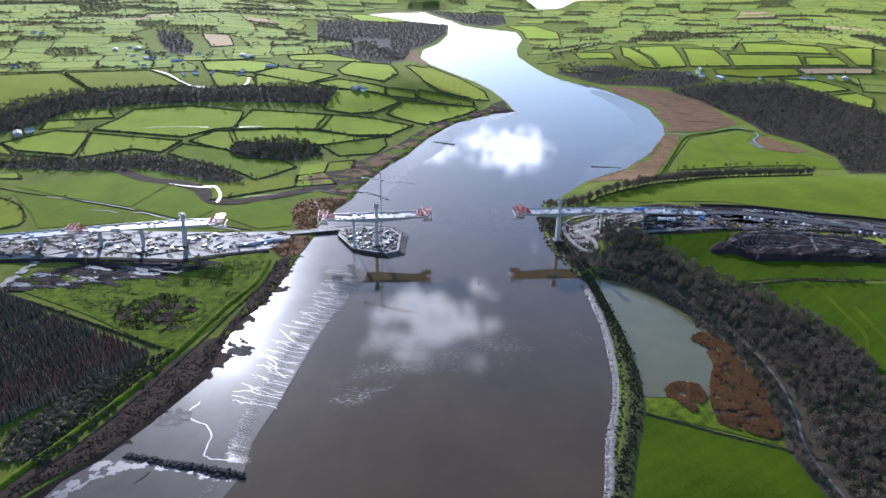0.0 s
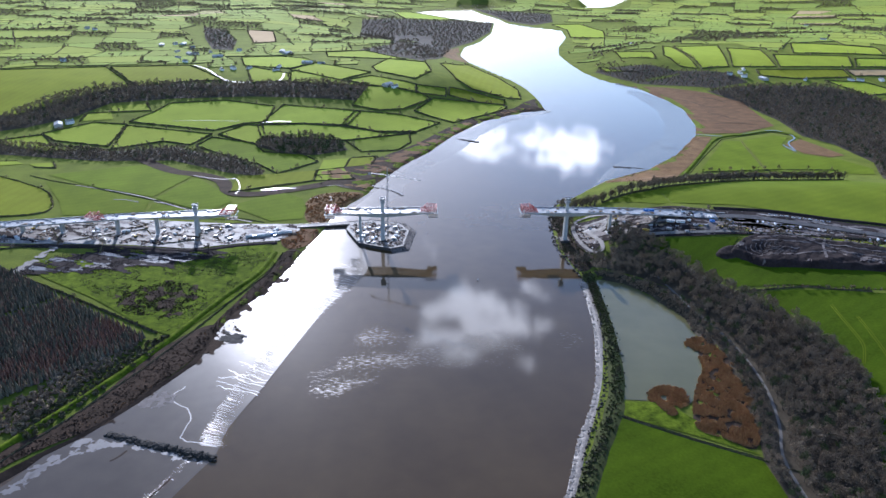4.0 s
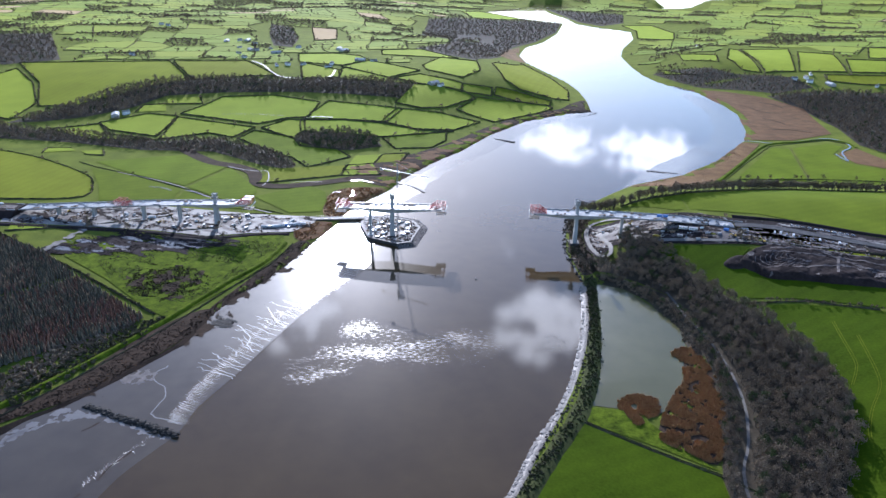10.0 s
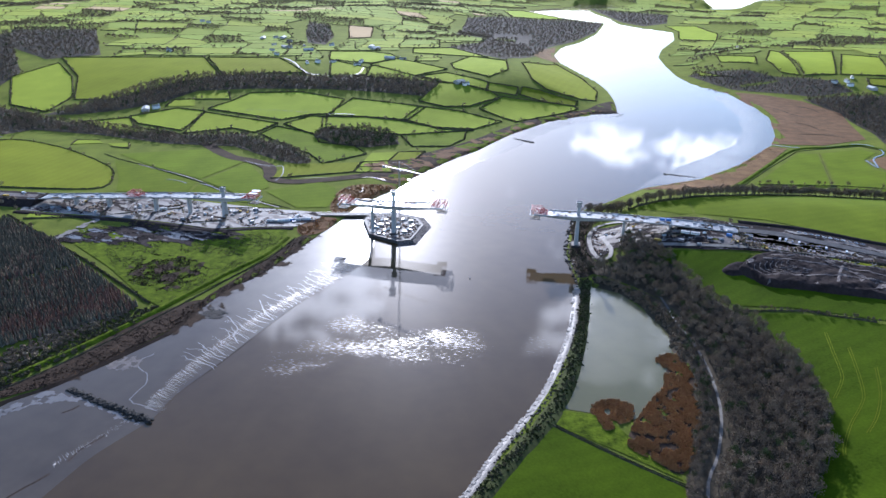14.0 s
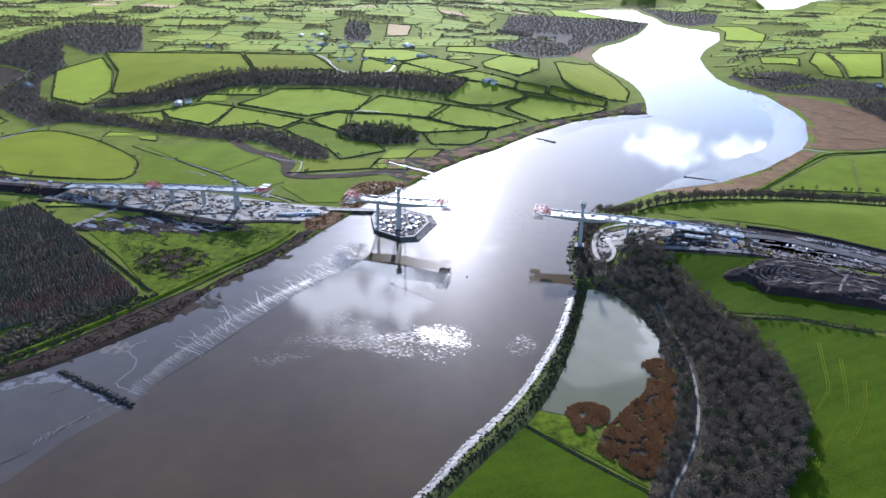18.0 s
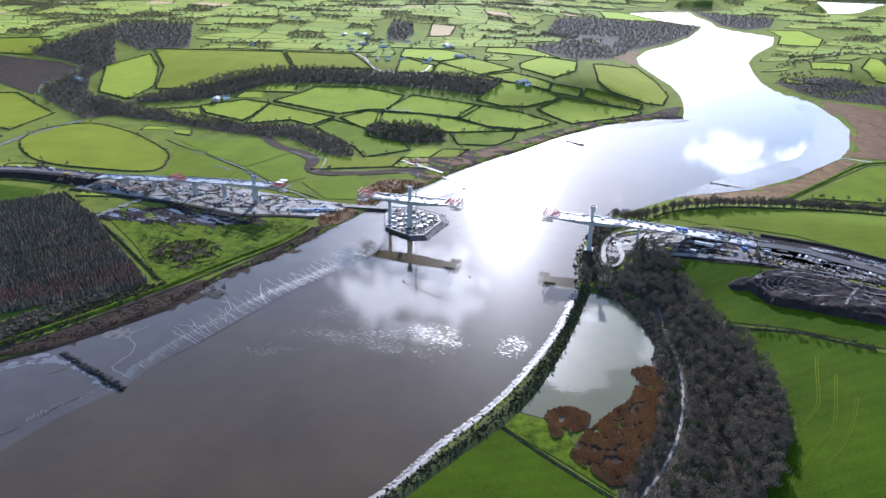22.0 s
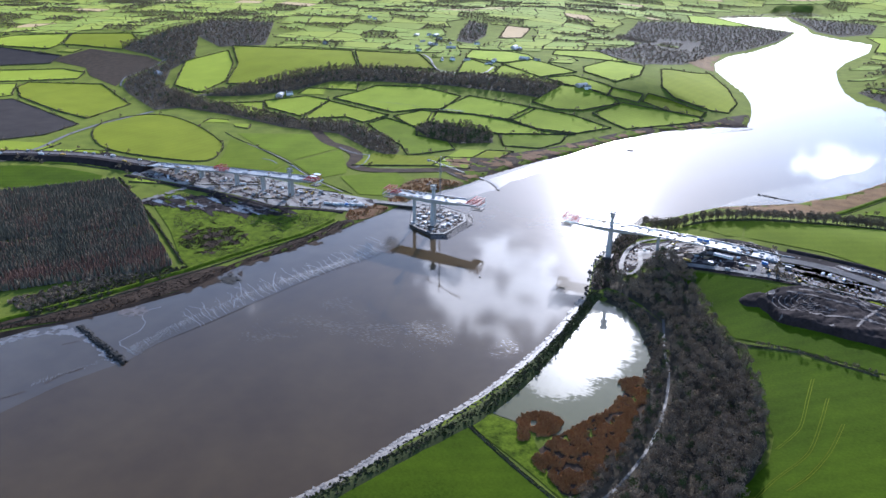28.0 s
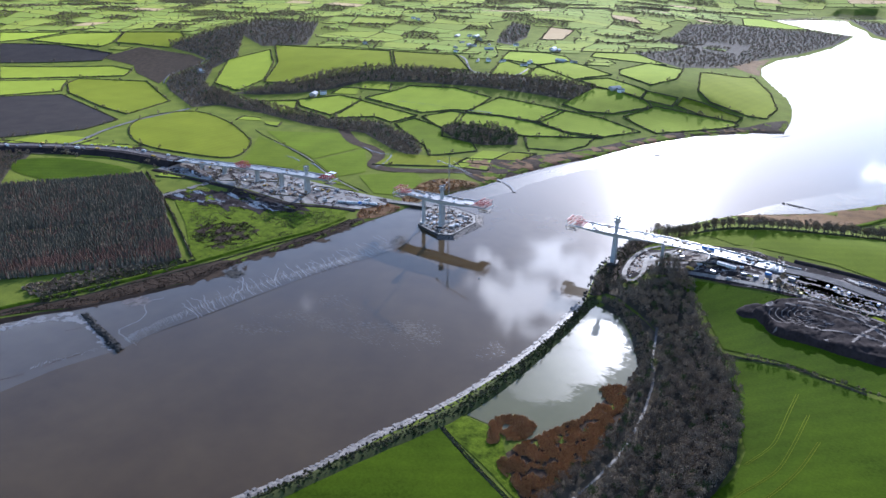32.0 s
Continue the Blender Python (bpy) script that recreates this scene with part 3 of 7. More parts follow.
def mud_ridges():
    """Fine ridges of mud running down to the water, and a broken crest along them."""
    rng = np.random.default_rng(12)
    upper = curve_through([(-120, -402), (-121, -385), (-116, -345), (-106, -300), (-93, -245), (-78, -205), (-62, -168), (-43, -122), (-34, -88), (-38, -52)], False, 38)
    lower = curve_through([(-124, -420), (-131, -440), (-139, -458), (-148, -478)], False, 16)
    tris = []
    for line, i in [(upper, i) for i in range(len(upper) - 1)] + [(lower, i) for i in range(len(lower) - 1)]:
        d = (line[i + 1] - line[i]).normalized()
        s = Vector((d.y, -d.x, 0))
        level = mud_at(line[i])
        for k in range(1):
            c = line[i] + (line[i + 1] - line[i]) * rng.uniform(0, 0.4)
            start, reach = rng.uniform(-2, 3), rng.uniform(11, 18)
            a, b = c + s * start, c + s * (start + reach) - d * reach * 0.25
            w = d * rng.uniform(0.14, 0.3)
            top = Vector((0, 0, rng.uniform(0.05, 0.1)))
            za, zb = Vector((0, 0, level + 0.02)), Vector((0, 0, level - 0.06))
            tris += [[a - w + za, b + zb, a + za + top], [a + za + top, b + zb, a + w + za], [a - w + za, a + za + top, a + w + za]]
    me = raw_mesh("mud_ridges", np.array([[list(p) for p in t] for t in tris]).reshape(-1, 3), np.arange(3 * len(tris)).reshape(-1, 3), [M_WETMUD])
    tagged(new("mud_ridges", me), "fine glistening mud ridges along the water's edge", "mud ridges", kind="stuff")


def mud_at(p):
    return float(mud_level(np.array([p.x]), np.array([p.y]))[0]) - 0.02


mud_ridges()
blotches("stony_mud", "grey stony patch beside the saltmarsh", "mudflat", [(-186, -346), (-171, -330), (-158, -336), (-160, -350), (-174, -356)], M_RUT, 0.12, 1.1, 0.14, -0.4, 43, mud_level, 4)
tagged(sheet("saltmarsh", [(-262, -440), (-240, -414), (-210, -385), (-188, -348), (-158, -282), (-141, -225), (-163, -222), (-188, -258), (-206, -304), (-220, -347), (-241, -388), (-268, -416)], M_SALT, 0.5, 12, 3),
       "dark brown dead saltmarsh along the bank", "saltmarsh", kind="structure")
tagged(sheet("saltmarsh", [(-141, -225), (-128, -170), (-112, -135), (-104, -85), (-96, -40), (-112, -30), (-122, -60), (-128, -100), (-142, -160), (-157, -225)], M_SALT, 0.4, 12, 3),
       "dark brown dead saltmarsh along the bank", "saltmarsh", kind="structure")
tagged(sheet("saltmarsh", [(-30, 196), (-12, 246), (30, 350), (82, 446), (134, 571), (190, 668), (290, 764), (334, 792), (330, 900), (300, 860), (262, 790), (180, 720), (100, 590), (40, 470), (-40, 360), (-110, 300), (-90, 230)], M_SALT, 0.5, 20, 3),
       "brown saltmarsh with pale grass by the shore", "saltmarsh", kind="structure")


tagged(ribbon("saltmarsh", [(-300, -520), (-262, -462), (-236, -425), (-208, -392), (-183, -348), (-152, -285), (-149, -234)], 12, M_SALT, 0.45, 4), "brown saltmarsh margin at the mud's edge", "saltmarsh", kind="structure")
SHORE = [(-262, -446), (-212, -396), (-182, -352), (-146, -285), (-132, -225), (-120, -175), (-102, -120), (-90, -60), (-84, -20), (-110, -20), (-130, -100), (-150, -190), (-175, -280), (-215, -370), (-265, -420)]
blotches("saltmarsh_edge", "ragged brown saltmarsh fringe breaking into mud", "saltmarsh", SHORE, M_SALT, 0.22, 1.5, 0.05, -0.3, 21, mud_level, 14)


FAR_MARSH = [(-30, 196), (-12, 246), (30, 350), (82, 446), (134, 571), (190, 668), (290, 764), (300, 860), (262, 790), (180, 720), (100, 590), (40, 470), (-40, 360), (-110, 300), (-90, 230)]
blotches("marsh_grass", "patches of pale green grass in the saltmarsh", "saltmarsh", FAR_MARSH, M_MARSH, 0.7, 3.0, 0.025, -0.05, 31, None, 15, 0.5)
blotches("dead_grass", "patches of straw-brown grass in the saltmarsh", "saltmarsh", FAR_MARSH, M_REED, 0.85, 3.0, 0.035, 0.0, 33, None, 15, 0.5)


# ---------------------------------------------------------------- vegetation stock
def rosette(rng, centre, size, count):
    """Small triangles of twigs round a place."""
    c = rng.normal(0, 1, (count, 3, 3))
    c -= c.mean(1, keepdims=True)
    c /= np.linalg.norm(c, axis=2, keepdims=True)
    return centre + c * size * rng.uniform(0.6, 1.25, (count, 3, 1))


def crown_tris(seed, clumps, low=0.28, wide=0.36, size=0.048, lobes=8, each=4):
    """Triangles of a bare crown, one unit high, made of several uneven lobes."""
    rng = np.random.default_rng(seed)
    heads = np.stack([rng.uniform(-wide, wide, lobes) * 0.62, rng.uniform(-wide, wide, lobes) * 0.62, rng.uniform(low + 0.18, 0.84, lobes)], 1)
    made = []
    for k in range(clumps):
        d = rng.normal(0, 1, 3)
        d /= np.linalg.norm(d)
        p = heads[k % lobes] + d * np.array([0.2, 0.2, 0.17]) * rng.uniform(0.45, 1.0)
        p[2] = min(max(p[2], low), 1.0)
        made.append(rosette(rng, p, size, each))
    return np.concatenate(made)


def stem_tris(seed, low=0.3, limbs=6):
    """Triangles of a tapered trunk and forking limbs."""
    rng = np.random.default_rng(seed + 50)
    made = []

    def prong(a, b, r1, r2, n=4):
        a, b = np.array(a), np.array(b)
        ring = [np.array([math.cos(2 * math.pi * i / n), math.sin(2 * math.pi * i / n), 0]) for i in range(n)]
        for i in range(n):
            p, q = ring[i], ring[(i + 1) % n]
            made.append([a + p * r1, a + q * r1, b + q * r2])
            made.append([a + p * r1, b + q * r2, b + p * r2])
    prong((0, 0, -0.04), (0.01, 0.01, low + 0.1), 0.03, 0.02, 6)
    prong((0.01, 0.01, low + 0.1), (0.02, -0.02, 0.8), 0.02, 0.006)
    for i in range(limbs):
        a = 2 * math.pi * i / limbs + rng.uniform(-0.4, 0.4)
        s, r = rng.uniform(low - 0.05, low + 0.25), rng.uniform(0.18, 0.3)
        prong((0, 0, s), (r * math.cos(a), r * math.sin(a), s + rng.uniform(0.18, 0.34)), 0.013, 0.004, 3)
    return np.array(made)


def cone_tris(seed):
    """Triangles of a ragged spruce in drooping tiers."""
    rng = np.random.default_rng(seed)
    made = []
    for z, top, r in ((0.1, 0.46, 0.17), (0.3, 0.66, 0.14), (0.5, 0.84, 0.105), (0.68, 1.0, 0.07)):
        n = 9
        rim = [np.array([math.cos(2 * math.pi * i / n) * r * rng.uniform(0.65, 1.15), math.sin(2 * math.pi * i / n) * r * rng.uniform(0.65, 1.15), z + rng.uniform(-0.05, 0.05)]) for i in range(n)]
        tip = np.array([rng.uniform(-0.01, 0.01), rng.uniform(-0.01, 0.01), top])
        for i in range(n):
            made.append([rim[i], rim[(i + 1) % n], tip])
    return np.array(made)


def bush_tris(seed, clumps=24, each=4, size=0.2):
    rng = np.random.default_rng(seed)
    made = []
    for k in range(clumps):
        d = rng.normal(0, 1, 3)
        d /= np.linalg.norm(d)
        made.append(rosette(rng, np.array([d[0] * 0.36, d[1] * 0.36, 0.42 + d[2] * 0.34]) * rng.uniform(0.5, 1.05), size, each))
    return np.concatenate(made)


def reed_tris(seed, blades=26):
    rng = np.random.default_rng(seed)
    made = []
    for k in range(blades):
        p = np.array([rng.uniform(-0.6, 0.6), rng.uniform(-0.6, 0.6), 0])
        a, w, lean = rng.uniform(0, 6.28), 0.16, rng.normal(0, 0.16, 2)
        s = np.array([math.cos(a) * w, math.sin(a) * w, 0])
        made.append([p - s, p + s, p + np.array([lean[0], lean[1], rng.uniform(0.6, 1.0)])])
    return np.array(made)


TREES = [crown_tris(k, 125, size=0.04) for k in range(5)]
STEMS = [stem_tris(k) for k in range(5)]
FAR_TREES = [crown_tris(k + 20, 26, 0.15, 0.4, 0.1, 6, 3) for k in range(4)]
DISTANT = [crown_tris(k + 30, 12, 0.12, 0.4, 0.15, 5, 3) for k in range(4)]
CONIFERS = [cone_tris(k) for k in range(5)]
BUSHES = [bush_tris(k) for k in range(5)]
FAR_BUSHES = [bush_tris(k + 9, 9, 3, 0.3) for k in range(4)]
REEDS = [reed_tris(k) for k in range(4)]


def strewn(spots, stock, rng, tall, wide):
    """Triangles of many plants: spots are x, y, z; tall and wide are ranges in metres."""
    made = []
    pick = rng.integers(0, len(stock), len(spots))
    for k, base in enumerate(stock):
        at = spots[pick == k]
        if not len(at):
            continue
        a = rng.uniform(0, 2 * math.pi, len(at))
        hgt = rng.uniform(*tall, len(at))
        wid = hgt * rng.uniform(*wide, len(at))
        c, s = np.cos(a)[:, None, None], np.sin(a)[:, None, None]
        x, y, z = base[None, :, :, 0], base[None, :, :, 1], base[None, :, :, 2]
        p = np.stack([(x * c - y * s) * wid[:, None, None], (x * s + y * c) * wid[:, None, None], z * hgt[:, None, None]], -1)
        made.append((p + at[:, None, None, :]).reshape(-1, 3, 3))
    return np.concatenate(made) if made else np.zeros((0, 3, 3))


def stuff(name, groups, label, category, kind="stuff"):
    """One object of many plants: groups are (triangles, material)."""
    tris = np.concatenate([g for g, _ in groups])
    index = np.concatenate([np.full(len(g), k) for k, (g, _) in enumerate(groups)])
    me = raw_mesh(name, tris.reshape(-1, 3), np.arange(3 * len(tris)).reshape(-1, 3), [m for _, m in groups], index)
    return tagged(new(name, me), label, category, kind=kind)


def spots_in(ring, gap, rng, jitter=0.45, margin=0.0):
    """Jittered places within a ring, on the land."""
    xs, ys = [p[0] for p in ring], [p[1] for p in ring]
    X, Y = np.meshgrid(np.arange(min(xs), max(xs), gap), np.arange(min(ys), max(ys), gap))
    x = (X + rng.uniform(-jitter, jitter, X.shape) * gap).ravel()
    y = (Y + rng.uniform(-jitter, jitter, Y.shape) * gap).ravel()
    ok = outside(x, y, list(ring)) < -margin
    x, y = x[ok], y[ok]
    return np.stack([x, y, height(x, y)], 1)


def spots_along(points, gap, rng, sway):
    made = []
    for (ax, ay), (bx, by) in zip(points, points[1:]):
        n = max(int(math.hypot(bx - ax, by - ay) / gap), 1)
        k = (np.arange(n) + rng.uniform(0.1, 0.9, n)) / n
        made.append(np.stack([ax + k * (bx - ax) + rng.normal(0, sway, n), ay + k * (by - ay) + rng.normal(0, sway, n)], 1))
    p = np.concatenate(made)
    return np.stack([p[:, 0], p[:, 1], height(p[:, 0], p[:, 1])], 1)


def hedge_core(points, rng, wide, tall, step):
    """Triangles of an uneven ridge of twigs along a line, on the land."""
    made = []
    for (ax, ay), (bx, by) in zip(points, points[1:]):
        n = max(int(math.hypot(bx - ax, by - ay) / step), 1)
        k = np.linspace(0, 1, n + 1)
        x, y = ax + k * (bx - ax), ay + k * (by - ay)
        z = height(x, y)
        dx, dy = (by - ay), -(bx - ax)
        L = math.hypot(dx, dy) + 1e-6
        w = wide / 2 * rng.uniform(0.6, 1.3, n + 1)
        c = np.stack([x, y, z - 0.3], 1)
        o = np.stack([dx / L * w, dy / L * w, 0 * w], 1)
        t = c + np.stack([rng.normal(0, 0.25, n + 1), rng.normal(0, 0.25, n + 1), tall * rng.uniform(0.55, 1.15, n + 1) + 0.3], 1)
        ok = (z[1:] > 1.0) & (z[:-1] > 1.0)
        for a in ((c - o), (c + o)):
            made.append(np.stack([a[:-1], a[1:], t[1:]], 1)[ok])
            made.append(np.stack([a[:-1], t[1:], t[:-1]], 1)[ok])
    return np.concatenate(made) if made else np.zeros((0, 3, 3))


def hedge(points, tall=(1.7, 3.2), gap=1.9, label="clipped dark leafless field hedge", trees=0.06, seed=1, sway=0.6):
    rng = np.random.default_rng(seed + int(abs(points[0][0])) * 7 + int(abs(points[0][1])))
    far = math.hypot(points[0][0] - 150, points[0][1] + 850) > 1250
    s = spots_along(points, gap * (2.0 if far else 1.0), rng, sway)
    s = s[s[:, 2] > 1.0] - np.array([0, 0, 0.3])
    if not len(s):
        return None
    big = rng.uniform(0, 1, len(s)) < trees
    core = hedge_core(points, rng, tall[1] * 0.75, tall[1] * 0.62, 5.0 if far else 2.0)
    groups = [(core, M_HEDGE), (strewn(s[~big], FAR_BUSHES if far else BUSHES, rng, tuple(v * (1.15 if far else 1) for v in tall), (0.9, 1.5)), M_HEDGE)]
    if big.any():
        groups.append((strewn(s[big], FAR_TREES if far else [np.concatenate([a, b]) for a, b in zip(TREES, STEMS)], rng, (6, 11), (0.8, 1.2)), M_TWIG))
    return stuff("hedgerow", [g for g in groups if len(g[0])], label, "hedge", "object")


def field(material, label, *ring, hedged=True, rounded=0, rise=0.6):
    ring = list(ring)
    KEEP_OUT.append(ring)
    ob = tagged(sheet("field", ring, material, rise, 24, rounded), label, "field", kind="structure")
    if hedged:
        hedge([(p[0], p[1]) for p in (curve_through(ring, True, rounded) if rounded else [Vector((*p, 0)) for p in ring])] + [ring[0]], *(((2.0, 3.9), 2.2) if ring[0][1] > 350 else ()))
    return ob


GREEN, LUSH, LEY = "green pasture field bounded by hedges", "lush bright green winter grass field", "yellowish-green grass ley with faint drill lines"
# the low ground by the bridge
field(M_MARSH, "tussocky green marsh field beside the works", (-395, -62), (-283, -34), (-216, -14), (-137, -14), (-120, -68), (-147, -156), (-186, -244), (-218, -226), (-295, -162), (-372, -109), hedged=False)
field(M_YELLOW, LEY, (-792, 162), (-823, 242), (-777, 314), (-660, 286), (-528, 208), (-482, 158), (-462, 96), (-539, 76), (-638, 72), (-715, 100), rounded=3)
field(M_LUSH, LUSH, (-700, -138), (-750, -95), (-677, -46), (-547, -38), (-552, -90), (-596, -137), rounded=3, hedged=False)
field(M_PLOUGH, "bare ploughed dark brown field", (-1450, 60), (-1260, 188), (-1166, 278), (-850, 180), (-838, 93), (-911, -29), (-1150, -120))
field(M_YELLOW, LEY, (-1278, 373), (-1301, 423), (-1114, 477), (-902, 358), (-876, 222), (-979, 240), (-1171, 299))
field(M_PASTURE, GREEN, (-1600, 190), (-1448, 305), (-1316, 401), (-1204, 302), (-1270, 200), (-1420, 90))
field(M_PASTURE, GREEN, (-1623, 415), (-1339, 557), (-1249, 547), (-1219, 495), (-1355, 412), (-1477, 323))
field(M_PLOUGH, "bare ploughed dark brown field", (-1898, 591), (-1703, 648), (-1456, 652), (-1421, 586), (-1659, 439))
field(M_PASTURE, GREEN, (-1856, 657), (-1799, 778), (-1635, 842), (-1556, 734), (-1551, 689), (-1698, 663))
field(M_YELLOW, LEY, (-1631, 844), (-1456, 912), (-1385, 863), (-1344, 761), (-1487, 750), (-1548, 738))
field(M_PASTURE, GREEN, (-2111, 725), (-1843, 789), (-1874, 670), (-1927, 609))
field(M_MEADOW, LUSH, (-535, 266), (-389, 334), (-310, 268), (-340, 163), (-443, 210), hedged=False)
field(M_MEADOW, LUSH, (-304, 262), (-236, 172), (-222, 145), (-247, 100), (-333, 157), hedged=False)
field(M_MEADOW, LUSH, (-523, 231), (-444, 202), (-338, 146), (-331, 100), (-433, 84), (-464, 143), hedged=False)
field(M_MEADOW, LUSH, (-221, 126), (-195, 152), (-158, 188), (-124, 160), (-112, 120), (-112, 77), (-152, 66), hedged=False)
field(M_MEADOW, LUSH, (-330, 138), (-243, 92), (-172, 70), (-250, 76), (-326, 92), hedged=False)
hedge([(-560, 262), (-523, 240), (-444, 206), (-338, 152), (-245, 96), (-160, 62)], (1.2, 2.0), 3.0, "low overgrown field drain bank", 0.02)
# the rising ground behind
for ring in (((-517, 573), (-487, 635), (-470, 688), (-362, 710), (-253, 675), (-254, 580), (-292, 570), (-343, 528)),
             ((-514, 552), (-342, 506), (-364, 443), (-417, 463), (-494, 414)),
             ((-329, 505), (-291, 560), (-257, 558), (-240, 496), (-246, 446)),
             ((-651, 500), (-582, 567), (-516, 557), (-505, 431), (-612, 461)),
             ((-724, 452), (-647, 493), (-602, 433), (-506, 412), (-609, 395))):
    field(M_PASTURE, GREEN, *ring)
field(M_MEADOW, LUSH, (-337, 488), (-254, 456), (-226, 405), (-155, 393), (-124, 351), (-181, 280), (-220, 332), (-273, 371), (-352, 437))
field(M_YELLOW, LEY, (-1063, 904), (-707, 969), (-588, 800), (-662, 740), (-696, 673), (-753, 599), (-828, 589), (-917, 744))
field(M_YELLOW, LEY, (-698, 971), (-515, 999), (-400, 856), (-460, 848), (-581, 802))
field(M_PASTURE, GREEN, (-1073, 722), (-1036, 851), (-931, 742), (-843, 607), (-835, 502), (-940, 535))
field(M_MEADOW, LUSH, (-88, 478), (28, 539), (31, 481), (8, 429), (-55, 414))
field(M_YELLOW, LEY, (115, 816), (119, 859), (163, 858), (247, 838), (240, 807), (165, 802))
field(M_YELLOW, LEY, (104, 1106), (194, 1400), (262, 1180), (298, 1000), (290, 880), (254, 858), (173, 872), (139, 911))
for ring in (((-254, 572), (-230, 677), (-82, 648), (-101, 572), (-178, 575)), ((-97, 573), (-79, 650), (5, 653), (81, 630), (36, 563), (-28, 549)),
             ((-253, 557), (-176, 565), (-101, 557), (-26, 534), (27, 548), (-91, 486), (-236, 496)), ((-86, 692), (-64, 817), (39, 802), (66, 777), (12, 700), (-33, 677)),
             ((48, 698), (86, 782), (227, 801), (240, 788), (215, 751), (122, 652)), ((-113, 869), (-63, 907), (35, 850), (36, 804), (-67, 836)), ((43, 846), (107, 848), (106, 808), (43, 804)),
             ((-62, 1010), (-32, 1131), (59, 1087), (71, 972), (35, 902), (-49, 964)), ((-201, 1246), (-103, 1284), (3, 1143), (-33, 1146), (-188, 1172)),
             ((-257, 962), (-210, 1047), (-78, 948), (-139, 879)), ((-410, 1132), (-316, 1154), (-256, 1126), (-221, 1065), (-270, 988), (-377, 1013)),
             ((-371, 991), (-261, 921), (-254, 863), (-331, 845)), ((-257, 916), (-248, 951), (-137, 869), (-72, 830), (-240, 850))):
    mx, my = sum(p[0] for p in ring) / len(ring), sum(p[1] for p in ring) / len(ring)
    field(M_PASTURE, GREEN, *[(mx + (p[0] - mx) * 1.1, my + (p[1] - my) * 1.1) for p in ring])
field(M_SALT, "brown rough scrub in the side valley", (-1452, 609), (-1434, 734), (-1219, 728), (-1125, 691), (-1099, 525), (-1066, 474), (-1215, 530), (-1291, 586), hedged=False)
field(M_STUBBLE, "tan stubble field above the farms", (-527, 1718), (-440, 1718), (-386, 1463), (-445, 1423))
field(M_REED, "brown reedy shore below the headland", (120, 1500), (144, 1709), (190, 1800), (186, 1620), (203, 1450), hedged=False)
field(M_PASTURE, GREEN, (-85, 3060), (0, 3130), (90, 3000), (225, 2780), (-6, 2560))
field(M_PASTURE, GREEN, (657, 2600), (690, 2400), (655, 2145), (787, 2118), (833, 2341), (786, 2601))
for ring in (((847, 1482), (987, 1485), (900, 1168), (825, 1163)), ((994, 1426), (1071, 1366), (1030, 1164), (912, 1170)), ((1076, 1290), (1274, 1248), (1236, 1150), (1041, 1163)), ((1284, 1226), (1384, 1223), (1372, 1149), (1247, 1150)),
             ((1208, 1464), (1413, 1351), (1388, 1258), (1142, 1303)), ((1108, 1043), (1209, 1027), (1256, 949), (1160, 928)), ((1160, 900), (1258, 926), (1270, 870), (1212, 790), (1195, 800)),
             ((1442, 1332), (1589, 1360), (1446, 1148), (1400, 1150)), ((672, 1501), (751, 1380), (736, 1293), (662, 1399)), ((585, 1350), (642, 1240), (668, 1215), (590, 1280))):
    field(M_PASTURE, GREEN, *ring)
field(M_YELLOW, LEY, (964, 1140), (1199, 1130), (1189, 1068), (1036, 1062), (954, 1088))
field(M_PASTURE, GREEN, (819, 1500), (838, 1470), (815, 1167), (777, 1205), (765, 1316))
field(M_STUBBLE, "tan stubble field between green pastures", (1206, 1128), (1433, 1126), (1403, 1078), (1205, 1078))
# the far side
field(M_REED, "broad bed of dead brown reeds in the river bend", (612, 1106), (696, 1050), (770, 968), (822, 865), (797, 646), (698, 580), (604, 570), (650, 769), (648, 926), hedged=False)
field(M_REED, "strip of dead brown reeds along the shore", (322, 214), (388, 286), (434, 330), (514, 425), (588, 553), (625, 545), (545, 395), (480, 297), (432, 215), (380, 165), hedged=False)
field(M_MEADOW, LUSH, (514, 306), (637, 514), (668, 514), (628, 312), hedged=False)
field(M_MEADOW, LUSH, (677, 520), (757, 562), (778, 545), (736, 486), (731, 428), (800, 388), (827, 332), (810, 298), (637, 312), hedged=False)
field(M_REED, "patch of dead brown reeds beside a creek", (746, 490), (798, 534), (824, 417), (789, 404), (753, 428), hedged=False)
field(M_MEADOW, LUSH, (301, 95), (362, 85), (446, 128), (559, 205), (720, 232), (760, 60), (700, -100), (640, -105), (572, -52), (532, -16), (455, 22), (355, 31), hedged=False)
field(M_LUSH, LUSH, (310, -46), (372, -70), (414, -84), (397, -104), (401, -124), (415, -140), (446, -160), (475, -172), (560, -190), (540, -232), (488, -220), (428, -189), (381, -172), (353, -111), hedged=False)
field(M_LUSH, LUSH, (384, -188), (426, -198), (490, -228), (620, -270), (640, -560), (376, -560), (376, -442), (418, -349), (420, -319), (405, -265), (392, -215), hedged=False)
field(M_LUSH, "bright green riverside meadow", (120, -560), (163, -460), (185, -405), (206, -374), (251, -402), (298, -428), (300, -560), hedged=False)


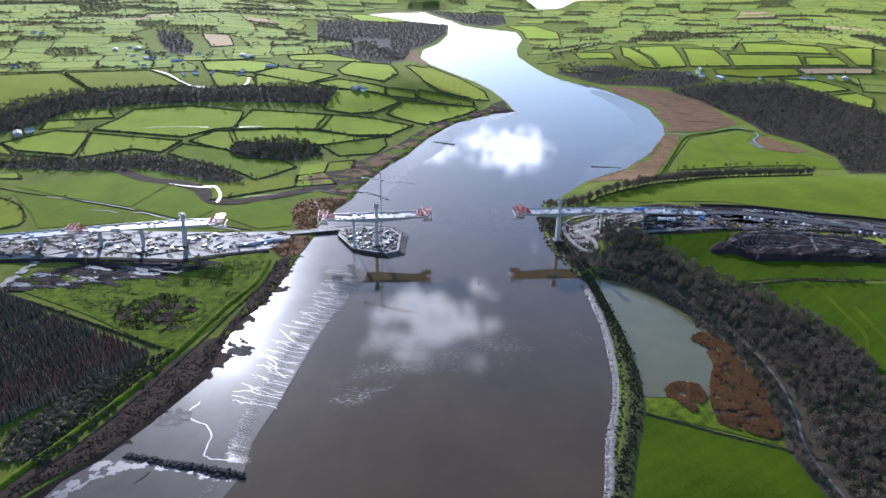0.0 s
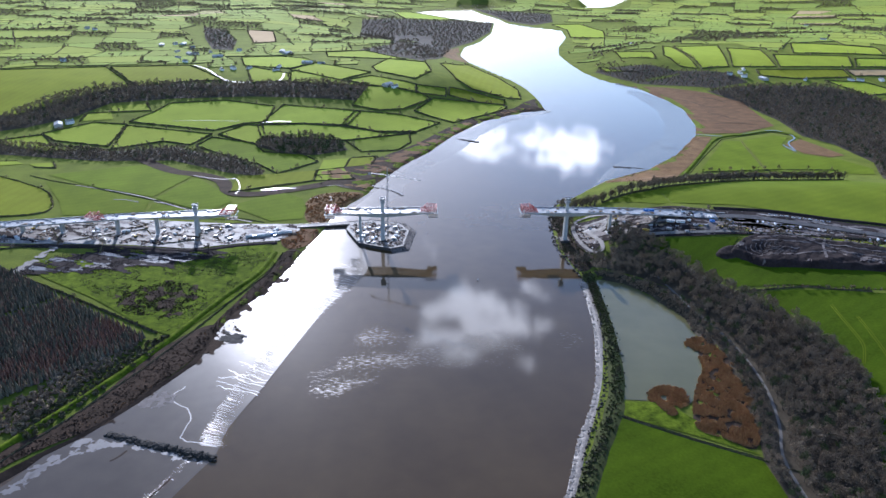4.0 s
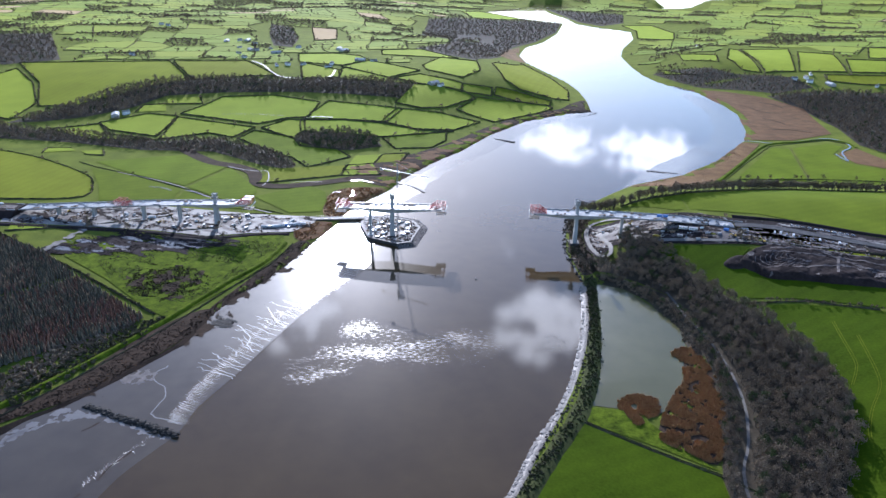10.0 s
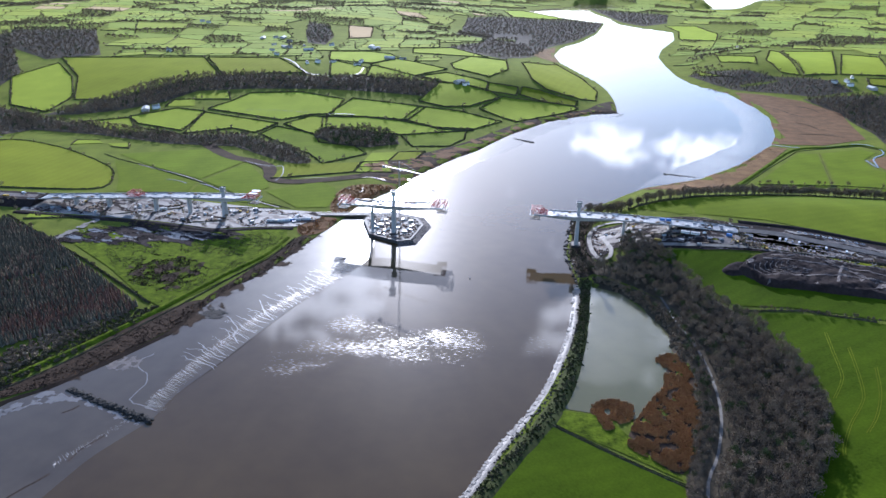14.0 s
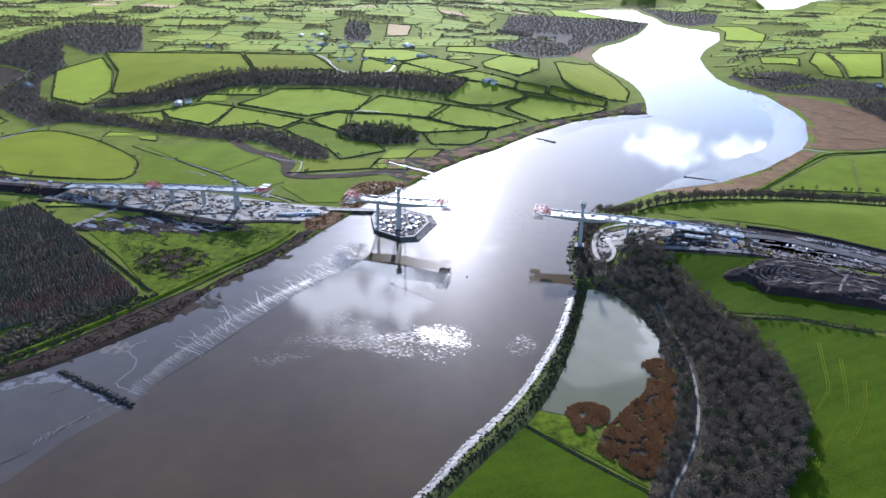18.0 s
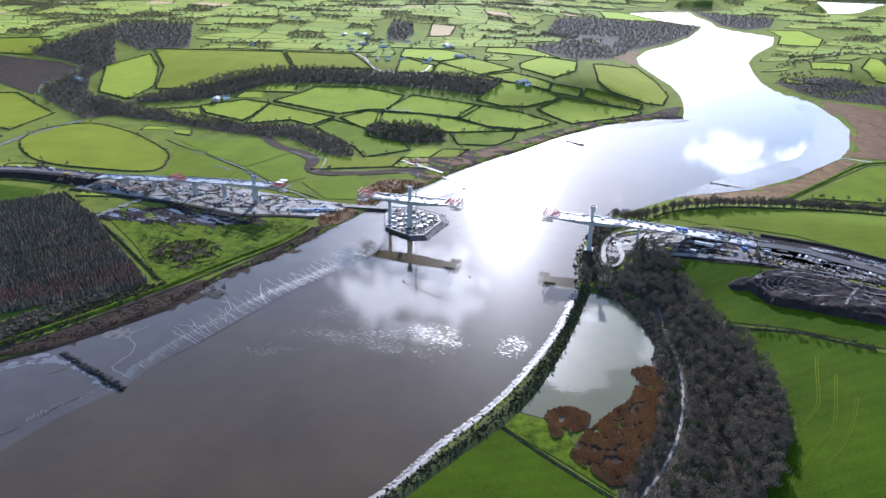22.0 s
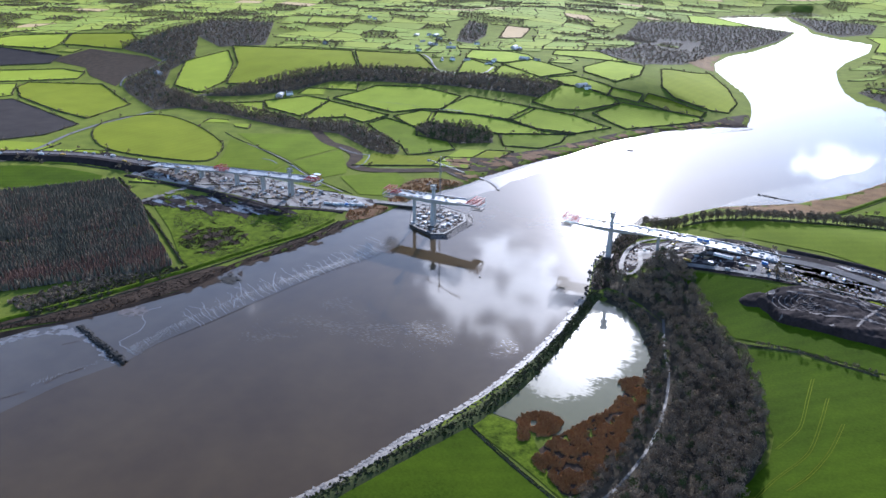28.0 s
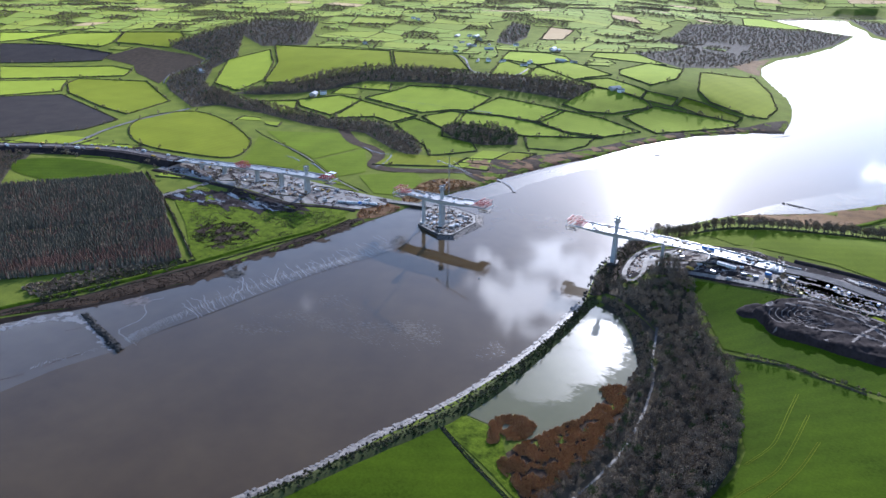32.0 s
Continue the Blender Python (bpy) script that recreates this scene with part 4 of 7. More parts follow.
for line in ([(688, 905), (705, 880), (712, 850), (735, 822)], [(700, 770), (722, 742), (730, 710)], [(742, 930), (768, 900), (778, 870)], [(676, 660), (720, 668), (760, 650)]):
    tagged(ribbon("reed_runnel", line, 3.0, M_SALT, 0.95, 4), "dark runnel winding through dead reeds", "runnel", "runnels in the reeds", "structure")
rng = np.random.default_rng(14)
for ring, gap, label in (([(322, 214), (388, 286), (434, 330), (514, 425), (588, 553), (625, 545), (545, 395), (480, 297), (432, 215), (380, 165)], 3.4, "dead brown reed tufts on the shore strip"),
                         ([(625, 1095), (696, 1043), (765, 963), (822, 865), (797, 646), (698, 590), (628, 597), (662, 769), (660, 926)], 6.5, "dead brown reed tufts filling the bend")):
    t = spots_in(ring, gap, rng)
    t = t[np.array([noise.noise(Vector((p[0] * 0.03, p[1] * 0.02, 6))) > -0.25 for p in t])]
    stuff("reed_tufts", [(strewn(t, FAR_BUSHES, rng, (0.5, 1.1), (1.6, 3.0)), M_REED)], label, "reeds")


# ---------------------------------------------------------------- woods
def wood(label, ring, gap, tall, near=False, green=0.1, seed=3, wide=(0.75, 1.05), margin=0.0):
    rng = np.random.default_rng(seed)
    KEEP_OUT.append(list(ring))
    s = spots_in(ring, gap, rng, margin=margin)
    s = s[s[:, 2] > 0.8]
    ivy = rng.uniform(0, 1, len(s)) < green
    tagged(sheet("wood_floor", list(ring), M_LITTER, 0.35, 24), "brown leaf litter under bare trees", "wood floor", kind="structure")
    stock = TREES if near else FAR_TREES
    groups = [(strewn(s[~ivy], stock, rng, tall, wide), M_TWIG), (strewn(s[ivy], stock, rng, (tall[0] * 0.8, tall[1] * 0.95), wide), M_IVY)]
    if near:
        groups.append((strewn(s, STEMS, rng, (tall[0] * 0.8, tall[1] * 0.8), wide), M_BARK))
    return stuff("woodland", [g for g in groups if len(g[0])], label, "woodland")


BARE = "dense bare winter deciduous wood, grey-brown"
WEST_WOOD = [(230, -68), (240, -58), (256, -60), (275, -56), (281, -20), (280, 4), (296, 0), (326, -52), (350, -121), (374, -172), (394, -205), (409, -265), (416, -330), (404, -395), (372, -450),
             (372, -560), (314, -560), (316, -440), (332, -389), (342, -345), (345, -290), (340, -232), (330, -188), (320, -150), (290, -112), (262, -86), (246, -80)]
wood(BARE + " on the valley side", WEST_WOOD, 6.0, (7.5, 17), True, 0.16, 5)
wood("strip of bare scrub trees between pond and track", [(248, -92), (270, -104), (296, -136), (312, -160), (324, -184), (336, -232), (339, -290), (334, -345), (322, -390), (308, -428), (305, -560), (298, -560), (299, -428), (304, -410), (318, -350), (326, -290), (326, -240), (320, -200), (306, -168), (280, -124), (254, -108)], 4.2, (5, 11), True, 0.2, 6)
wood(BARE + " belt along the scarp", [(-763, 606), (-726, 724), (-662, 786), (-526, 826), (-334, 832), (-162, 861), (-62, 813), (-84, 720), (-201, 735), (-318, 738), (-478, 718), (-593, 684), (-631, 600), (-695, 534), (-763, 496), (-830, 480)], 9, (10, 16), False, 0.1, 7)
wood(BARE + " along the stream", [(-900, 500), (-860, 480), (-768, 450), (-639, 437), (-490, 405), (-386, 432), (-262, 360), (-208, 302), (-200, 262), (-260, 284), (-367, 352), (-487, 345), (-649, 377), (-780, 385), (-880, 430)], 7.5, (8, 13), False, 0.12, 8)
wood("small dark copse in pasture", [(-246, 440), (-240, 480), (-164, 512), (-106, 488), (-80, 425), (-133, 392), (-185, 393)], 6.5, (9, 15), False, 0.45, 9)
wood(BARE + " beyond the reed bed", [(920, 1006), (1090, 1001), (1159, 929), (1190, 781), (1230, 560), (1010, 250), (800, 255), (851, 371), (845, 496), (815, 560), (830, 698), (815, 871), (775, 985)], 9.5, (9, 15), False, 0.14, 10)
wood(BARE + " filling a side valley", [(-1371, 854), (-1416, 1176), (-1077, 761), (-1050, 640), (-960, 520), (-829, 470), (-770, 400), (-815, 342), (-993, 440), (-1055, 484), (-1092, 535), (-1118, 700), (-1222, 740), (-1330, 762), (-1400, 800)], 12, (10, 15), False, 0.1, 11)
wood(BARE + " on the headland", [(390, 2630), (236, 2715), (-71, 2485), (-183, 2324), (-150, 1700), (-40, 1570), (-36, 1990), (103, 2030), (96, 1821), (-34, 1439), (-123, 1307), (-48, 1226), (57, 1118), (94, 1221), (165, 1780), (252, 1960), (345, 2280)], 15, (7, 12), False, 0.15, 12, (0.9, 1.3))
wood(BARE + " on the river point", [(351, 3390), (498, 3219), (731, 3088), (680, 2700), (565, 2575), (480, 2715), (410, 3100)], 17, (7, 12), False, 0.15, 17, (0.9, 1.3))
wood("far dark wood by a farm", [(-671, 1720), (-589, 1692), (-503, 1452), (-472, 1263), (-534, 1289), (-609, 1498)], 13, (9, 14), False, 0.3, 13)
wood(BARE + " on the far slope", [(-1450, 1250), (-1211, 1299), (-983, 949), (-1090, 880), (-1300, 1000)], 14, (10, 15), False, 0.1, 14)
wood("scrub wood above the far shore", [(640, 1120), (720, 1060), (800, 1000), (900, 1030), (880, 1110), (760, 1180), (700, 1260), (600, 1330), (560, 1300), (600, 1190)], 11, (6, 11), False, 0.2, 15)

tagged(sheet("wood_floor", [(246, -90), (270, -98), (300, -126), (324, -156), (338, -190), (352, -232), (360, -290), (354, -345), (342, -392), (326, -440), (322, -560), (302, -560), (302, -428), (318, -350), (328, -290), (326, -230), (312, -168), (284, -126), (252, -112)], M_LITTER, 0.3, 16), "brown leaf litter beside the pond", "wood floor", kind="structure")
# conifer plantation, with a ride through it and a russet larch belt
PLANT = [(-760, -270), (-640, -190), (-550, -98), (-512, -48), (-400, -106), (-331, -160), (-252, -216), (-212, -246), (-238, -312), (-290, -410), (-420, -640)]
KEEP_OUT.append(PLANT)
rng = np.random.default_rng(21)
s = spots_in(PLANT, 2.7, rng, 0.42)
across = 0.74 * (s[:, 0] + 460) - 0.675 * (s[:, 1] + 308)
s = s[(np.abs(across) > 5.5) & (across < 146)]
across = 0.74 * (s[:, 0] + 460) - 0.675 * (s[:, 1] + 308)
clump = np.array([noise.noise(Vector((p[0] * 0.02, p[1] * 0.02, 3))) for p in s])
pick = rng.uniform(0, 1, len(s)) + clump * 0.5
belt = (across > 92 + 10 * np.sin(s[:, 1] / 30)) & (across < 132) & (s[:, 0] < -236)
russet = np.where(belt, pick > 0.2, pick > 0.86)
grey = ~russet & (pick > 0.6)
stuff("conifer_plantation", [(strewn(s[~russet & ~grey], CONIFERS, rng, (6.5, 10), (1.05, 1.5)), M_CONIFER), (strewn(s[russet], CONIFERS, rng, (6, 9.5), (0.95, 1.35)), M_LARCH), (strewn(s[grey], CONIFERS, rng, (6, 9.5), (0.95, 1.35)), M_TWIG)],
      "dark spruce plantation in rows with russet larch", "plantation")
stuff("scrub", [(strewn(spots_in([(-262, -392), (-236, -322), (-214, -254), (-226, -240), (-262, -300), (-300, -390)], 4.6, rng), BUSHES, rng, (3, 6), (1.0, 1.4)), M_TWIG)], "rounded grey-brown scrub below the plantation", "scrub")
wood(BARE + " behind the plantation", [(-770, -60), (-742, -92), (-706, -142), (-650, -192), (-760, -270), (-900, -220), (-870, -120)], 7, (7, 11), True, 0.1, 16)
hedge([(-520, -32), (-331, -150), (-205, -236)], (2, 4), 3, "dark scrub edge of the plantation", 0.05)
stuff("scrub", [(strewn(spots_in([(-250, -400), (-222, -340), (-196, -268), (-188, -246), (-204, -244), (-232, -300), (-268, -380)], 5, rng), BUSHES, rng, (3, 6), (1.0, 1.5)), M_HEDGE)],
      "dark rounded scrub beside the embankment", "scrub")
blotches("rush_ground", "dense brown rush patch in the marsh", "rushes", [(-274, -150), (-262, -122), (-215, -126), (-190, -147), (-186, -188), (-214, -204), (-252, -186)], M_SALT, 0.85, 1.6, 0.06, -0.2, 6, None, 26)
stuff("marsh_tussocks", [(strewn(np.array([p for p in spots_in([(-278, -150), (-266, -118), (-215, -120), (-184, -147), (-180, -188), (-214, -210), (-256, -190)], 1.7, rng) if noise.noise(Vector((p[0] * 0.09, p[1] * 0.09, 2))) > 0.45 * math.hypot(p[0] + 230, p[1] + 163) / 40 - 0.45]), FAR_BUSHES, rng, (0.9, 1.9), (1.2, 2.0)), M_SALT),
                         (strewn(np.array([p for p in spots_in([(-330, -116), (-200, -50), (-140, -22), (-124, -70), (-150, -160), (-186, -236), (-218, -222), (-290, -162)], 1.9, rng) if noise.noise(Vector((p[0] * 0.03, p[1] * 0.03, 8))) + 0.7 * noise.noise(Vector((p[0] * 0.12, p[1] * 0.12, 3))) > -0.05]), FAR_BUSHES, rng, (0.7, 1.6), (1.1, 2.0)), M_HEDGE)],
      "dark rush tussocks over wet marsh", "tussocks")
for ring, gap in (([(-262, -440), (-240, -414), (-210, -385), (-188, -348), (-158, -282), (-141, -225), (-157, -225), (-182, -262), (-200, -308), (-214, -351), (-235, -392), (-262, -420)], 1.4),
                  ([(-141, -225), (-128, -170), (-112, -135), (-104, -85), (-96, -40), (-112, -30), (-122, -60), (-128, -100), (-142, -160), (-157, -225)], 2.0),
                  ([(-104, 66), (-112, 100), (-116, 140), (-104, 176), (-70, 190), (-36, 186), (-54, 146), (-72, 90), (-84, 50)], 2.2),
                  ([(-30, 196), (-12, 246), (30, 350), (82, 446), (134, 571), (190, 668), (290, 764), (334, 792), (330, 900), (300, 860), (262, 790), (180, 720), (100, 590), (40, 470), (-40, 360), (-110, 300), (-90, 230)], 4.2)):
    t = spots_in(ring, gap, rng)
    pick = rng.uniform(0, 1, len(t)) + np.array([0.5 * noise.noise(Vector((p[0] * 0.05, p[1] * 0.05, 4))) for p in t])
    stuff("saltmarsh_tussocks", [(strewn(t[pick < 0.42], FAR_BUSHES, rng, (0.6, 1.5), (1.4, 2.4)), M_SALT), (strewn(t[pick > 0.86], FAR_BUSHES, rng, (0.5, 1.1), (1.4, 2.2)), M_REED)], "brown tufts of dead saltmarsh grass", "tussocks")


# ---------------------------------------------------------------- the bridge
SPANS = {"east": [(-505, 24, 10.5), (-455, 23, 14.5), (-405, 22, 18.5), (-335, 20, 24.5), (-285, 18, 28.2), (-234, 15, 31.8), (-190, 12, 34.2)],
         "middle": [(-66, 3, 39.8), (-30, 1, 41.2), (0, 0, 42), (30, 0, 42.6), (63, 1, 43)],
         "west": [(177, 1, 43.4), (205, 0, 43.6), (230, 0, 43.8), (285, -2, 44.3), (338, -7, 44.8), (385, -16, 45.4), (412, -22, 45.8)]}


def deck(points, haunch, label):
    """A box-girder deck; haunch gives its depth at each place."""
    line = curve_through(points, False, 6)
    thing = empty("bridge_deck", line[0], 0, label, "bridge deck", "bridge deck lengths")
    o = line[0]
    slab, girder, edges = [], [], {-1: [], 1: []}
    for i, c in enumerate(line):
        d = (line[min(i + 1, len(line) - 1)] - line[max(i - 1, 0)]).normalized()
        s = Vector((-d.y, d.x, 0)).normalized()
        z = Vector((0, 0, 1))
        q = c - o
        slab.append([q + s * a + z * b for a, b in ((-11, 0), (11, 0), (11, -0.3), (5.5, -0.75), (-5.5, -0.75), (-11, -0.3))])
        h = haunch(c.x)
        girder.append([q + s * a + z * b for a, b in ((-5.2, -0.7), (5.2, -0.7), (4.4, -h), (-4.4, -h))])
        for k in (-1, 1):
            edges[k].append([q + s * k * a + z * b for a, b in ((10.6, 0.02), (11.1, 0.02), (11.1, 1.15), (10.6, 1.15))])
    part("deck_slab", loft(slab), M_WETCONC, thing, "wet pale concrete road slab")
    part("box_girder", loft(girder), M_CONC, thing, "haunched concrete box girder")
    for k in (-1, 1):
        part("parapet", loft(edges[k]), M_STEEL, thing, "temporary grey edge barrier")
    for k in range(2, len(line) - 1, 3):
        c = line[k] - o
        part("cross_joint", boxed((c.x - 0.3, c.y - 10.4, c.z + 0.004), (c.x + 0.3, c.y + 10.4, c.z + 0.09)), M_CONC, thing)
    return thing


deck(SPANS["east"], lambda x: 2.8 + 3.2 * smooth(1 - abs(x + 234) / 50), "concrete approach deck on piers over the works")
deck(SPANS["middle"], lambda x: 3.0 + 3.6 * smooth(1 - abs(x) / 62), "balanced concrete cantilever deck over the islet")
deck(SPANS["west"], lambda x: 3.0 + 3.2 * smooth(1 - abs(x - 230) / 55), "concrete cantilever deck reaching from the wooded shore")


def pylon(x, y, base, road, top, label):
    thing = empty("bridge_pylon", (x, y, base), 0, label, "pylon", "bridge pylons")
    r, t = road - base, top - base
    part("pile_cap", boxed((-5.5, -7, -3), (5.5, 7, 1.2), 0.3), M_PILE, thing, "broad dark pile cap")
    part("pier_leg", loft([[(-2.4, -4.6, 1), (2.4, -4.6, 1), (2.4, 4.6, 1), (-2.4, 4.6, 1)], [(-1.9, -4.2, r - 5), (1.9, -4.2, r - 5), (1.9, 4.2, r - 5), (-1.9, 4.2, r - 5)]]), M_CONC, thing, "tapered concrete pier below the deck")
    part("tower_shaft", loft([[(-1.9, -1.7, r - 0.5), (1.9, -1.7, r - 0.5), (1.9, 1.7, r - 0.5), (-1.9, 1.7, r - 0.5)], [(-1.5, -1.4, t), (1.5, -1.4, t), (1.5, 1.4, t), (-1.5, 1.4, t)]]), M_CONC, thing, "slender concrete tower shaft")
    for z in (t - 1.2, t - 5.2):
        bm = boxed((-3.4, -3.2, z), (3.4, 3.2, z + 0.25))
        for a in (-3.2, 3.2):
            box(bm, (a - 0.1, -3.1, z + 0.2), (a + 0.1, 3.1, z + 1.7))
            box(bm, (-3.1, a * 0.97 - 0.1, z + 0.2), (3.1, a * 0.97 + 0.1, z + 1.7))
        part("climbing_platform", bm, M_STEEL, thing, "grey climbing formwork platform")
    return thing


pylon(-234, 15, 2.4, 31.8, 44.2, "shorter concrete pylon rising through the approach deck")
pylon(0, 0, 3.8, 42, 58.6, "tall concrete pylon on the river islet")
pylon(230, 0, 4.6, 43.8, 60.2, "concrete pylon at the foot of the wooded bank")


def pier(x, y, base, road, width=7.0, label="plain concrete bridge pier"):
    thing = empty("bridge_pier", (x, y, base), 0, label, "pier", "bridge piers")
    h = road - base
    part("footing", boxed((-3.5, -5.5, -2.5), (3.5, 5.5, 0.8), 0.2), M_CONC, thing)
    part("column", loft([[(-1.4, -width / 2, 0), (1.4, -width / 2, 0), (1.4, width / 2, 0), (-1.4, width / 2, 0)], [(-1.4, -width / 2, h - 5), (1.4, -width / 2, h - 5), (1.4, width / 2, h - 5), (-1.4, width / 2, h - 5)], [(-1.6, -width / 2 - 0.6, h - 2.7), (1.6, -width / 2 - 0.6, h - 2.7), (1.6, width / 2 + 0.6, h - 2.7), (-1.6, width / 2 + 0.6, h - 2.7)]]), M_CONC, thing, "flared concrete column")
    for k in (-2, 2):
        part("bearing", boxed((-0.7, k - 0.6, h - 2.75), (0.7, k + 0.6, h - 2.4)), M_STEEL, thing)
    return thing


for x, y, road in ((-455, 23, 14.5), (-405, 22, 18.5), (-335, 20, 24.5), (-285, 18, 28.2)):
    pier(x, y, land(x, y) + 0.6, road)
pier(-28, 1, 3.6, 41.2, 5.0, "slim concrete pier on the islet")
for x, y, road in ((285, -2, 44.3), (338, -7, 44.8)):
    pier(x, y, land(x, y) - 0.5, road + 0.2, 5.0)
for x, y, z, s in ((-510, 24, 10.2, 1), (414, -22, 45.4, -1)):
    thing = empty("abutment", (x, y, z), 0, "broad concrete bridge abutment with wing walls", "abutment")
    part("breast_wall", boxed((-1.5, -11.5, -9), (1.5, 11.5, -0.4), 0.1), M_CONC, thing)
    for k in (-11.5, 11.5):
        part("wing_wall", boxed((min(0, -s * 12), k - 0.5, -8), (max(0, -s * 12), k + 0.5, 0.9), 0.1), M_CONC, thing)


def traveller(x, y, z, way, label, sheeted=False):
    """A form traveller hung on the tip of a cantilever, pointing along way."""
    thing = empty("form_traveller", (x, y, z), 0 if way > 0 else 180, label, "form traveller", "form travellers")
    thing.scale = (1.45, 1.0, 1.3)
    for k in (-7, -2.4, 2.4, 7):
        bm = bmesh.new()
        for a, b in (((-8, 0.5), (5.5, 0.5)), ((-8, 0.5), (-2, 5.4)), ((-2, 5.4), (5.5, 4.6)), ((-2, 5.4), (-2, 0.5)), ((-2, 0.5), (5.5, 4.6)), ((-5, 0.5), (-5, 3)), ((-5, 3), (-2, 0.5)), ((5.5, 4.6), (5.5, 0.5))):
            bar(bm, (a[0], k, a[1]), (b[0], k, b[1]), 0.36)
        part("main_truss", bm, M_RED, thing, "red painted steel truss")
    bm = bmesh.new()
    for a in (-2, 1.8, 5.5):
        bar(bm, (a, -10, 5.1 if a < 0 else 4.7), (a, 10, 5.1 if a < 0 else 4.7), 0.4)
    bar(bm, (-8, -9, 0.6), (-8, 9, 0.6), 0.4)
    part("cross_beam", bm, M_RED, thing)
    for k in (-10, 10):
        for a in (-1.5, 5.5):
            part("hanger", bar(bmesh.new(), (a, k, 4.8), (a, k, -5.4), 0.22), M_STEEL, thing)
        part("side_platform", boxed((-2, k - 0.9, -1.8), (6.5, k + 0.9, -1.5)), M_TIMBER, thing)
    part("bottom_form", boxed((-2, -6, -5.6), (6.5, 6, -5.0), 0.05), M_PILE, thing, "dark underslung formwork tray")
    for a in (-1.8, 6.3):
        part("guard_rail", boxed((a - 0.1, -10.5, -1.5), (a + 0.1, 10.5, -0.4)), M_WHITE, thing)
    for k, a in ((-7, -4), (2.4, 7)) if sheeted else ():
        part("weather_sheet", boxed((-1.5, k, 5.5), (5.8, a + 2, 5.62)), M_WHITE, thing, "pale weather sheeting")
    for k in range(5):
        part("tie_beam", bar(bmesh.new(), (-7 + k * 2.8, -6.8, 0.9), (-6.2 + k * 2.8, 6.8, 1.1 + (k % 3) * 0.9), 0.2), M_RED, thing)
    return thing


traveller(-62, 3, 39.9, -1, "red steel form traveller on a cantilever tip")
traveller(59, 1, 43, 1, "red steel form traveller on a cantilever tip")
traveller(181, 1, 43.4, -1, "red and white form traveller above the water")
traveller(-192, 12, 34.2, 1, "white-sheeted form traveller at the deck end", True)
traveller(-363, 21, 22.3, -1, "red falsework frame standing on the approach deck")


def crane(x, y, base, jib_at, turn, label):
    thing = empty("tower_crane", (x, y, base), turn, label, "crane")
    bm = bmesh.new()
    for a in (-0.8, 0.8):
        for b in (-0.8, 0.8):
            bar(bm, (a, b, 0), (a, b, jib_at), 0.18)
    for k in range(int(jib_at / 2.5)):
        z = k * 2.5
        bar(bm, (-0.8, -0.8, z), (0.8, -0.8, z + 2.5), 0.1), bar(bm, (-0.8, 0.8, z), (0.8, 0.8, z + 2.5), 0.1)
        bar(bm, (-0.8, -0.8, z), (-0.8, 0.8, z + 2.5), 0.1), bar(bm, (0.8, -0.8, z), (0.8, 0.8, z + 2.5), 0.1)
    part("mast", bm, M_STEEL, thing, "slender lattice mast")
    bm = bmesh.new()
    for b in (-0.6, 0.6):
        bar(bm, (-26, b, jib_at), (46, b, jib_at), 0.3)
    bar(bm, (0, 0, jib_at + 1.3), (46, 0, jib_at + 0.8), 0.2)
    for k in range(22):
        bar(bm, (k * 2.1, -0.6, jib_at), (k * 2.1 + 1, 0, jib_at + 1.2), 0.08), bar(bm, (k * 2.1 + 1, 0, jib_at + 1.2), (k * 2.1 + 2.1, 0.6, jib_at), 0.08)
    part("jib", bm, M_STEEL, thing, "thin lattice jib")
    part("counterweight", boxed((-26, -1, jib_at - 2.4), (-22.5, 1, jib_at - 0.2), 0.1), M_CONC, thing)
    part("cab", boxed((0.9, -0.9, jib_at - 2.2), (2.4, 0.9, jib_at - 0.1), 0.1), M_WHITE, thing)
    bm = bmesh.new()
    bar(bm, (0, 0, jib_at), (0, 0, jib_at + 10), 0.6), bar(bm, (0, 0, jib_at + 10), (32, 0, jib_at + 1), 0.14), bar(bm, (0, 0, jib_at + 10), (-24, 0, jib_at), 0.14)
    part("tower_head", bm, M_STEEL, thing)
    return thing


crane(6, 7, 3.6, 82.5, -26, "slim grey tower crane beside the river pylon")

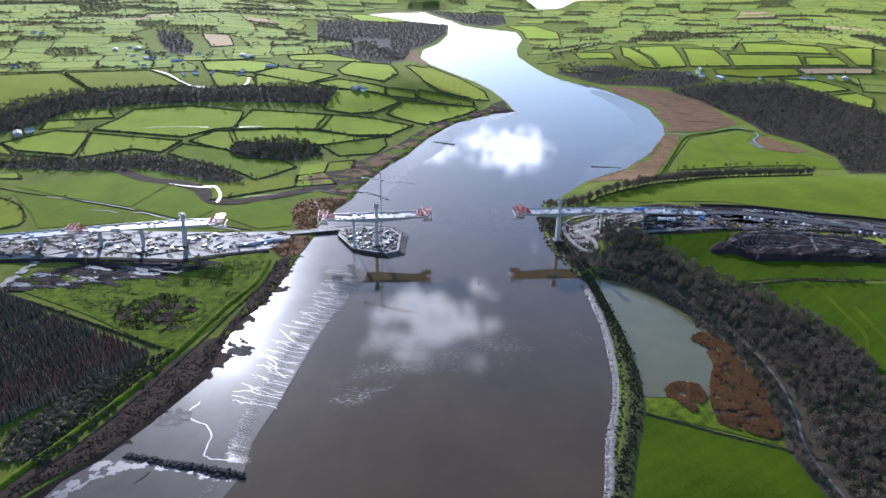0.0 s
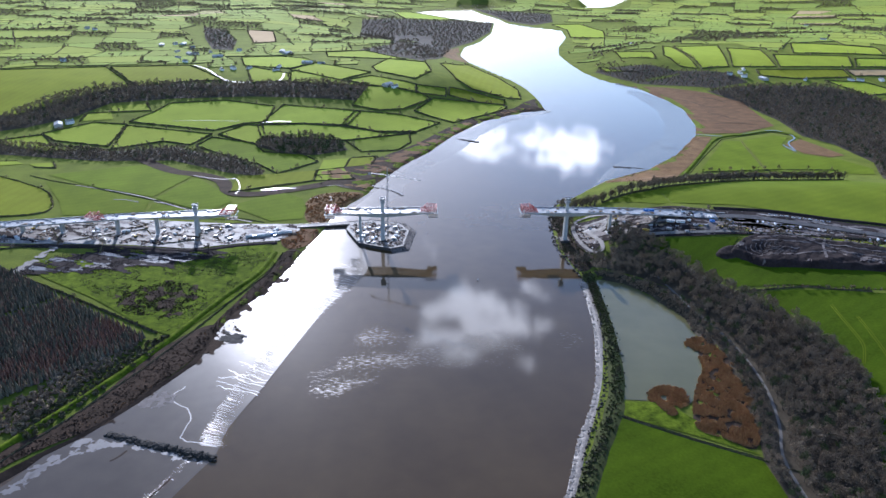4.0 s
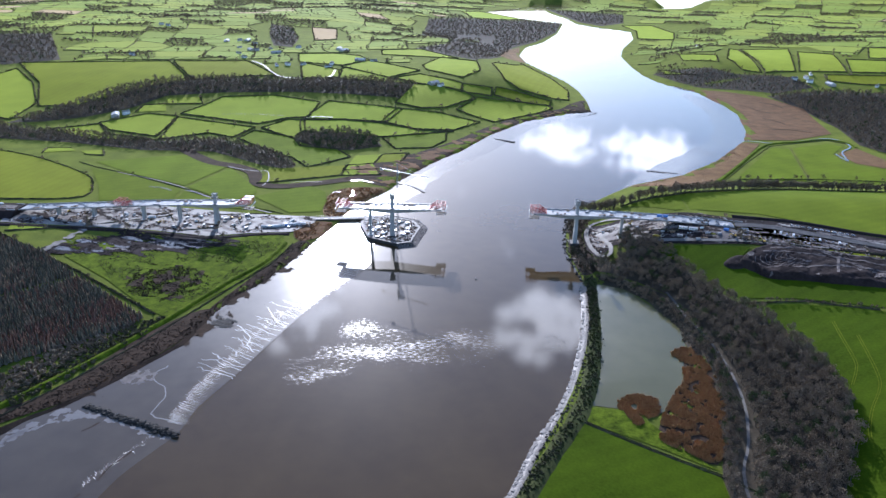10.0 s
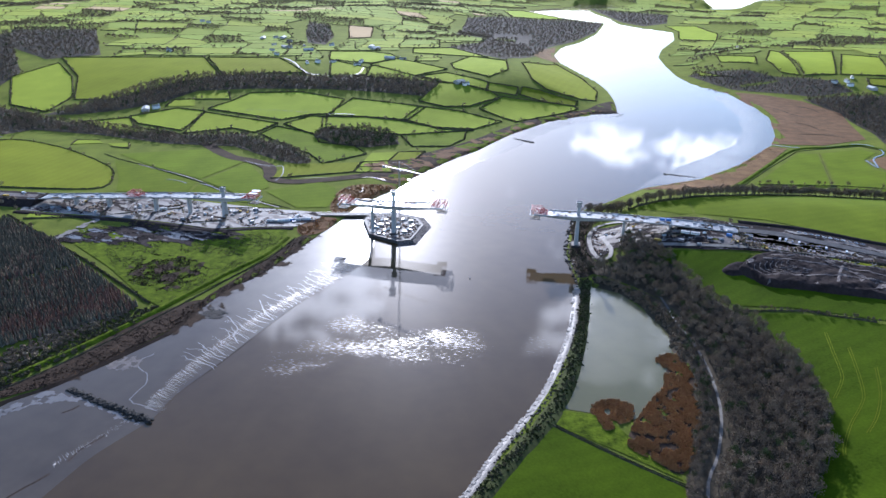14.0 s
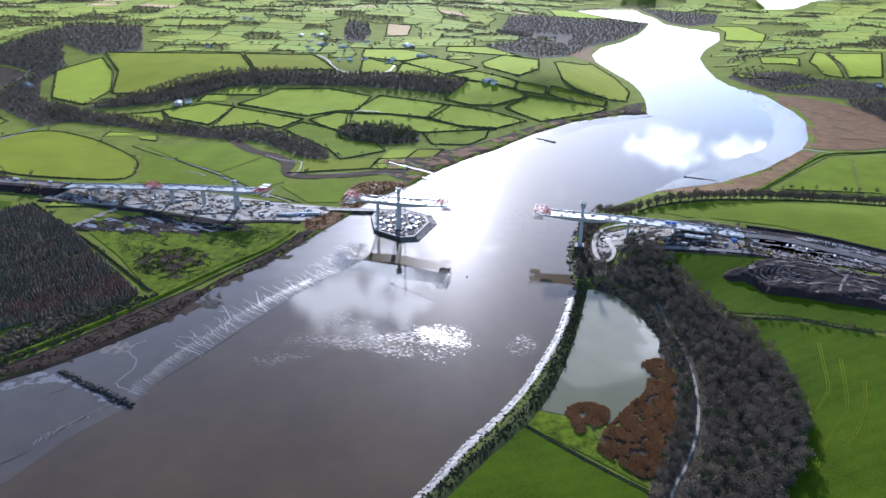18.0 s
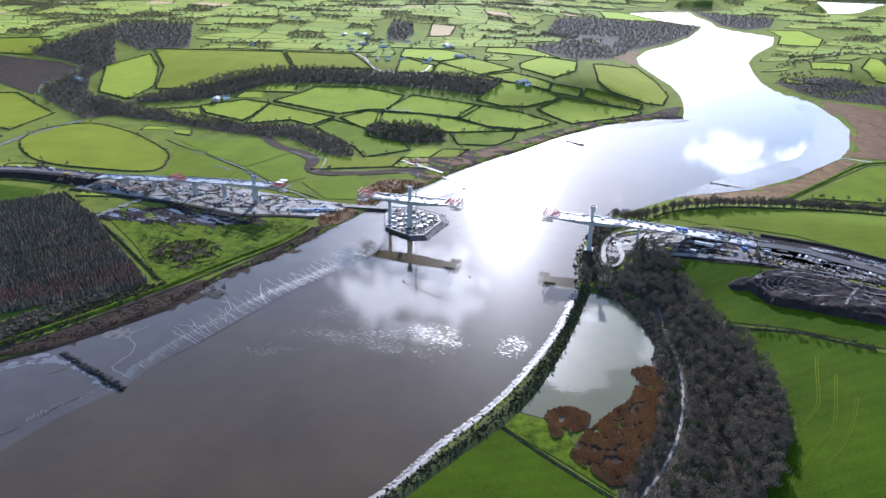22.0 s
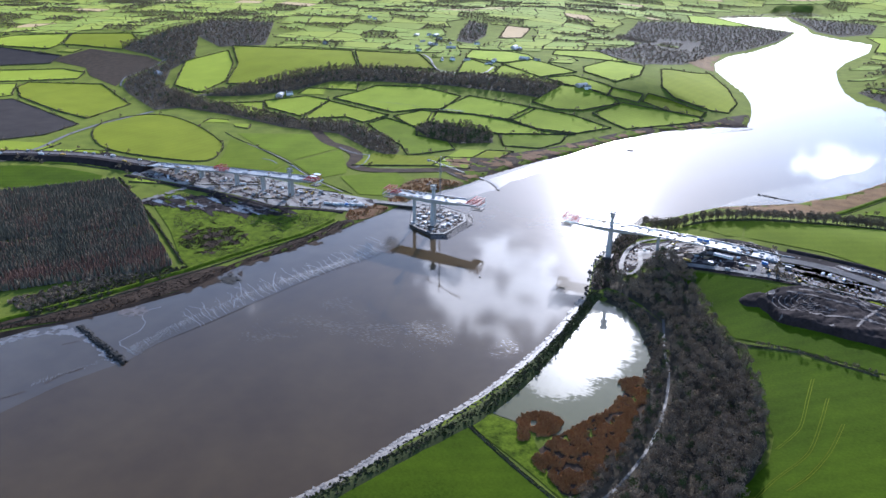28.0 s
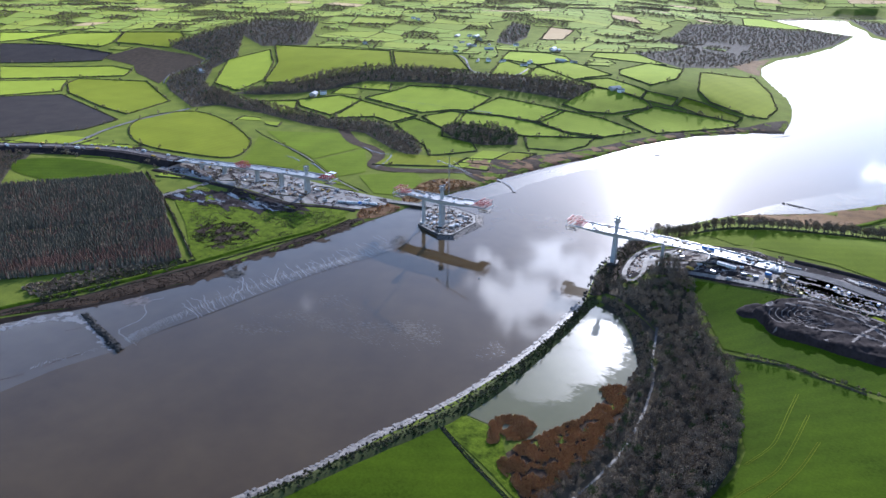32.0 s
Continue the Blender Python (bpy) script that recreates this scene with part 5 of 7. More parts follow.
# the islet: sheet-piled island with a stone apron
ISLET = [(-49, 36), (-30, -10), (10, -28), (26, -20), (33, 34), (20, 60), (-18, 72), (-48, 64)]
islet = empty("islet", (0, 0, 0), 0, "sheet-piled working islet round the river pylon", "islet", kind="structure")
bm = bmesh.new()
ring = [bm.verts.new((*p, 3.4)) for p in ISLET]
bm.faces.new(ring)
bmesh.ops.recalc_face_normals(bm, faces=bm.faces)
if bm.faces[:][0].normal.z < 0:
    bmesh.ops.reverse_faces(bm, faces=bm.faces)
part("working_platform", bm, M_GRAVEL, islet, "wet pale crushed-stone surface")
for (ax, ay), (bx, by) in zip(ISLET, ISLET[1:] + ISLET[:1]):
    a, b = Vector((ax, ay, 0)), Vector((bx, by, 0))
    d, n = (b - a).normalized(), int((b - a).length / 1.4)
    s = Vector((d.y, -d.x, 0))
    bm = bmesh.new()
    for k in range(n):
        p, q = a + (b - a) * (k / n), a + (b - a) * ((k + 1) / n)
        o = s * (0.3 if k % 2 else 0.0)
        vs = [bm.verts.new(v) for v in (p + o + Vector((0, 0, -3)), q + o + Vector((0, 0, -3)), q + o + Vector((0, 0, 3.9)), p + o + Vector((0, 0, 3.9)))]
        vb = [bm.verts.new(v.co - s * 0.5) for v in vs]
        for f in ((0, 1, 2, 3), (7, 6, 5, 4), (3, 2, 6, 7), (1, 5, 6, 2), (0, 3, 7, 4)):
            bm.faces.new([(vs + vb)[i] for i in f])
    part("sheet_pile_wall", bm, M_PILE, islet, "dark corrugated sheet piles")


def boulder_mesh(seed, material):
    bm = bmesh.new()
    bmesh.ops.create_icosphere(bm, subdivisions=1, radius=1)
    rng = np.random.default_rng(seed)
    for v in bm.verts:
        v.co *= rng.uniform(0.7, 1.15)
        v.co.z *= 0.7
    me = bpy.data.meshes.new("boulder")
    bm.to_mesh(me)
    bm.free()
    me.materials.append(material)
    return me


BOULDERS = [boulder_mesh(k, M_ROCK) for k in range(5)]
PALE_BOULDERS = [boulder_mesh(k + 9, M_SLAB) for k in range(4)]


def rocks(thing, spots, stock, rng, lo, hi):
    for x, y, z in spots:
        ob = new("boulder", stock[int(rng.integers(0, len(stock)))])
        ob.parent = thing
        s = rng.uniform(lo, hi)
        ob.matrix_basis = Matrix.LocRotScale((x, y, z), Euler((rng.uniform(-0.4, 0.4), rng.uniform(-0.4, 0.4), rng.uniform(0, 6.28))), (s * rng.uniform(0.8, 1.4), s, s))


rng = np.random.default_rng(31)
apron = empty("stone_apron", (0, 0, 0), 0, "sloping stone apron on the islet's river side", "rock apron", kind="structure")
TOP, FOOT = [(10, -28), (26, -20), (33, 34), (20, 60)], [(13, -37), (35, -28), (44, 37), (27, 71)]
bm = bmesh.new()
upper, lower = [bm.verts.new((*p, 3.3)) for p in TOP], [bm.verts.new((*p, -0.6)) for p in FOOT]
for k in range(3):
    bm.faces.new((upper[k], lower[k], lower[k + 1], upper[k + 1]))
bmesh.ops.recalc_face_normals(bm, faces=bm.faces)
if sum(f.normal.z for f in bm.faces) < 0:
    bmesh.ops.reverse_faces(bm, faces=bm.faces)
part("apron_slope", bm, M_RUT, apron, "grey graded stone slope")
for k in range(260):
    i, t, f = int(rng.integers(0, 3)), rng.uniform(0, 1), rng.uniform(0.05, 1)
    p = Vector(TOP[i]).lerp(Vector(TOP[i + 1]), t).lerp(Vector(FOOT[i]).lerp(Vector(FOOT[i + 1]), t), f)
    rocks(apron, [(p.x, p.y, 3.3 - 3.9 * f)], PALE_BOULDERS if rng.uniform() < 0.4 else BOULDERS, rng, 0.4, 0.9)
groyne = empty("rock_groyne", (-193, -389, 0), 0, "dark boulder groyne running out over the mud", "groyne", kind="structure")
for k in range(230):
    t = rng.uniform(0, 1)
    o = rng.normal(0, 2.0)
    rocks(groyne, [(89 * t - 0.31 * o, -29 * t - 0.95 * o, 1.5 - abs(o) * 0.35 - 0.4 * t)], BOULDERS, rng, 1.3, 2.6)
outcrop = empty("rock_outcrop", (-133, -241, 0), 0, "low dark rock outcrop on the mud", "rocks", kind="structure")
blotches("outcrop_bed", "dark weedy stone bed on the mud", "rocks", [(-133 + 13 * math.cos(a), -241 + 11 * math.sin(a)) for a in np.linspace(0, 5.6, 9)], M_ROCK, 0.35, 1.2, 0.1, -0.5, 51, mud_level, 6)
for k in range(120):
    a, r = rng.uniform(0, 6.28), 9 * math.sqrt(rng.uniform(0, 1))
    rocks(outcrop, [(r * 1.15 * math.cos(a), r * 0.95 * math.sin(a), 0.8)], BOULDERS, rng, 0.7, 1.5)
for ax, ay, bx, by, label in ((379, 342, 430, 330, "old dark stone jetty off the reed shore"), (160, 500, 122, 520, "old dark stone jetty below the saltmarsh"), (336, 789, 302, 780, "dark stone spit at the river point")):
    spit = empty("stone_jetty", (ax, ay, 0), 0, label, "jetty", kind="structure")
    for k in range(70):
        t = rng.uniform(0, 1)
        rocks(spit, [((bx - ax) * t + rng.normal(0, 0.8), (by - ay) * t + rng.normal(0, 1.9) * (1 - t * 0.6), 0.4)], BOULDERS, rng, 1.0, 2.0)
bank_rock = empty("rock_bank", (222, 0, 0), 0, "tumbled dark rocks at the foot of the pylon bank", "rocks", kind="structure")
for k in range(130):
    t = rng.uniform(0, 1)
    y = 95 - 200 * t
    x = float(np.interp(y, [-129, -87, -23, 33, 96], [236, 228, 218, 221, 228])) + rng.uniform(-3, 6)
    rocks(bank_rock, [(x - 222, y, max(land(x, y), 0.2) + 0.2)], BOULDERS if rng.uniform() < 0.9 else PALE_BOULDERS, rng, 0.8, 2.0)

# trestle to the islet
trestle = empty("trestle_bridge", (-110, 46, 0), math.degrees(math.atan2(12, 62)), "low steel temporary trestle bridge to the islet", "trestle")
part("deck_planks", boxed((-4, -5, 3.9), (64, 5, 4.5), 0.05), M_TRACK, trestle, "muddy pale running deck")
for k in (-5, 5):
    bm = bmesh.new()
    bar(bm, (-4, k, 5.5), (64, k, 5.5), 0.15)
    for a in range(-4, 65, 4):
        bar(bm, (a, k, 4.4), (a, k, 5.5), 0.12)
    part("handrail", bm, M_STEEL, trestle)
    part("edge_girder", boxed((-4, k - 0.4, 2.7), (64, k + 0.4, 3.9)), M_PILE, trestle)
for a in range(0, 64, 9):
    bm = bmesh.new()
    for k in (-4, 0, 4):
        tube(bm, (a, k, -3), (a, k, 3.9), 0.45, 0.45)
    part("pile_bent", bm, M_PILE, trestle)

# ---------------------------------------------------------------- banks, tracks, works ground
def tag_strip(ob, label, category):
    return tagged(ob, label, category, kind="structure")


tag_strip(ribbon("embankment", [(-360, -620), (-300, -490), (-262, -405), (-236, -355), (-211, -302), (-187, -240), (-160, -160), (-136, -100), (-128, -40)], 8, M_MARSH, 0.3, 4, None, 2.4), "grassy flood embankment above the saltmarsh", "embankment")
hedge([(-346, -620), (-288, -492), (-250, -410), (-224, -360), (-200, -306), (-176, -244), (-149, -162), (-126, -102), (-118, -40)], (1.2, 2.4), 2.6, "dark scrub along the flood embankment", 0.0)
tag_strip(ribbon("embankment", [(239, -100), (237, -150), (234, -200), (229, -250), (220, -305), (211, -340), (200, -372), (186, -402), (166, -445), (135, -515), (80, -600)], 15, M_SCRUB, 0.4, 5, None, 1.6), "overgrown embankment between river and pond", "embankment")
rng = np.random.default_rng(41)
EMB = [(239, -100), (237, -150), (234, -200), (229, -250), (220, -305), (211, -340), (199, -374), (184, -404), (164, -447), (133, -517)]
s = spots_along(EMB, 0.3, rng, 2.6)
s[:, 2] = np.maximum(s[:, 2], 1.5) + 1.0
pick = rng.uniform(0, 1, len(s))
stuff("embankment_scrub", [(strewn(s[pick < 0.6], BUSHES, rng, (1.0, 2.6), (0.9, 1.4)), M_SCRUB), (strewn(s[pick >= 0.6], BUSHES, rng, (1.2, 3.0), (0.9, 1.4)), M_HEDGE)], "olive-green gorse and bramble on the embankment", "scrub")
BANK = [(223, 96), (226, 33), (222, -23), (232, -88), (246, -84), (256, -52), (250, -44), (243, -20), (242, 30), (250, 70), (262, 96)]
tag_strip(sheet("bank_earth", BANK, M_SALT, 0.5, 6, 3), "brown stony bank below the bridge pylon", "bank")
t = spots_in(BANK, 2.6, rng)
stuff("bank_scrub", [(strewn(t[rng.uniform(0, 1, len(t)) < 0.6], BUSHES, rng, (1.2, 3.2), (0.9, 1.4)), M_HEDGE)], "dark bramble scrub on the pylon bank", "scrub")
EDGE = [(250, -98), (268, -108), (288, -130), (304, -158), (318, -196), (321, -232), (322, -262)]
t = spots_along(EDGE, 0.8, rng, 2.6)
stuff("pond_scrub", [(strewn(t, BUSHES, rng, (2.0, 4.6), (0.8, 1.2)), M_TWIG)], "bare scrub leaning over the pond's edge", "scrub")
tag_strip(ribbon("pond_edge", EDGE, 12, M_LITTER, 0.5, 4), "brown leaf litter along the pond", "wood floor")
revetment = empty("revetment", (0, 0, 0), 0, "pale stone slab revetment along the river edge", "revetment", kind="structure")
SLABS = []
for k in range(5):
    bm = boxed((-1.6, -1.5, -0.5), (1.6, 1.5, 0.5), 0.15)
    for v in bm.verts:
        v.co += Vector((0.9 * noise.noise(v.co * 0.8 + Vector((k * 5, 0, 0))), 0.9 * noise.noise(v.co * 0.8 + Vector((0, k * 7, 3))), random.uniform(-0.15, 0.15)))
    me = bpy.data.meshes.new("slab")
    bm.to_mesh(me)
    bm.free()
    me.materials.append(M_SLAB)
    SLABS.append(me)
run = curve_through([(231, -118), (228, -170), (224, -215), (215, -265), (205, -312), (196, -342), (184, -372), (168, -408), (150, -460), (118, -522)], False, 14)
for i, p in enumerate(run[:-1]):
    d = (run[i + 1] - p)
    for k, off in enumerate((-0.4, 2.4, 4.8)):
        if random.random() < (0.3, 0.05, 0.25)[k]:
            continue
        ob = new("slab", SLABS[random.randrange(5)])
        ob.parent = revetment
        nrm = Vector((-d.y, d.x, 0)).normalized()
        q = p + d * 0.5 + nrm * (1.4 - off + random.uniform(-0.7, 0.7))
        ob.matrix_basis = Matrix.LocRotScale((q.x, q.y, 0.05 + 0.4 * k + random.uniform(-0.12, 0.12)), Euler((random.uniform(-0.08, 0.06), random.uniform(-0.07, 0.07), math.atan2(d.y, d.x) + random.uniform(-0.6, 0.6))), (random.uniform(0.8, 1.4), random.uniform(0.7, 1.2), random.uniform(0.3, 0.55)))
tag_strip(ribbon("revetment_bed", [(231, -118), (228, -170), (224, -215), (215, -265), (205, -312), (196, -342), (184, -372), (168, -408), (150, -460), (118, -522)], 10, M_SLAB, 0.0, 6, lambda x, y: np.full(np.shape(x), -0.1), 1.15), "pale stone rubble bed at the river edge", "revetment")
toe = empty("rock_toe", (0, 0, 0), 0, "line of dark boulders above the revetment", "rocks", kind="structure")
for p in run[::1]:
    for k in range(2):
        rocks(toe, [(p.x + 4.2 + rng.normal(0, 1.0), p.y + rng.normal(0, 2.4) + 1.5, 2.0 + rng.normal(0, 0.2))], BOULDERS, rng, 0.6, 1.3)
tag_strip(sheet("scrub_ground", [(212, -352), (245, -353), (259, -368), (283, -404), (299, -421), (256, -396), (209, -370)], M_MARSH, 0.4, 10, 3), "rough green grass beside the pond", "scrub")
hedge([(206, -372), (230, -387), (251, -400), (275, -414), (298, -427), (322, -445)], (1.2, 2.2), 1.4, "low dark field boundary bank and hedge", 0.0)
hedge([(207, -370), (231, -385), (252, -398), (276, -412), (300, -425)], (0.6, 1.2), 1.6, "low bramble beside the field bank", 0.0)


def reed_bed(label, *ring, gap=1.35):
    ring = list(ring)
    r = np.random.default_rng(int(abs(ring[0][0]) * 3))
    s = spots_in([tuple(p[:2]) for p in curve_through(ring, True, 4)], gap, r)
    keep = np.array([noise.noise(Vector((p[0] * 0.1, p[1] * 0.1, 5))) + 0.4 * noise.noise(Vector((p[0] * 0.3, p[1] * 0.3, 9))) > -0.2 for p in s])
    s = s[keep]
    s[:, 2] = np.maximum(s[:, 2], 1.1)
    return stuff("reed_bed", [(strewn(s, REEDS, r, (1.2, 3.3), (0.55, 0.85)), M_REEDBED)], label, "reeds")


tag_strip(sheet("reed_mud", [(262, -388), (276, -345), (290, -318), (302, -300), (308, -262), (322, -262), (327, -300), (324, -345), (313, -388), (299, -414), (280, -404)], M_SALT, 0, 12, 3, lambda x, y: np.maximum(height(x, y) + 0.25, 1.33)), "dark mud under dead reeds", "mud")
reed_bed("tall orange-brown dead reeds in the pond", (266, -372), (276, -345), (290, -318), (300, -300), (304, -278), (310, -268), (318, -266), (322, -262), (325, -275), (327, -300), (324, -345), (313, -388), (299, -412), (280, -402), (264, -390))
reed_bed("clump of orange-brown dead reeds on the pond edge", (236, -342), (246, -330), (258, -326), (271, -333), (270, -350), (260, -362), (247, -372), (242, -358))
reed_bed("rust-brown dead reeds beside the trestle", (-128, 28), (-90, 36), (-88, 10), (-97, -18), (-112, -28), (-125, -10), gap=3.4)
reed_bed("rust-brown dead reeds behind the islet", (-102, 68), (-110, 100), (-114, 140), (-103, 172), (-72, 186), (-42, 182), (-58, 146), (-76, 92), (-86, 54), gap=3.4)
reed_bed("small clump of dead reeds in the pond", (300, -252), (308, -244), (316, -246), (320, -256), (316, -268), (306, -270), (299, -262))
tag_strip(ribbon("track", [(312, -120), (320, -160), (326, -195), (336, -233), (341, -285), (339, -340), (328, -389), (312, -440), (310, -560)], 2.2, M_LANE, 0.5), "pale wet gravel track through the wood", "track")
tag_strip(ribbon("farm_track", [(-470, 214), (-400, 186), (-345, 158), (-300, 126), (-250, 96), (-176, 62)], 2.2, M_TRACK, 0.8), "pale wet farm track across the flats", "track")
buoy = empty("buoy", (111, -112, 0), 0, "small dark mooring buoy on the river", "buoy")
part("float", tube(bmesh.new(), (0, 0, -0.4), (0, 0, 0.7), 1.1, 0.9, 12), M_PILE, buoy)
part("top_mark", tube(bmesh.new(), (0, 0, 0.7), (0, 0, 2.0), 0.25, 0.12, 8), M_WHITE, buoy)
# creek and reeds beyond the works
tag_strip(ribbon("creek_bank", [(-429, 366), (-386, 322), (-343, 287), (-300, 271), (-260, 242), (-232, 185), (-186, 180), (-117, 216), (-74, 246), (-28, 270)], 22, M_SALT, 0.75), "brown muddy creek banks", "creek")
for pts, w in (([(-311, 268), (-282, 254), (-256, 248), (-239, 249), (-224, 206), (-224, 176)], 1.7), ([(-190, 196), (-168, 203), (-140, 206)], 0.9), ([(-96, 216), (-82, 222), (-60, 212)], 1.0)):
    tag_strip(ribbon("creek", pts, w, M_PUDDLE, 0.95), "narrow winding tidal creek shining in the sun", "creek")
tag_strip(sheet("reed_ground", [(-104, 66), (-112, 100), (-116, 140), (-104, 176), (-70, 190), (-36, 186), (-54, 146), (-72, 90), (-84, 50)], M_REED, 0.5, 12, 3), "rust-brown dead reed ground by the islet", "reeds")
tag_strip(sheet("reed_ground", [(-128, 30), (-88, 38), (-86, 10), (-96, -20), (-112, -30), (-126, -10)], M_REED, 0.5, 12, 3), "rust-brown dead reed ground by the trestle", "reeds")
tag_strip(ribbon("creek", [(-84, 168), (-81, 156), (-83, 146)], 2.2, M_PUDDLE, 0.9), "bright pool channel in the reeds", "creek")
tag_strip(ribbon("creek", [(-112, 158), (-106, 163), (-101, 160)], 1.2, M_PUDDLE, 0.9), "bright pool channel in the reeds", "creek")
for pts, w in (([(-45, 232), (-18, 223), (8, 204), (22, 185)], 4.5), ([(-131, 292), (-88, 263), (-42, 234)], 1.6), ([(-105, 287), (-61, 257), (-27, 230)], 1.4)):
    tag_strip(ribbon("tidal_channel", pts, w, M_PUDDLE, 0.25, 5, mud_level), "bright curved tidal channel behind the islet", "channel")
for a, b, w in (((-262, 575), (-205, 581), 5.5), ((-435, 578), (-306, 581), 1.6), ((-330, 140), (-290, 118), 3), ((-390, 150), (-350, 138), 3)):
    tag_strip(ribbon("flood_pool", [a, ((a[0] + b[0]) / 2, (a[1] + b[1]) / 2 + 4), b], w * 0.6, M_PUDDLE, 0.9), "long bright puddle lying in grass", "puddle")

# works on the east side
tag_strip(sheet("works_ground", [(-520, 6), (-505, 48), (-411, 72), (-339, 70), (-251, 60), (-192, 54), (-112, 54), (-108, 34), (-129, -3), (-181, -14), (-231, -30), (-314, -18), (-444, -16), (-515, -14)], M_GRAVEL, 1.1, 14), "wet pale crushed-stone works platform", "works ground")
PLATFORM = [(-520, 6), (-505, 48), (-411, 72), (-339, 70), (-251, 60), (-192, 54), (-112, 54), (-108, 34), (-129, -3), (-181, -14), (-231, -30), (-314, -18), (-444, -16), (-515, -14)]
blotches("wet_earth", "dark wet mud smeared over the works platform", "works ground", PLATFORM, M_SITEMUD, 1.2, 1.6, 0.06, 0.16, 3, None, 12, 0.3)
blotches("wet_earth", "thin brown mud and ruts on the works platform", "works ground", PLATFORM, M_RUT, 1.28, 1.4, 0.11, 0.12, 9, None, 12, 0.18)
# Dark earth colour and added bramble stand in for the slope's own shadow.
tag_strip(ribbon("platform_bank", [(-518, -20), (-444, -21), (-380, -23), (-314, -24), (-231, -36), (-181, -20), (-131, -9)], 11, M_SITEMUD, 0.2, 4, None, 1.5), "earth bank coloured dark for the works platform's shaded edge", "bank")
hedge([(-516, -19), (-444, -21), (-380, -22), (-314, -23), (-231, -35), (-181, -19), (-133, -8)], (1.2, 2.8), 1.3, "bramble added to darken the shaded bank of the works", 0.02, 4, 2.6)
tag_strip(ribbon("ditch_water", [(-330, -34), (-300, -36), (-262, -44)], 1.2, M_PUDDLE, 0.8), "thin bright water in a ditch", "puddle")
CHURNED = [(-412, -100), (-380, -48), (-300, -28), (-200, -32), (-190, -58), (-250, -82), (-323, -104), (-372, -112)]
blotches("churned_earth", "churned wet dark earth beside the works", "works ground", CHURNED, M_SITEMUD, 0.95, 1.5, 0.05, -0.42, 4, None, 16, 0.4)
blotches("stony_patch", "grey stony patches in the churned earth", "works ground", [(-345, -84), (-300, -46), (-225, -42), (-205, -56), (-262, -74), (-320, -92)], M_RUT, 1.05, 1.4, 0.09, -0.1, 7, None, 12, 0.3)
blotches("puddle", "shallow bright puddles in churned earth", "puddle", CHURNED, M_PUDDLE, 1.12, 1.1, 0.11, 0.24, 11, None, 12, 0.3)
stuff("mud_clods", [(strewn(np.array([p + np.array([0, 0, 0.9]) for p in spots_in(CHURNED, 2.4, rng) if noise.noise(Vector((p[0] * 0.06, p[1] * 0.06, 14))) > -0.05]), FAR_BUSHES, rng, (0.4, 1.1), (1.2, 2.4)), M_SITEMUD)], "dark clods and clumps in churned earth", "clods")
blotches("works_track", "pale muddy track beside the plantation", "track", [(-414, -104), (-404, -60), (-398, -18), (-386, -18), (-392, -60), (-402, -106)], M_TRACK, 1.2, 1.3, 0.07, -0.5, 5, None, 4)


def bund(points, z, width, foot, material, label):
    """A road embankment with battered sides."""
    line = curve_through(points, False, 5)
    secs = []
    for i, c in enumerate(line):
        d = (line[min(i + 1, len(line) - 1)] - line[max(i - 1, 0)]).normalized()
        s = Vector((-d.y, d.x, 0))
        h = z[0] + (z[1] - z[0]) * i / (len(line) - 1)
        g = land(c.x, c.y) - 1
        secs.append([c + s * width / 2 + Vector((0, 0, h)), c + s * (width / 2 + foot) + Vector((0, 0, g)), c - s * (width / 2 + foot) + Vector((0, 0, g)), c - s * width / 2 + Vector((0, 0, h))])
    ob = part("road_embankment", loft(secs), material, None)
    return tagged(ob, label, "embankment", kind="structure")


bund([(-508, 24), (-580, 22), (-650, 14), (-740, -18), (-830, -62), (-1000, -160), (-1300, -330)], (10.4, 9.0), 30, 14, M_SITEMUD, "churned brown road embankment leading to the bridge")
tag_strip(ribbon("haul_road", [(-515, 24), (-580, 22), (-650, 14), (-740, -18), (-830, -62), (-1000, -160)], 12, M_RUT, 0.15, 5, lambda x, y: np.interp(x, [-1300, -508], [9.1, 10.5])), "brown earth haul road on the embankment", "road")
tag_strip(ribbon("side_road", [(-770, -6), (-770, 30), (-800, 110), (-812, 175), (-815, 215), (-806, 330)], 8, M_TRACK, 0.9), "pale side road climbing past the fields", "road")
tag_strip(ribbon("lane", [(-504, 999), (-462, 955), (-417, 884), (-375, 843), (-295, 845), (-271, 869), (-273, 923)], 5, M_LANE, 1.2), "pale wet farm lane", "road")

tag_strip(ribbon("lane", [(-1055, 479), (-1084, 509), (-1115, 561), (-1115, 646), (-1146, 724)], 4, M_LANE, 1.3), "pale lane winding through the side valley", "road")
for k, line in enumerate(([(445, -231), (441, -265), (437, -301), (432, -316), (422, -334)], [(454, -264), (449, -299), (443, -331), (436, -347), (423, -367), (412, -389), (408, -401)], [(463, -298), (454, -333), (442, -361), (430, -379)])):
    for side in (-0.9, 0.9):
        tag_strip(ribbon("tyre_track", [(x + side, y) for x, y in line], 0.5, M_YELLOW, 0.75), "faint pale tyre track in grass", "tyre track")

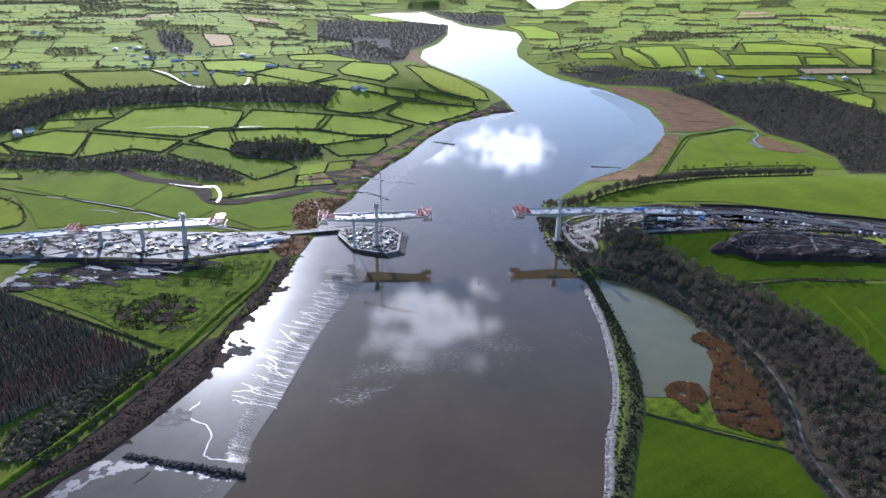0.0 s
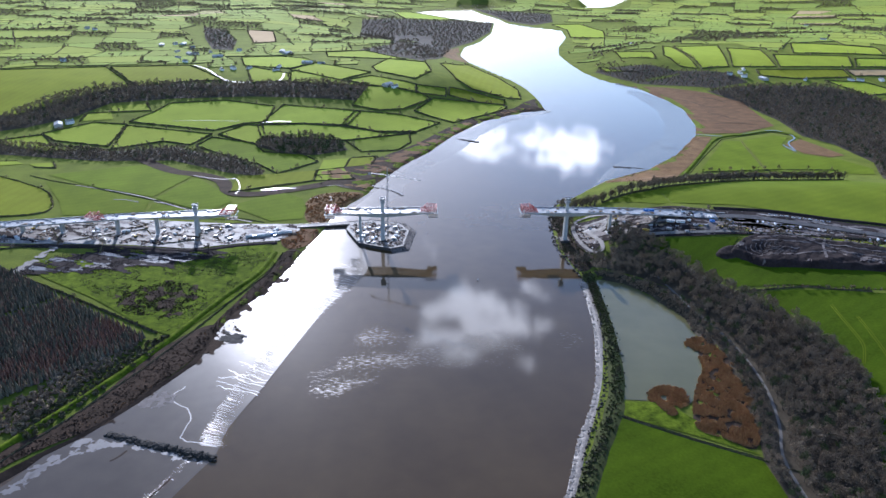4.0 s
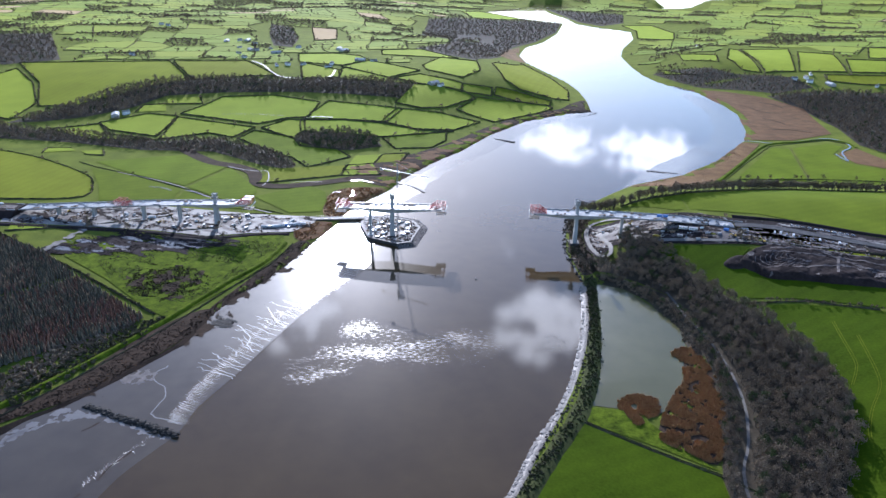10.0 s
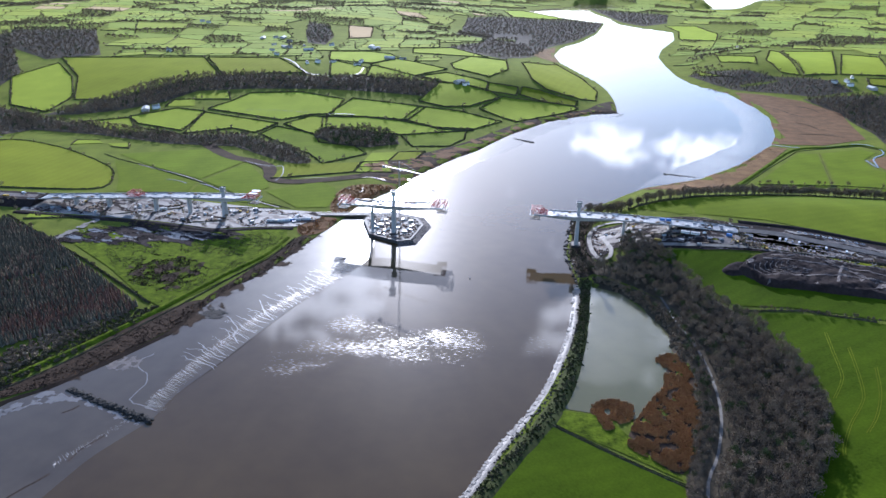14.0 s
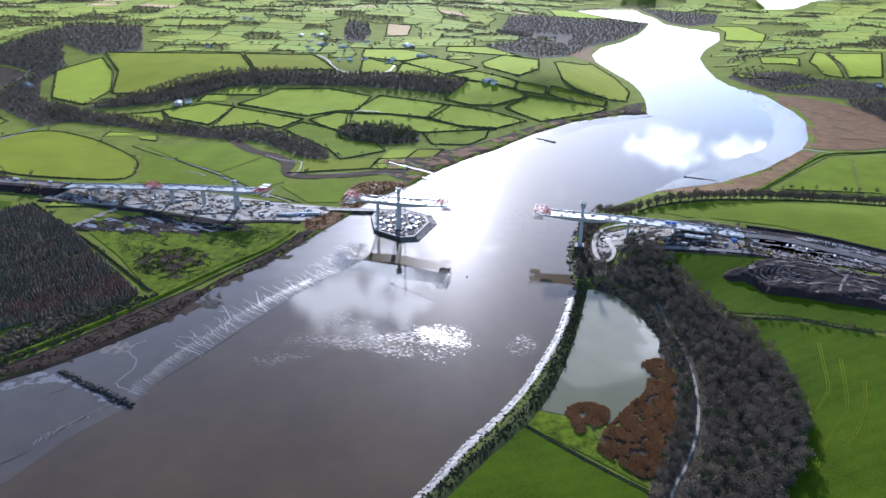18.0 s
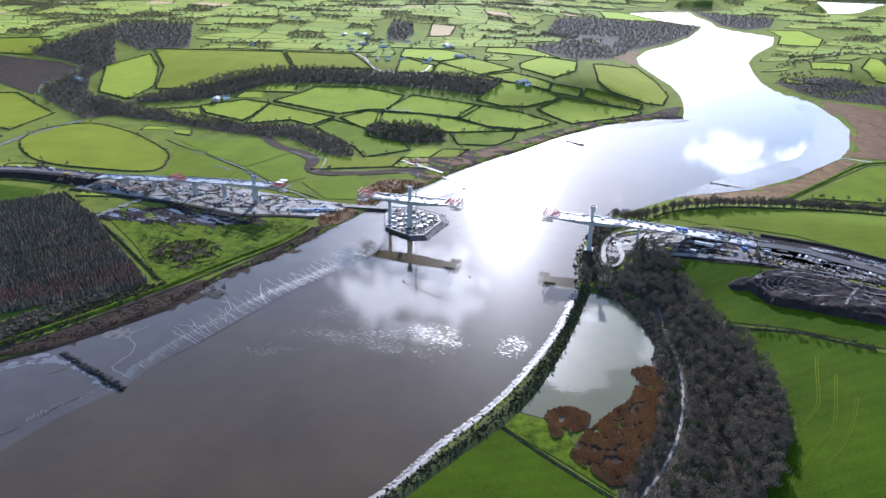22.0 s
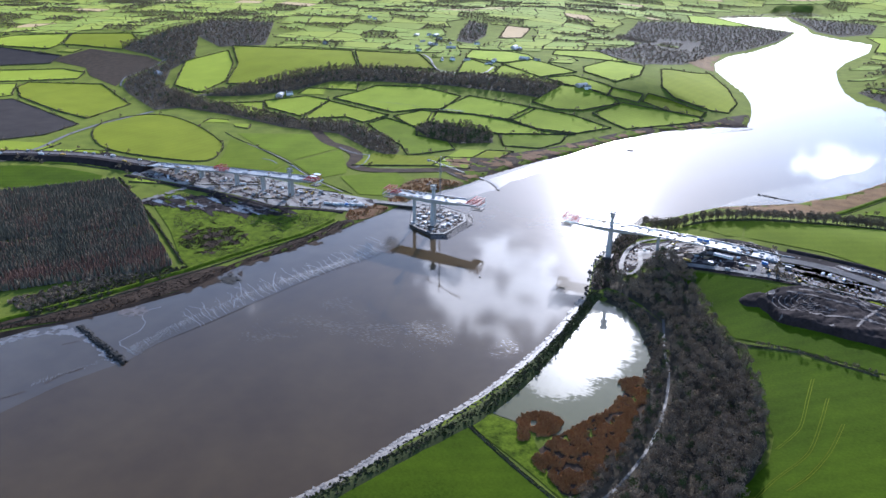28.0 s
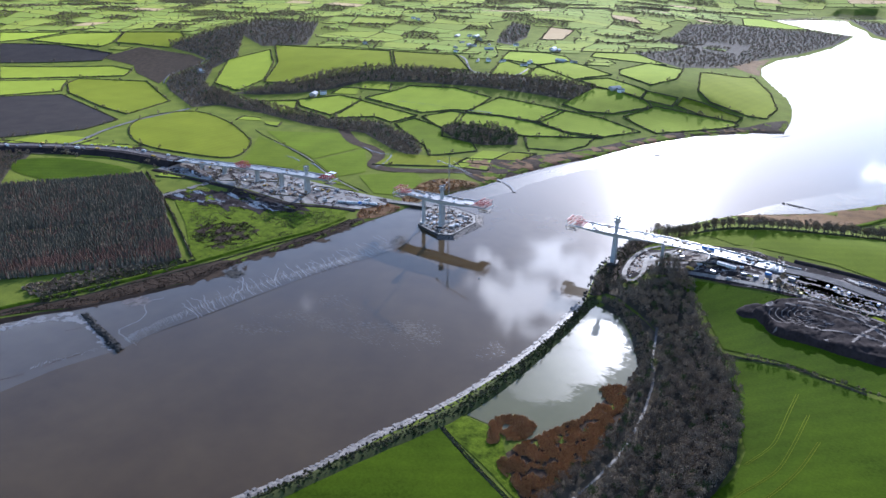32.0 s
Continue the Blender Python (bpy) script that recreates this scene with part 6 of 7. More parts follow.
# works on the west side
tag_strip(sheet("works_ground", [(243, 30), (252, 58), (296, 50), (346, 24), (414, 4), (491, -8), (554, -38), (625, -64), (800, -150), (800, -200), (600, -116), (498, -88), (422, -80), (372, -68), (316, -44), (276, -22), (254, -46), (242, -20)], M_SITEMUD, 0.8, 6), "churned wet brown earth round the road works", "works ground")
for pts, w, label in (([(300, 46), (278, 66), (258, 62), (249, 40), (247, 10), (250, -22), (258, -43), (268, -42), (271, -22), (265, 10), (261, 34)], 5, "pale looping haul track above the shore"),
                      ([(262, 30), (272, 40), (286, 34), (288, 22), (276, 14), (264, 18)], 4, "pale looping haul track above the shore"),
                      ([(316, -38), (372, -60), (424, -74), (498, -84)], 5, "pale haul track beside the field")):
    tag_strip(ribbon("haul_track", pts, w, M_TRACK, 1.35), label, "track")
tag_strip(ribbon("new_road", [(412, -22), (454, -26), (513, -52), (571, -79), (640, -114), (820, -205)], 13, M_ASPHALT, 1.7, 5), "new wet dark road pavement", "road")
WORKS = [(243, 30), (252, 58), (296, 50), (346, 24), (414, 4), (491, -8), (554, -38), (625, -64), (800, -150), (800, -200), (600, -116), (498, -88), (422, -80), (372, -68), (316, -44), (276, -22), (254, -46), (242, -20)]
tag_strip(ribbon("road_bank", [(418, 8), (491, -4), (554, -32), (625, -58), (800, -144)], 8, M_SITEMUD, 0.6, 5, None, 2.4), "dark earth bank beside the new road", "bank")
blotches("rutted_earth", "drying rutted earth between the works", "works ground", WORKS, M_RUT, 1.0, 1.6, 0.1, 0.0, 13, None, 12, 0.25)
blotches("stone_spread", "pale crushed stone spread on the works", "works ground", WORKS, M_GRAVEL, 1.12, 1.6, 0.1, 0.34, 17, None, 12, 0.3)


def mound(name, ring, tall, label, material, rough_by=0.25, step=4, side=9):
    ring = [tuple(p[:2]) for p in curve_through(ring, True, 4)]

    def rule(x, y):
        d = -outside(x, y, ring)
        bumps = np.array([noise.fractal(Vector((a * 0.06, b * 0.06, 2)), 0.55, 2.3, 5) for a, b in zip(x, y)])
        ruts = 0.05 * np.sin((x * 0.8 + y * 0.55) * 1.1 + 2.5 * bumps)
        steep = smooth(d / side)
        return height(x, y) - 0.6 + steep * tall * (0.85 + rough_by * bumps * 0.6 + ruts)
    return tagged(sheet(name, ring, material, 0, step, 0, rule), label, "spoil heap", "spoil heaps", "structure")


mound("spoil_heap", [(392, -112), (410, -94), (440, -84), (507, -106), (560, -126), (566, -186), (486, -178), (446, -162), (416, -148), (404, -128)], 8.0, "broad dark spoil heap of excavated earth", M_SITEMUD, 0.4, 2.5, 5)
HEAP = [tuple(p[:2]) for p in curve_through([(392, -112), (410, -94), (440, -84), (507, -106), (560, -126), (566, -186), (486, -178), (446, -162), (416, -148), (404, -128)], True, 4)]


def heap_top(x, y):
    shape = np.shape(x)
    x, y = np.ravel(x), np.ravel(y)
    bumps = np.array([noise.fractal(Vector((a * 0.06, b * 0.06, 2)), 0.55, 2.3, 5) for a, b in zip(x, y)])
    ruts = 0.05 * np.sin((x * 0.8 + y * 0.55) * 1.1 + 2.5 * bumps)
    return (height(x, y) - 0.6 + smooth(-outside(x, y, HEAP) / 5) * 8.0 * (0.85 + 0.24 * bumps + ruts)).reshape(shape)


blotches("spoil_patches", "paler dried patches on the spoil", "works ground", HEAP, M_RUT, 0.22, 1.8, 0.07, 0.3, 19, heap_top, 8, 0.5)
for k in range(7):
    r = 5 + 3.4 * k
    tag_strip(ribbon("wheel_rut", [(447 + 1.5 * r * math.cos(a), -118 + 0.8 * r * math.sin(a)) for a in np.linspace(2.2 + 0.1 * k, 4.6 + 0.2 * (k % 3), 7)], 0.9, M_RUT, 0.3, 4, heap_top), "curved wheel rut pressed into the spoil", "rut")
for k, (a, b) in enumerate((((430, -96), (560, -132)), ((420, -104), (562, -150)), ((470, -100), (520, -166)), ((500, -110), (476, -160)), ((440, -140), (556, -164)))):
    m = ((a[0] + b[0]) / 2, (a[1] + b[1]) / 2 + 5)
    tag_strip(ribbon("wheel_rut", [a, m, b], 2.6, M_RUT, 0.3, 14, heap_top), "long pale haul rut across the spoil", "rut")
mound("spoil_heap", [(378, -106), (392, -96), (410, -100), (414, -116), (398, -122), (384, -118)], 4.5, "low dark spoil heap on the grass", M_SITEMUD, 0.4, 3, 5)
for k in range(9):
    x, y = 440 + k * 15 + rng.uniform(-4, 4), -64 - k * 5.5 + rng.uniform(-4, 4)
    mound("spoil_heap", [(x - 7, y), (x, y + 5), (x + 8, y + 1), (x + 2, y - 5)], rng.uniform(1.6, 3.2), "small heap of wet rubble", M_SITEMUD if k % 2 else M_GRAVEL, 0.5, 3)
mound("spoil_heap", [(250, 20), (262, 34), (276, 30), (280, 12), (266, 6)], 2.5, "low heap of pale broken rock", M_GRAVEL, 0.5, 3)
hedge([(381, -181), (412, -190), (438, -197), (460, -211), (489, -225)], (1.4, 2.6), 1.5, "dark hedge with a few small trees across bright grass", 0.0)


def chunk_tris(seed):
    """A broken block or offcut."""
    rng = np.random.default_rng(seed)
    c = np.array([[x, y, z] for x in (-0.5, 0.5) for y in (-0.5, 0.5) for z in (0, 0.7)]) * rng.uniform(0.6, 1.2, (8, 3))
    return np.array([c[list(f)] for f in ((0, 1, 3), (0, 3, 2), (4, 6, 7), (4, 7, 5), (0, 4, 5), (0, 5, 1), (2, 3, 7), (2, 7, 6), (1, 5, 7), (1, 7, 3))])


CHUNKS = [chunk_tris(k) for k in range(6)]
PLANKS = [chunk_tris(k + 20) * np.array([3.5, 0.35, 0.4]) for k in range(4)]


def rubble(label, ring, gap, seed, rise, level=None, thin=0.1):
    r = np.random.default_rng(seed)
    s = spots_in(ring, gap, r)
    s = s[np.array([noise.noise(Vector((p[0] * 0.06, p[1] * 0.06, seed))) for p in s]) > thin - 0.25]
    s[:, 2] = (s[:, 2] if level is None else level) + rise
    pick = r.uniform(0, 1, len(s))
    groups = [(strewn(s[pick < 0.26], CHUNKS, r, (0.3, 0.95), (1.2, 2.6)), M_PALE), (strewn(s[(pick >= 0.26) & (pick < 0.7)], CHUNKS, r, (0.3, 1.1), (1.2, 2.6)), M_SITEMUD),
              (strewn(s[(pick >= 0.7) & (pick < 0.84)], PLANKS, r, (0.9, 1.5), (1.0, 1.8)), M_TIMBER), (strewn(s[pick >= 0.84], PLANKS, r, (0.8, 1.4), (1.0, 1.6)), M_RUST)]
    return stuff("rubble", groups, label, "rubble")


rubble("broken stone, timber and steel offcuts on the works platform", [(-515, -10), (-500, 46), (-411, 70), (-339, 68), (-251, 58), (-192, 52), (-114, 52), (-112, 34), (-131, 0), (-181, -11), (-231, -27), (-314, -15), (-444, -13)], 2.1, 5, 1.1, None, 0.46)
rubble("broken stone, timber and steel offcuts in churned earth", [(246, 28), (254, 54), (296, 46), (346, 20), (412, 2), (412, -30), (440, -50), (520, -84), (498, -88), (422, -78), (372, -64), (316, -40), (278, -18), (256, -40)], 3.4, 6, 0.8, None, 0.3)
rubble("tumbled rubble bank beside the new road", [(430, -52), (470, -62), (540, -92), (600, -116), (590, -122), (520, -104), (440, -78)], 2.6, 7, 0.8)
rubble("stone and offcuts on the islet platform", [(-44, 38), (-28, -6), (10, -23), (23, -16), (29, 34), (17, 56), (-18, 66), (-44, 60)], 1.9, 8, 0.0, 3.4, -0.1)


# ---------------------------------------------------------------- vehicles, stores and plant
def wheels(thing, places, r, w):
    for x, y in places:
        bm = tube(bmesh.new(), (x, y - w / 2, r), (x, y + w / 2, r), r, r, 12)
        t = part("wheel", bm, M_BLACK, thing)
        part("hub", tube(bmesh.new(), (x, y - w / 2 - 0.02, r), (x, y + w / 2 + 0.02, r), r * 0.5, r * 0.5, 8), M_STEEL, t)


def car(label, paint):
    thing = empty("car", (0, 0, 0), 0, label, "car", "parked site cars")
    part("body", loft([[(-2.2, a, b) for a, b in ((-0.85, 0.35), (0.85, 0.35), (0.85, 0.8), (-0.85, 0.8))], [(-1.9, a, b) for a, b in ((-0.88, 0.3), (0.88, 0.3), (0.88, 0.95), (-0.88, 0.95))], [(1.2, a, b) for a, b in ((-0.88, 0.3), (0.88, 0.3), (0.88, 0.95), (-0.88, 0.95))], [(2.2, a, b) for a, b in ((-0.8, 0.35), (0.8, 0.35), (0.8, 0.72), (-0.8, 0.72))]]), paint, thing)
    part("cabin", loft([[(-1.85, a, b) for a, b in ((-0.8, 0.94), (0.8, 0.94), (0.78, 1.0), (-0.78, 1.0))], [(-1.3, a, b) for a, b in ((-0.8, 0.94), (0.8, 0.94), (0.62, 1.45), (-0.62, 1.45))], [(0.3, a, b) for a, b in ((-0.8, 0.94), (0.8, 0.94), (0.62, 1.45), (-0.62, 1.45))], [(1.1, a, b) for a, b in ((-0.8, 0.94), (0.8, 0.94), (0.78, 0.98), (-0.78, 0.98))]]), M_GLASS, thing, "dark windows")
    part("roof_panel", boxed((-1.25, -0.6, 1.45), (0.25, 0.6, 1.5), 0.02), paint, thing)
    wheels(thing, ((-1.35, -0.8), (-1.35, 0.8), (1.35, -0.8), (1.35, 0.8)), 0.32, 0.22)
    return thing


def van(label, paint):
    thing = empty("van", (0, 0, 0), 0, label, "van", "site vans")
    part("body", loft([[(-2.7, a, b) for a, b in ((-1, 0.4), (1, 0.4), (0.95, 2.3), (-0.95, 2.3))], [(1.4, a, b) for a, b in ((-1, 0.4), (1, 0.4), (0.95, 2.3), (-0.95, 2.3))], [(2.1, a, b) for a, b in ((-1, 0.4), (1, 0.4), (0.92, 1.3), (-0.92, 1.3))], [(2.7, a, b) for a, b in ((-0.95, 0.45), (0.95, 0.45), (0.9, 1.05), (-0.9, 1.05))]]), paint, thing)
    part("windscreen", loft([[(1.5, -0.85, 2.1), (1.5, 0.85, 2.1), (1.55, 0.85, 2.16), (1.55, -0.85, 2.16)], [(2.1, -0.88, 1.36), (2.1, 0.88, 1.36), (2.16, 0.88, 1.4), (2.16, -0.88, 1.4)]]), M_GLASS, thing)
    wheels(thing, ((-1.7, -0.9), (-1.7, 0.9), (1.75, -0.9), (1.75, 0.9)), 0.36, 0.25)
    return thing


def excavator(label):
    thing = empty("excavator", (0, 0, 0), 0, label, "excavator", "site excavators")
    for k in (-1.25, 1.25):
        part("crawler_track", loft([[(x, k - 0.3, z), (x, k + 0.3, z), (x, k + 0.3, z2), (x, k - 0.3, z2)] for x, z, z2 in ((-2.1, 0.35, 0.6), (-1.7, 0.0, 0.95), (1.7, 0.0, 0.95), (2.1, 0.35, 0.6))]), M_BLACK, thing)
    part("turntable", tube(bmesh.new(), (0, 0, 0.7), (0, 0, 1.2), 0.9, 0.9, 12), M_PILE, thing)
    part("engine_house", boxed((-2.3, -1.3, 1.15), (0.9, 1.3, 2.3), 0.12), M_YELLOWPAINT, thing, "yellow engine cover")
    part("cab", boxed((0.0, 0.3, 1.2), (1.6, 1.3, 2.95), 0.1), M_GLASS, thing)
    bm = bmesh.new()
    bar(bm, (0.8, -0.2, 1.7), (3.6, -0.2, 4.6), 0.5), bar(bm, (3.6, -0.2, 4.6), (5.2, -0.2, 4.0), 0.45)
    part("boom", bm, M_YELLOWPAINT, thing)
    part("dipper_arm", bar(bmesh.new(), (5.2, -0.2, 4.1), (6.3, -0.2, 1.4), 0.36), M_YELLOWPAINT, thing)
    part("bucket", loft([[(6.0, -0.8, 0.5), (6.9, -0.8, 0.6), (6.7, -0.8, 1.4), (6.1, -0.8, 1.5)], [(6.0, 0.4, 0.5), (6.9, 0.4, 0.6), (6.7, 0.4, 1.4), (6.1, 0.4, 1.5)]]), M_PILE, thing)
    return thing


def dumper(label):
    thing = empty("dump_truck", (0, 0, 0), 0, label, "dump truck", "site dump trucks")
    part("chassis", boxed((-4.4, -1.1, 0.8), (4.2, 1.1, 1.3), 0.05), M_PILE, thing)
    part("cab", boxed((2.0, -1.2, 1.2), (4.0, 1.2, 3.1), 0.15), M_YELLOWPAINT, thing)
    part("cab_window", boxed((2.4, -1.22, 2.2), (4.03, 1.22, 2.9)), M_GLASS, thing)
    part("tipper_body", loft([[(-4.8, a, b) for a, b in ((-1.2, 1.7), (1.2, 1.7), (1.5, 2.6), (-1.5, 2.6))], [(-3.8, a, b) for a, b in ((-1.2, 1.35), (1.2, 1.35), (1.5, 3.0), (-1.5, 3.0))], [(1.6, a, b) for a, b in ((-1.2, 1.35), (1.2, 1.35), (1.5, 3.2), (-1.5, 3.2))]]), M_YELLOWPAINT, thing)
    wheels(thing, ((-3.2, -1.1), (-3.2, 1.1), (-1.4, -1.1), (-1.4, 1.1), (2.9, -1.1), (2.9, 1.1)), 0.75, 0.55)
    return thing


def cabin(label, paint):
    thing = empty("site_cabin", (0, 0, 0), 0, label, "site cabin", "site cabins")
    part("body", boxed((-4.8, -1.5, 0.2), (4.8, 1.5, 2.75), 0.06), paint, thing)
    part("roof", boxed((-4.95, -1.62, 2.75), (4.95, 1.62, 2.95), 0.04), M_TIN, thing)
    for x in (-3.2, 0.8, 3.2):
        part("window", boxed((x - 0.6, -1.54, 1.2), (x + 0.6, -1.44, 2.1)), M_GLASS, thing)
    part("door", boxed((-1.6, -1.55, 0.25), (-0.7, -1.44, 2.25)), M_STEEL, thing)
    return thing


def container(label, paint):
    thing = empty("container", (0, 0, 0), 0, label, "container", "shipping containers")
    bm = boxed((-3, -1.2, 0.05), (3, 1.2, 2.6), 0.04)
    part("body", bm, paint, thing)
    for y in (-0.6, 0.6):
        d = part("door", boxed((3.0, y - 0.56, 0.15), (3.06, y + 0.56, 2.5)), paint, thing)
        part("lock_bar", boxed((3.06, y - 0.04, 0.2), (3.1, y + 0.04, 2.45)), M_STEEL, d)
    return thing


def stack(label, material, kind):
    thing = empty("material_stack", (0, 0, 0), 0, label, "material stack", "stacked materials")
    for row in range(3):
        for k in range(4 - row):
            y = -1.5 + row * 0.5 + k
            part(kind, boxed((-2.6 + 0.1 * k, y, row * 0.55), (2.6 - 0.1 * row, y + 0.85, row * 0.55 + 0.48), 0.04), material, thing)
    return thing


def skip(label):
    thing = empty("tank", (0, 0, 0), 0, label, "tank", "site tanks")
    part("vessel", tube(bmesh.new(), (-1.8, 0, 1.3), (1.8, 0, 1.3), 1.1, 1.1, 14), M_WHITE, thing)
    for x in (-1.1, 1.1):
        part("saddle", boxed((x - 0.2, -0.9, 0), (x + 0.2, 0.9, 0.6)), M_STEEL, thing)
    return thing


PROTOS = {"silver": car("parked silver car on the site", M_CARPAINT), "white": car("parked white car on the site", M_WHITE), "van": van("parked white van on the site", M_WHITE),
          "digger": excavator("yellow tracked excavator on churned ground"), "dumper": dumper("yellow articulated dump truck on a haul track"), "cabin": cabin("white site cabin with small windows", M_WHITE),
          "blue": container("blue steel storage container on site", M_BLUE), "grey": container("grey steel storage container on site", M_STEEL), "timber": stack("stack of timber and formwork", M_TIMBER, "beam"),
          "steel": stack("stack of grey steel and pipes", M_STEEL, "beam"), "precast": stack("stack of pale precast concrete blocks", M_CONC, "block"), "tank": skip("white cylindrical tank on saddles")}
USED = set()


def put(kind, x, y, turn, z=None, scale=1.0):
    m = Matrix.LocRotScale((x, y, land(x, y) + 1.72 if z is None else z), Euler((0, 0, radians(turn))), (scale, scale, scale))
    if kind not in USED:
        USED.add(kind)
        PROTOS[kind].matrix_basis = m
    else:
        ob = copy_thing(PROTOS[kind], m)
        ob.scale = (scale, scale, scale)


def road_z(span, x):
    xs, zs = [p[0] for p in SPANS[span]], [p[2] for p in SPANS[span]]
    ys = [p[1] for p in SPANS[span]]
    return float(np.interp(x, xs, ys)), float(np.interp(x, xs, zs)) + 0.1


rng = np.random.default_rng(55)
# parked rows beside the new road
for k in range(12):
    x = 452 + k * 6.2
    put(("silver", "silver", "van")[int(rng.integers(0, 3))], x, -44 - (x - 452) * 0.44 + rng.normal(0, 0.4), 68 + rng.normal(0, 4))
for k in range(11):
    x = 480 + k * 6
    put(("silver", "silver", "white")[int(rng.integers(0, 3))], x, -18 - (x - 480) * 0.42 + rng.normal(0, 0.4), -25 + rng.normal(0, 3))
for k in range(7):
    x = 560 + k * 7
    put(("silver", "van")[k % 2], x, -98 - (x - 560) * 0.46, 66)
# plant and stores on the western works
for kind, x, y, t in (("digger", 300, 24, 40), ("dumper", 322, -34, -24), ("digger", 430, -74, 130), ("cabin", 352, -30, -12), ("cabin", 362, -36, -10), ("precast", 330, -26, 30), ("timber", 340, -32, 10), ("timber", 318, -14, 70),
                      ("grey", 346, -44, -20), ("steel", 376, -48, -14), ("steel", 388, -52, 20), ("digger", 402, -60, 200), ("precast", 364, -56, 0), ("tank", 372, -36, 10), 
                      ("grey", 420, -44, -18), ("blue", 398, -42, -18), ("steel", 306, 6, 50), ("timber", 290, -16, 20), ("tank", 268, 24, 0)):
    put(kind, x, y, t, land(x, y) + (7.2 if kind == "dumper" and x > 460 or (kind == "digger" and x == 446) else 1.0))
# eastern works platform
spread = ["timber", "steel", "precast", "timber", "steel", "grey", "timber", "cabin", "tank", "steel", "precast", "timber", "van", "precast", "digger", "steel", "timber", "grey"]
for k in range(70):
    x = rng.uniform(-490, -125)
    y = float(np.interp(x, [-490, -314, -181, -125], [-8, -10, -6, 8])) + rng.uniform(2, 54 if x < -200 else 40)
    if abs(y - np.interp(x, [-505, -190], [24, 12])) < 5 and min(abs(x - p) for p in (-455, -405, -335, -285, -234)) < 9:
        continue
    put(spread[k % len(spread)], x, y, rng.uniform(0, 180), land(x, y) + 1.1)
for k in range(8):
    put("blue" if k == 4 else "grey" if k == 1 else "cabin", -168 + k * 6.5, 6 + k * 2.6 + rng.normal(0, 1), 12 + rng.normal(0, 3), land(-168 + k * 6.5, 8) + 1.1)
# islet stores
for k in range(60):
    a, r = rng.uniform(0, 6.28), math.sqrt(rng.uniform(0.06, 1))
    x, y = -8 + 30 * r * math.cos(a), 22 + 34 * r * math.sin(a)
    if outside(np.array([x]), np.array([y]), ISLET)[0] > -5 or math.hypot(x, y) < 11 or math.hypot(x + 28, y - 1) < 8:
        continue
    put(("timber", "steel", "precast", "grey", "tank")[k % 5], x, y, rng.uniform(0, 180), 3.42)
# stores on the decks
for span, n in (("east", 80), ("middle", 40), ("west", 56)):
    lo, hi = SPANS[span][0][0] + 14, SPANS[span][-1][0] - 14
    for k in range(n):
        x = rng.uniform(lo, hi)
        y, z = road_z(span, x)
        if min(abs(x - p) for p in (-234, 0, 230, -363)) < 9:
            continue
        put(("timber", "steel", "precast", "timber", "steel", "tank")[k % 6], x, y + rng.choice((-1, 1)) * rng.uniform(3.5, 8.5), rng.uniform(-8, 8), z, rng.uniform(0.55, 0.95))
y, z = road_z("west", 338)
put("blue", 336, y + 4, -6, z), put("blue", 329, y + 4.5, -4, z)
for x in (400, 404):
    y, z = road_z("west", x)
    put("cabin", x, y - 6, 78, z, 0.8)
# vehicles on the haul road
for k in range(16):
    x = -540 - k * 19 + rng.uniform(-5, 5)
    put(("van", "dumper", "silver", "cabin", "white", "grey")[k % 6], x, float(np.interp(x, [-1000, -830, -740, -650, -580, -508], [-160, -62, -18, 14, 22, 24])) + rng.choice((-9, 9)), rng.uniform(-10, 25), float(np.interp(x, [-1300, -508], [9.1, 10.5])) + 0.1)
for k in range(14):
    put(("van", "white", "silver", "grey")[k % 4], -640 - k * 7 + rng.normal(0, 1), 44 - k * 2.0 + rng.normal(0, 3), rng.uniform(60, 120), land(-650, 40) + 0.8)
tag_strip(sheet("works_ground", [(-620, 58), (-650, 62), (-740, 40), (-760, 5), (-700, 10), (-640, 30)], M_SITEMUD, 0.5, 14), "muddy vehicle compound beside the embankment", "works ground")

# ---------------------------------------------------------------- single trees
TREE_MESHES = []
for k in range(5):
    a, b = TREES[k], STEMS[k]
    TREE_MESHES.append((raw_mesh("crown", a.reshape(-1, 3), np.arange(3 * len(a)).reshape(-1, 3), [M_TWIG]), raw_mesh("trunk", b.reshape(-1, 3), np.arange(3 * len(b)).reshape(-1, 3), [M_BARK])))


def tree(x, y, tall, label, group, k):
    thing = empty("tree", (x, y, land(x, y) - 0.1), 37 * k, label, "tree", group)
    thing.scale = (tall * 0.95, tall * 0.95, tall)
    for name, me in zip(("crown", "trunk"), TREE_MESHES[k % 5]):
        ob = new(name, me)
        ob.parent = thing


rng = np.random.default_rng(66)
for j, (x, y, z) in enumerate(spots_along([(246, 122), (300, 103), (362, 91), (446, 135), (559, 211), (720, 239)], 3.4, rng, 1.8)):
    tree(x, y, rng.uniform(12, 18), "tall bare tree in a field-edge row", "tree row", j)
t = spots_along([(262, 116), (300, 105), (362, 93), (446, 137), (559, 213), (720, 241)], 3.0, rng, 2.4)
stuff("tree_belt", [(strewn(t, TREES, rng, (8, 15), (0.7, 1.0)), M_TWIG), (strewn(t, STEMS, rng, (8, 14), (0.8, 1.1)), M_BARK)], "close belt of bare trees along the field edge", "trees")
for j, (x, y, z) in enumerate(spots_along([(400, -185), (470, -216), (520, -234)], 4.5, rng, 1.0)):
    tree(x, y, rng.uniform(3, 7), "small bare tree standing in the hedge", "hedge trees", j)
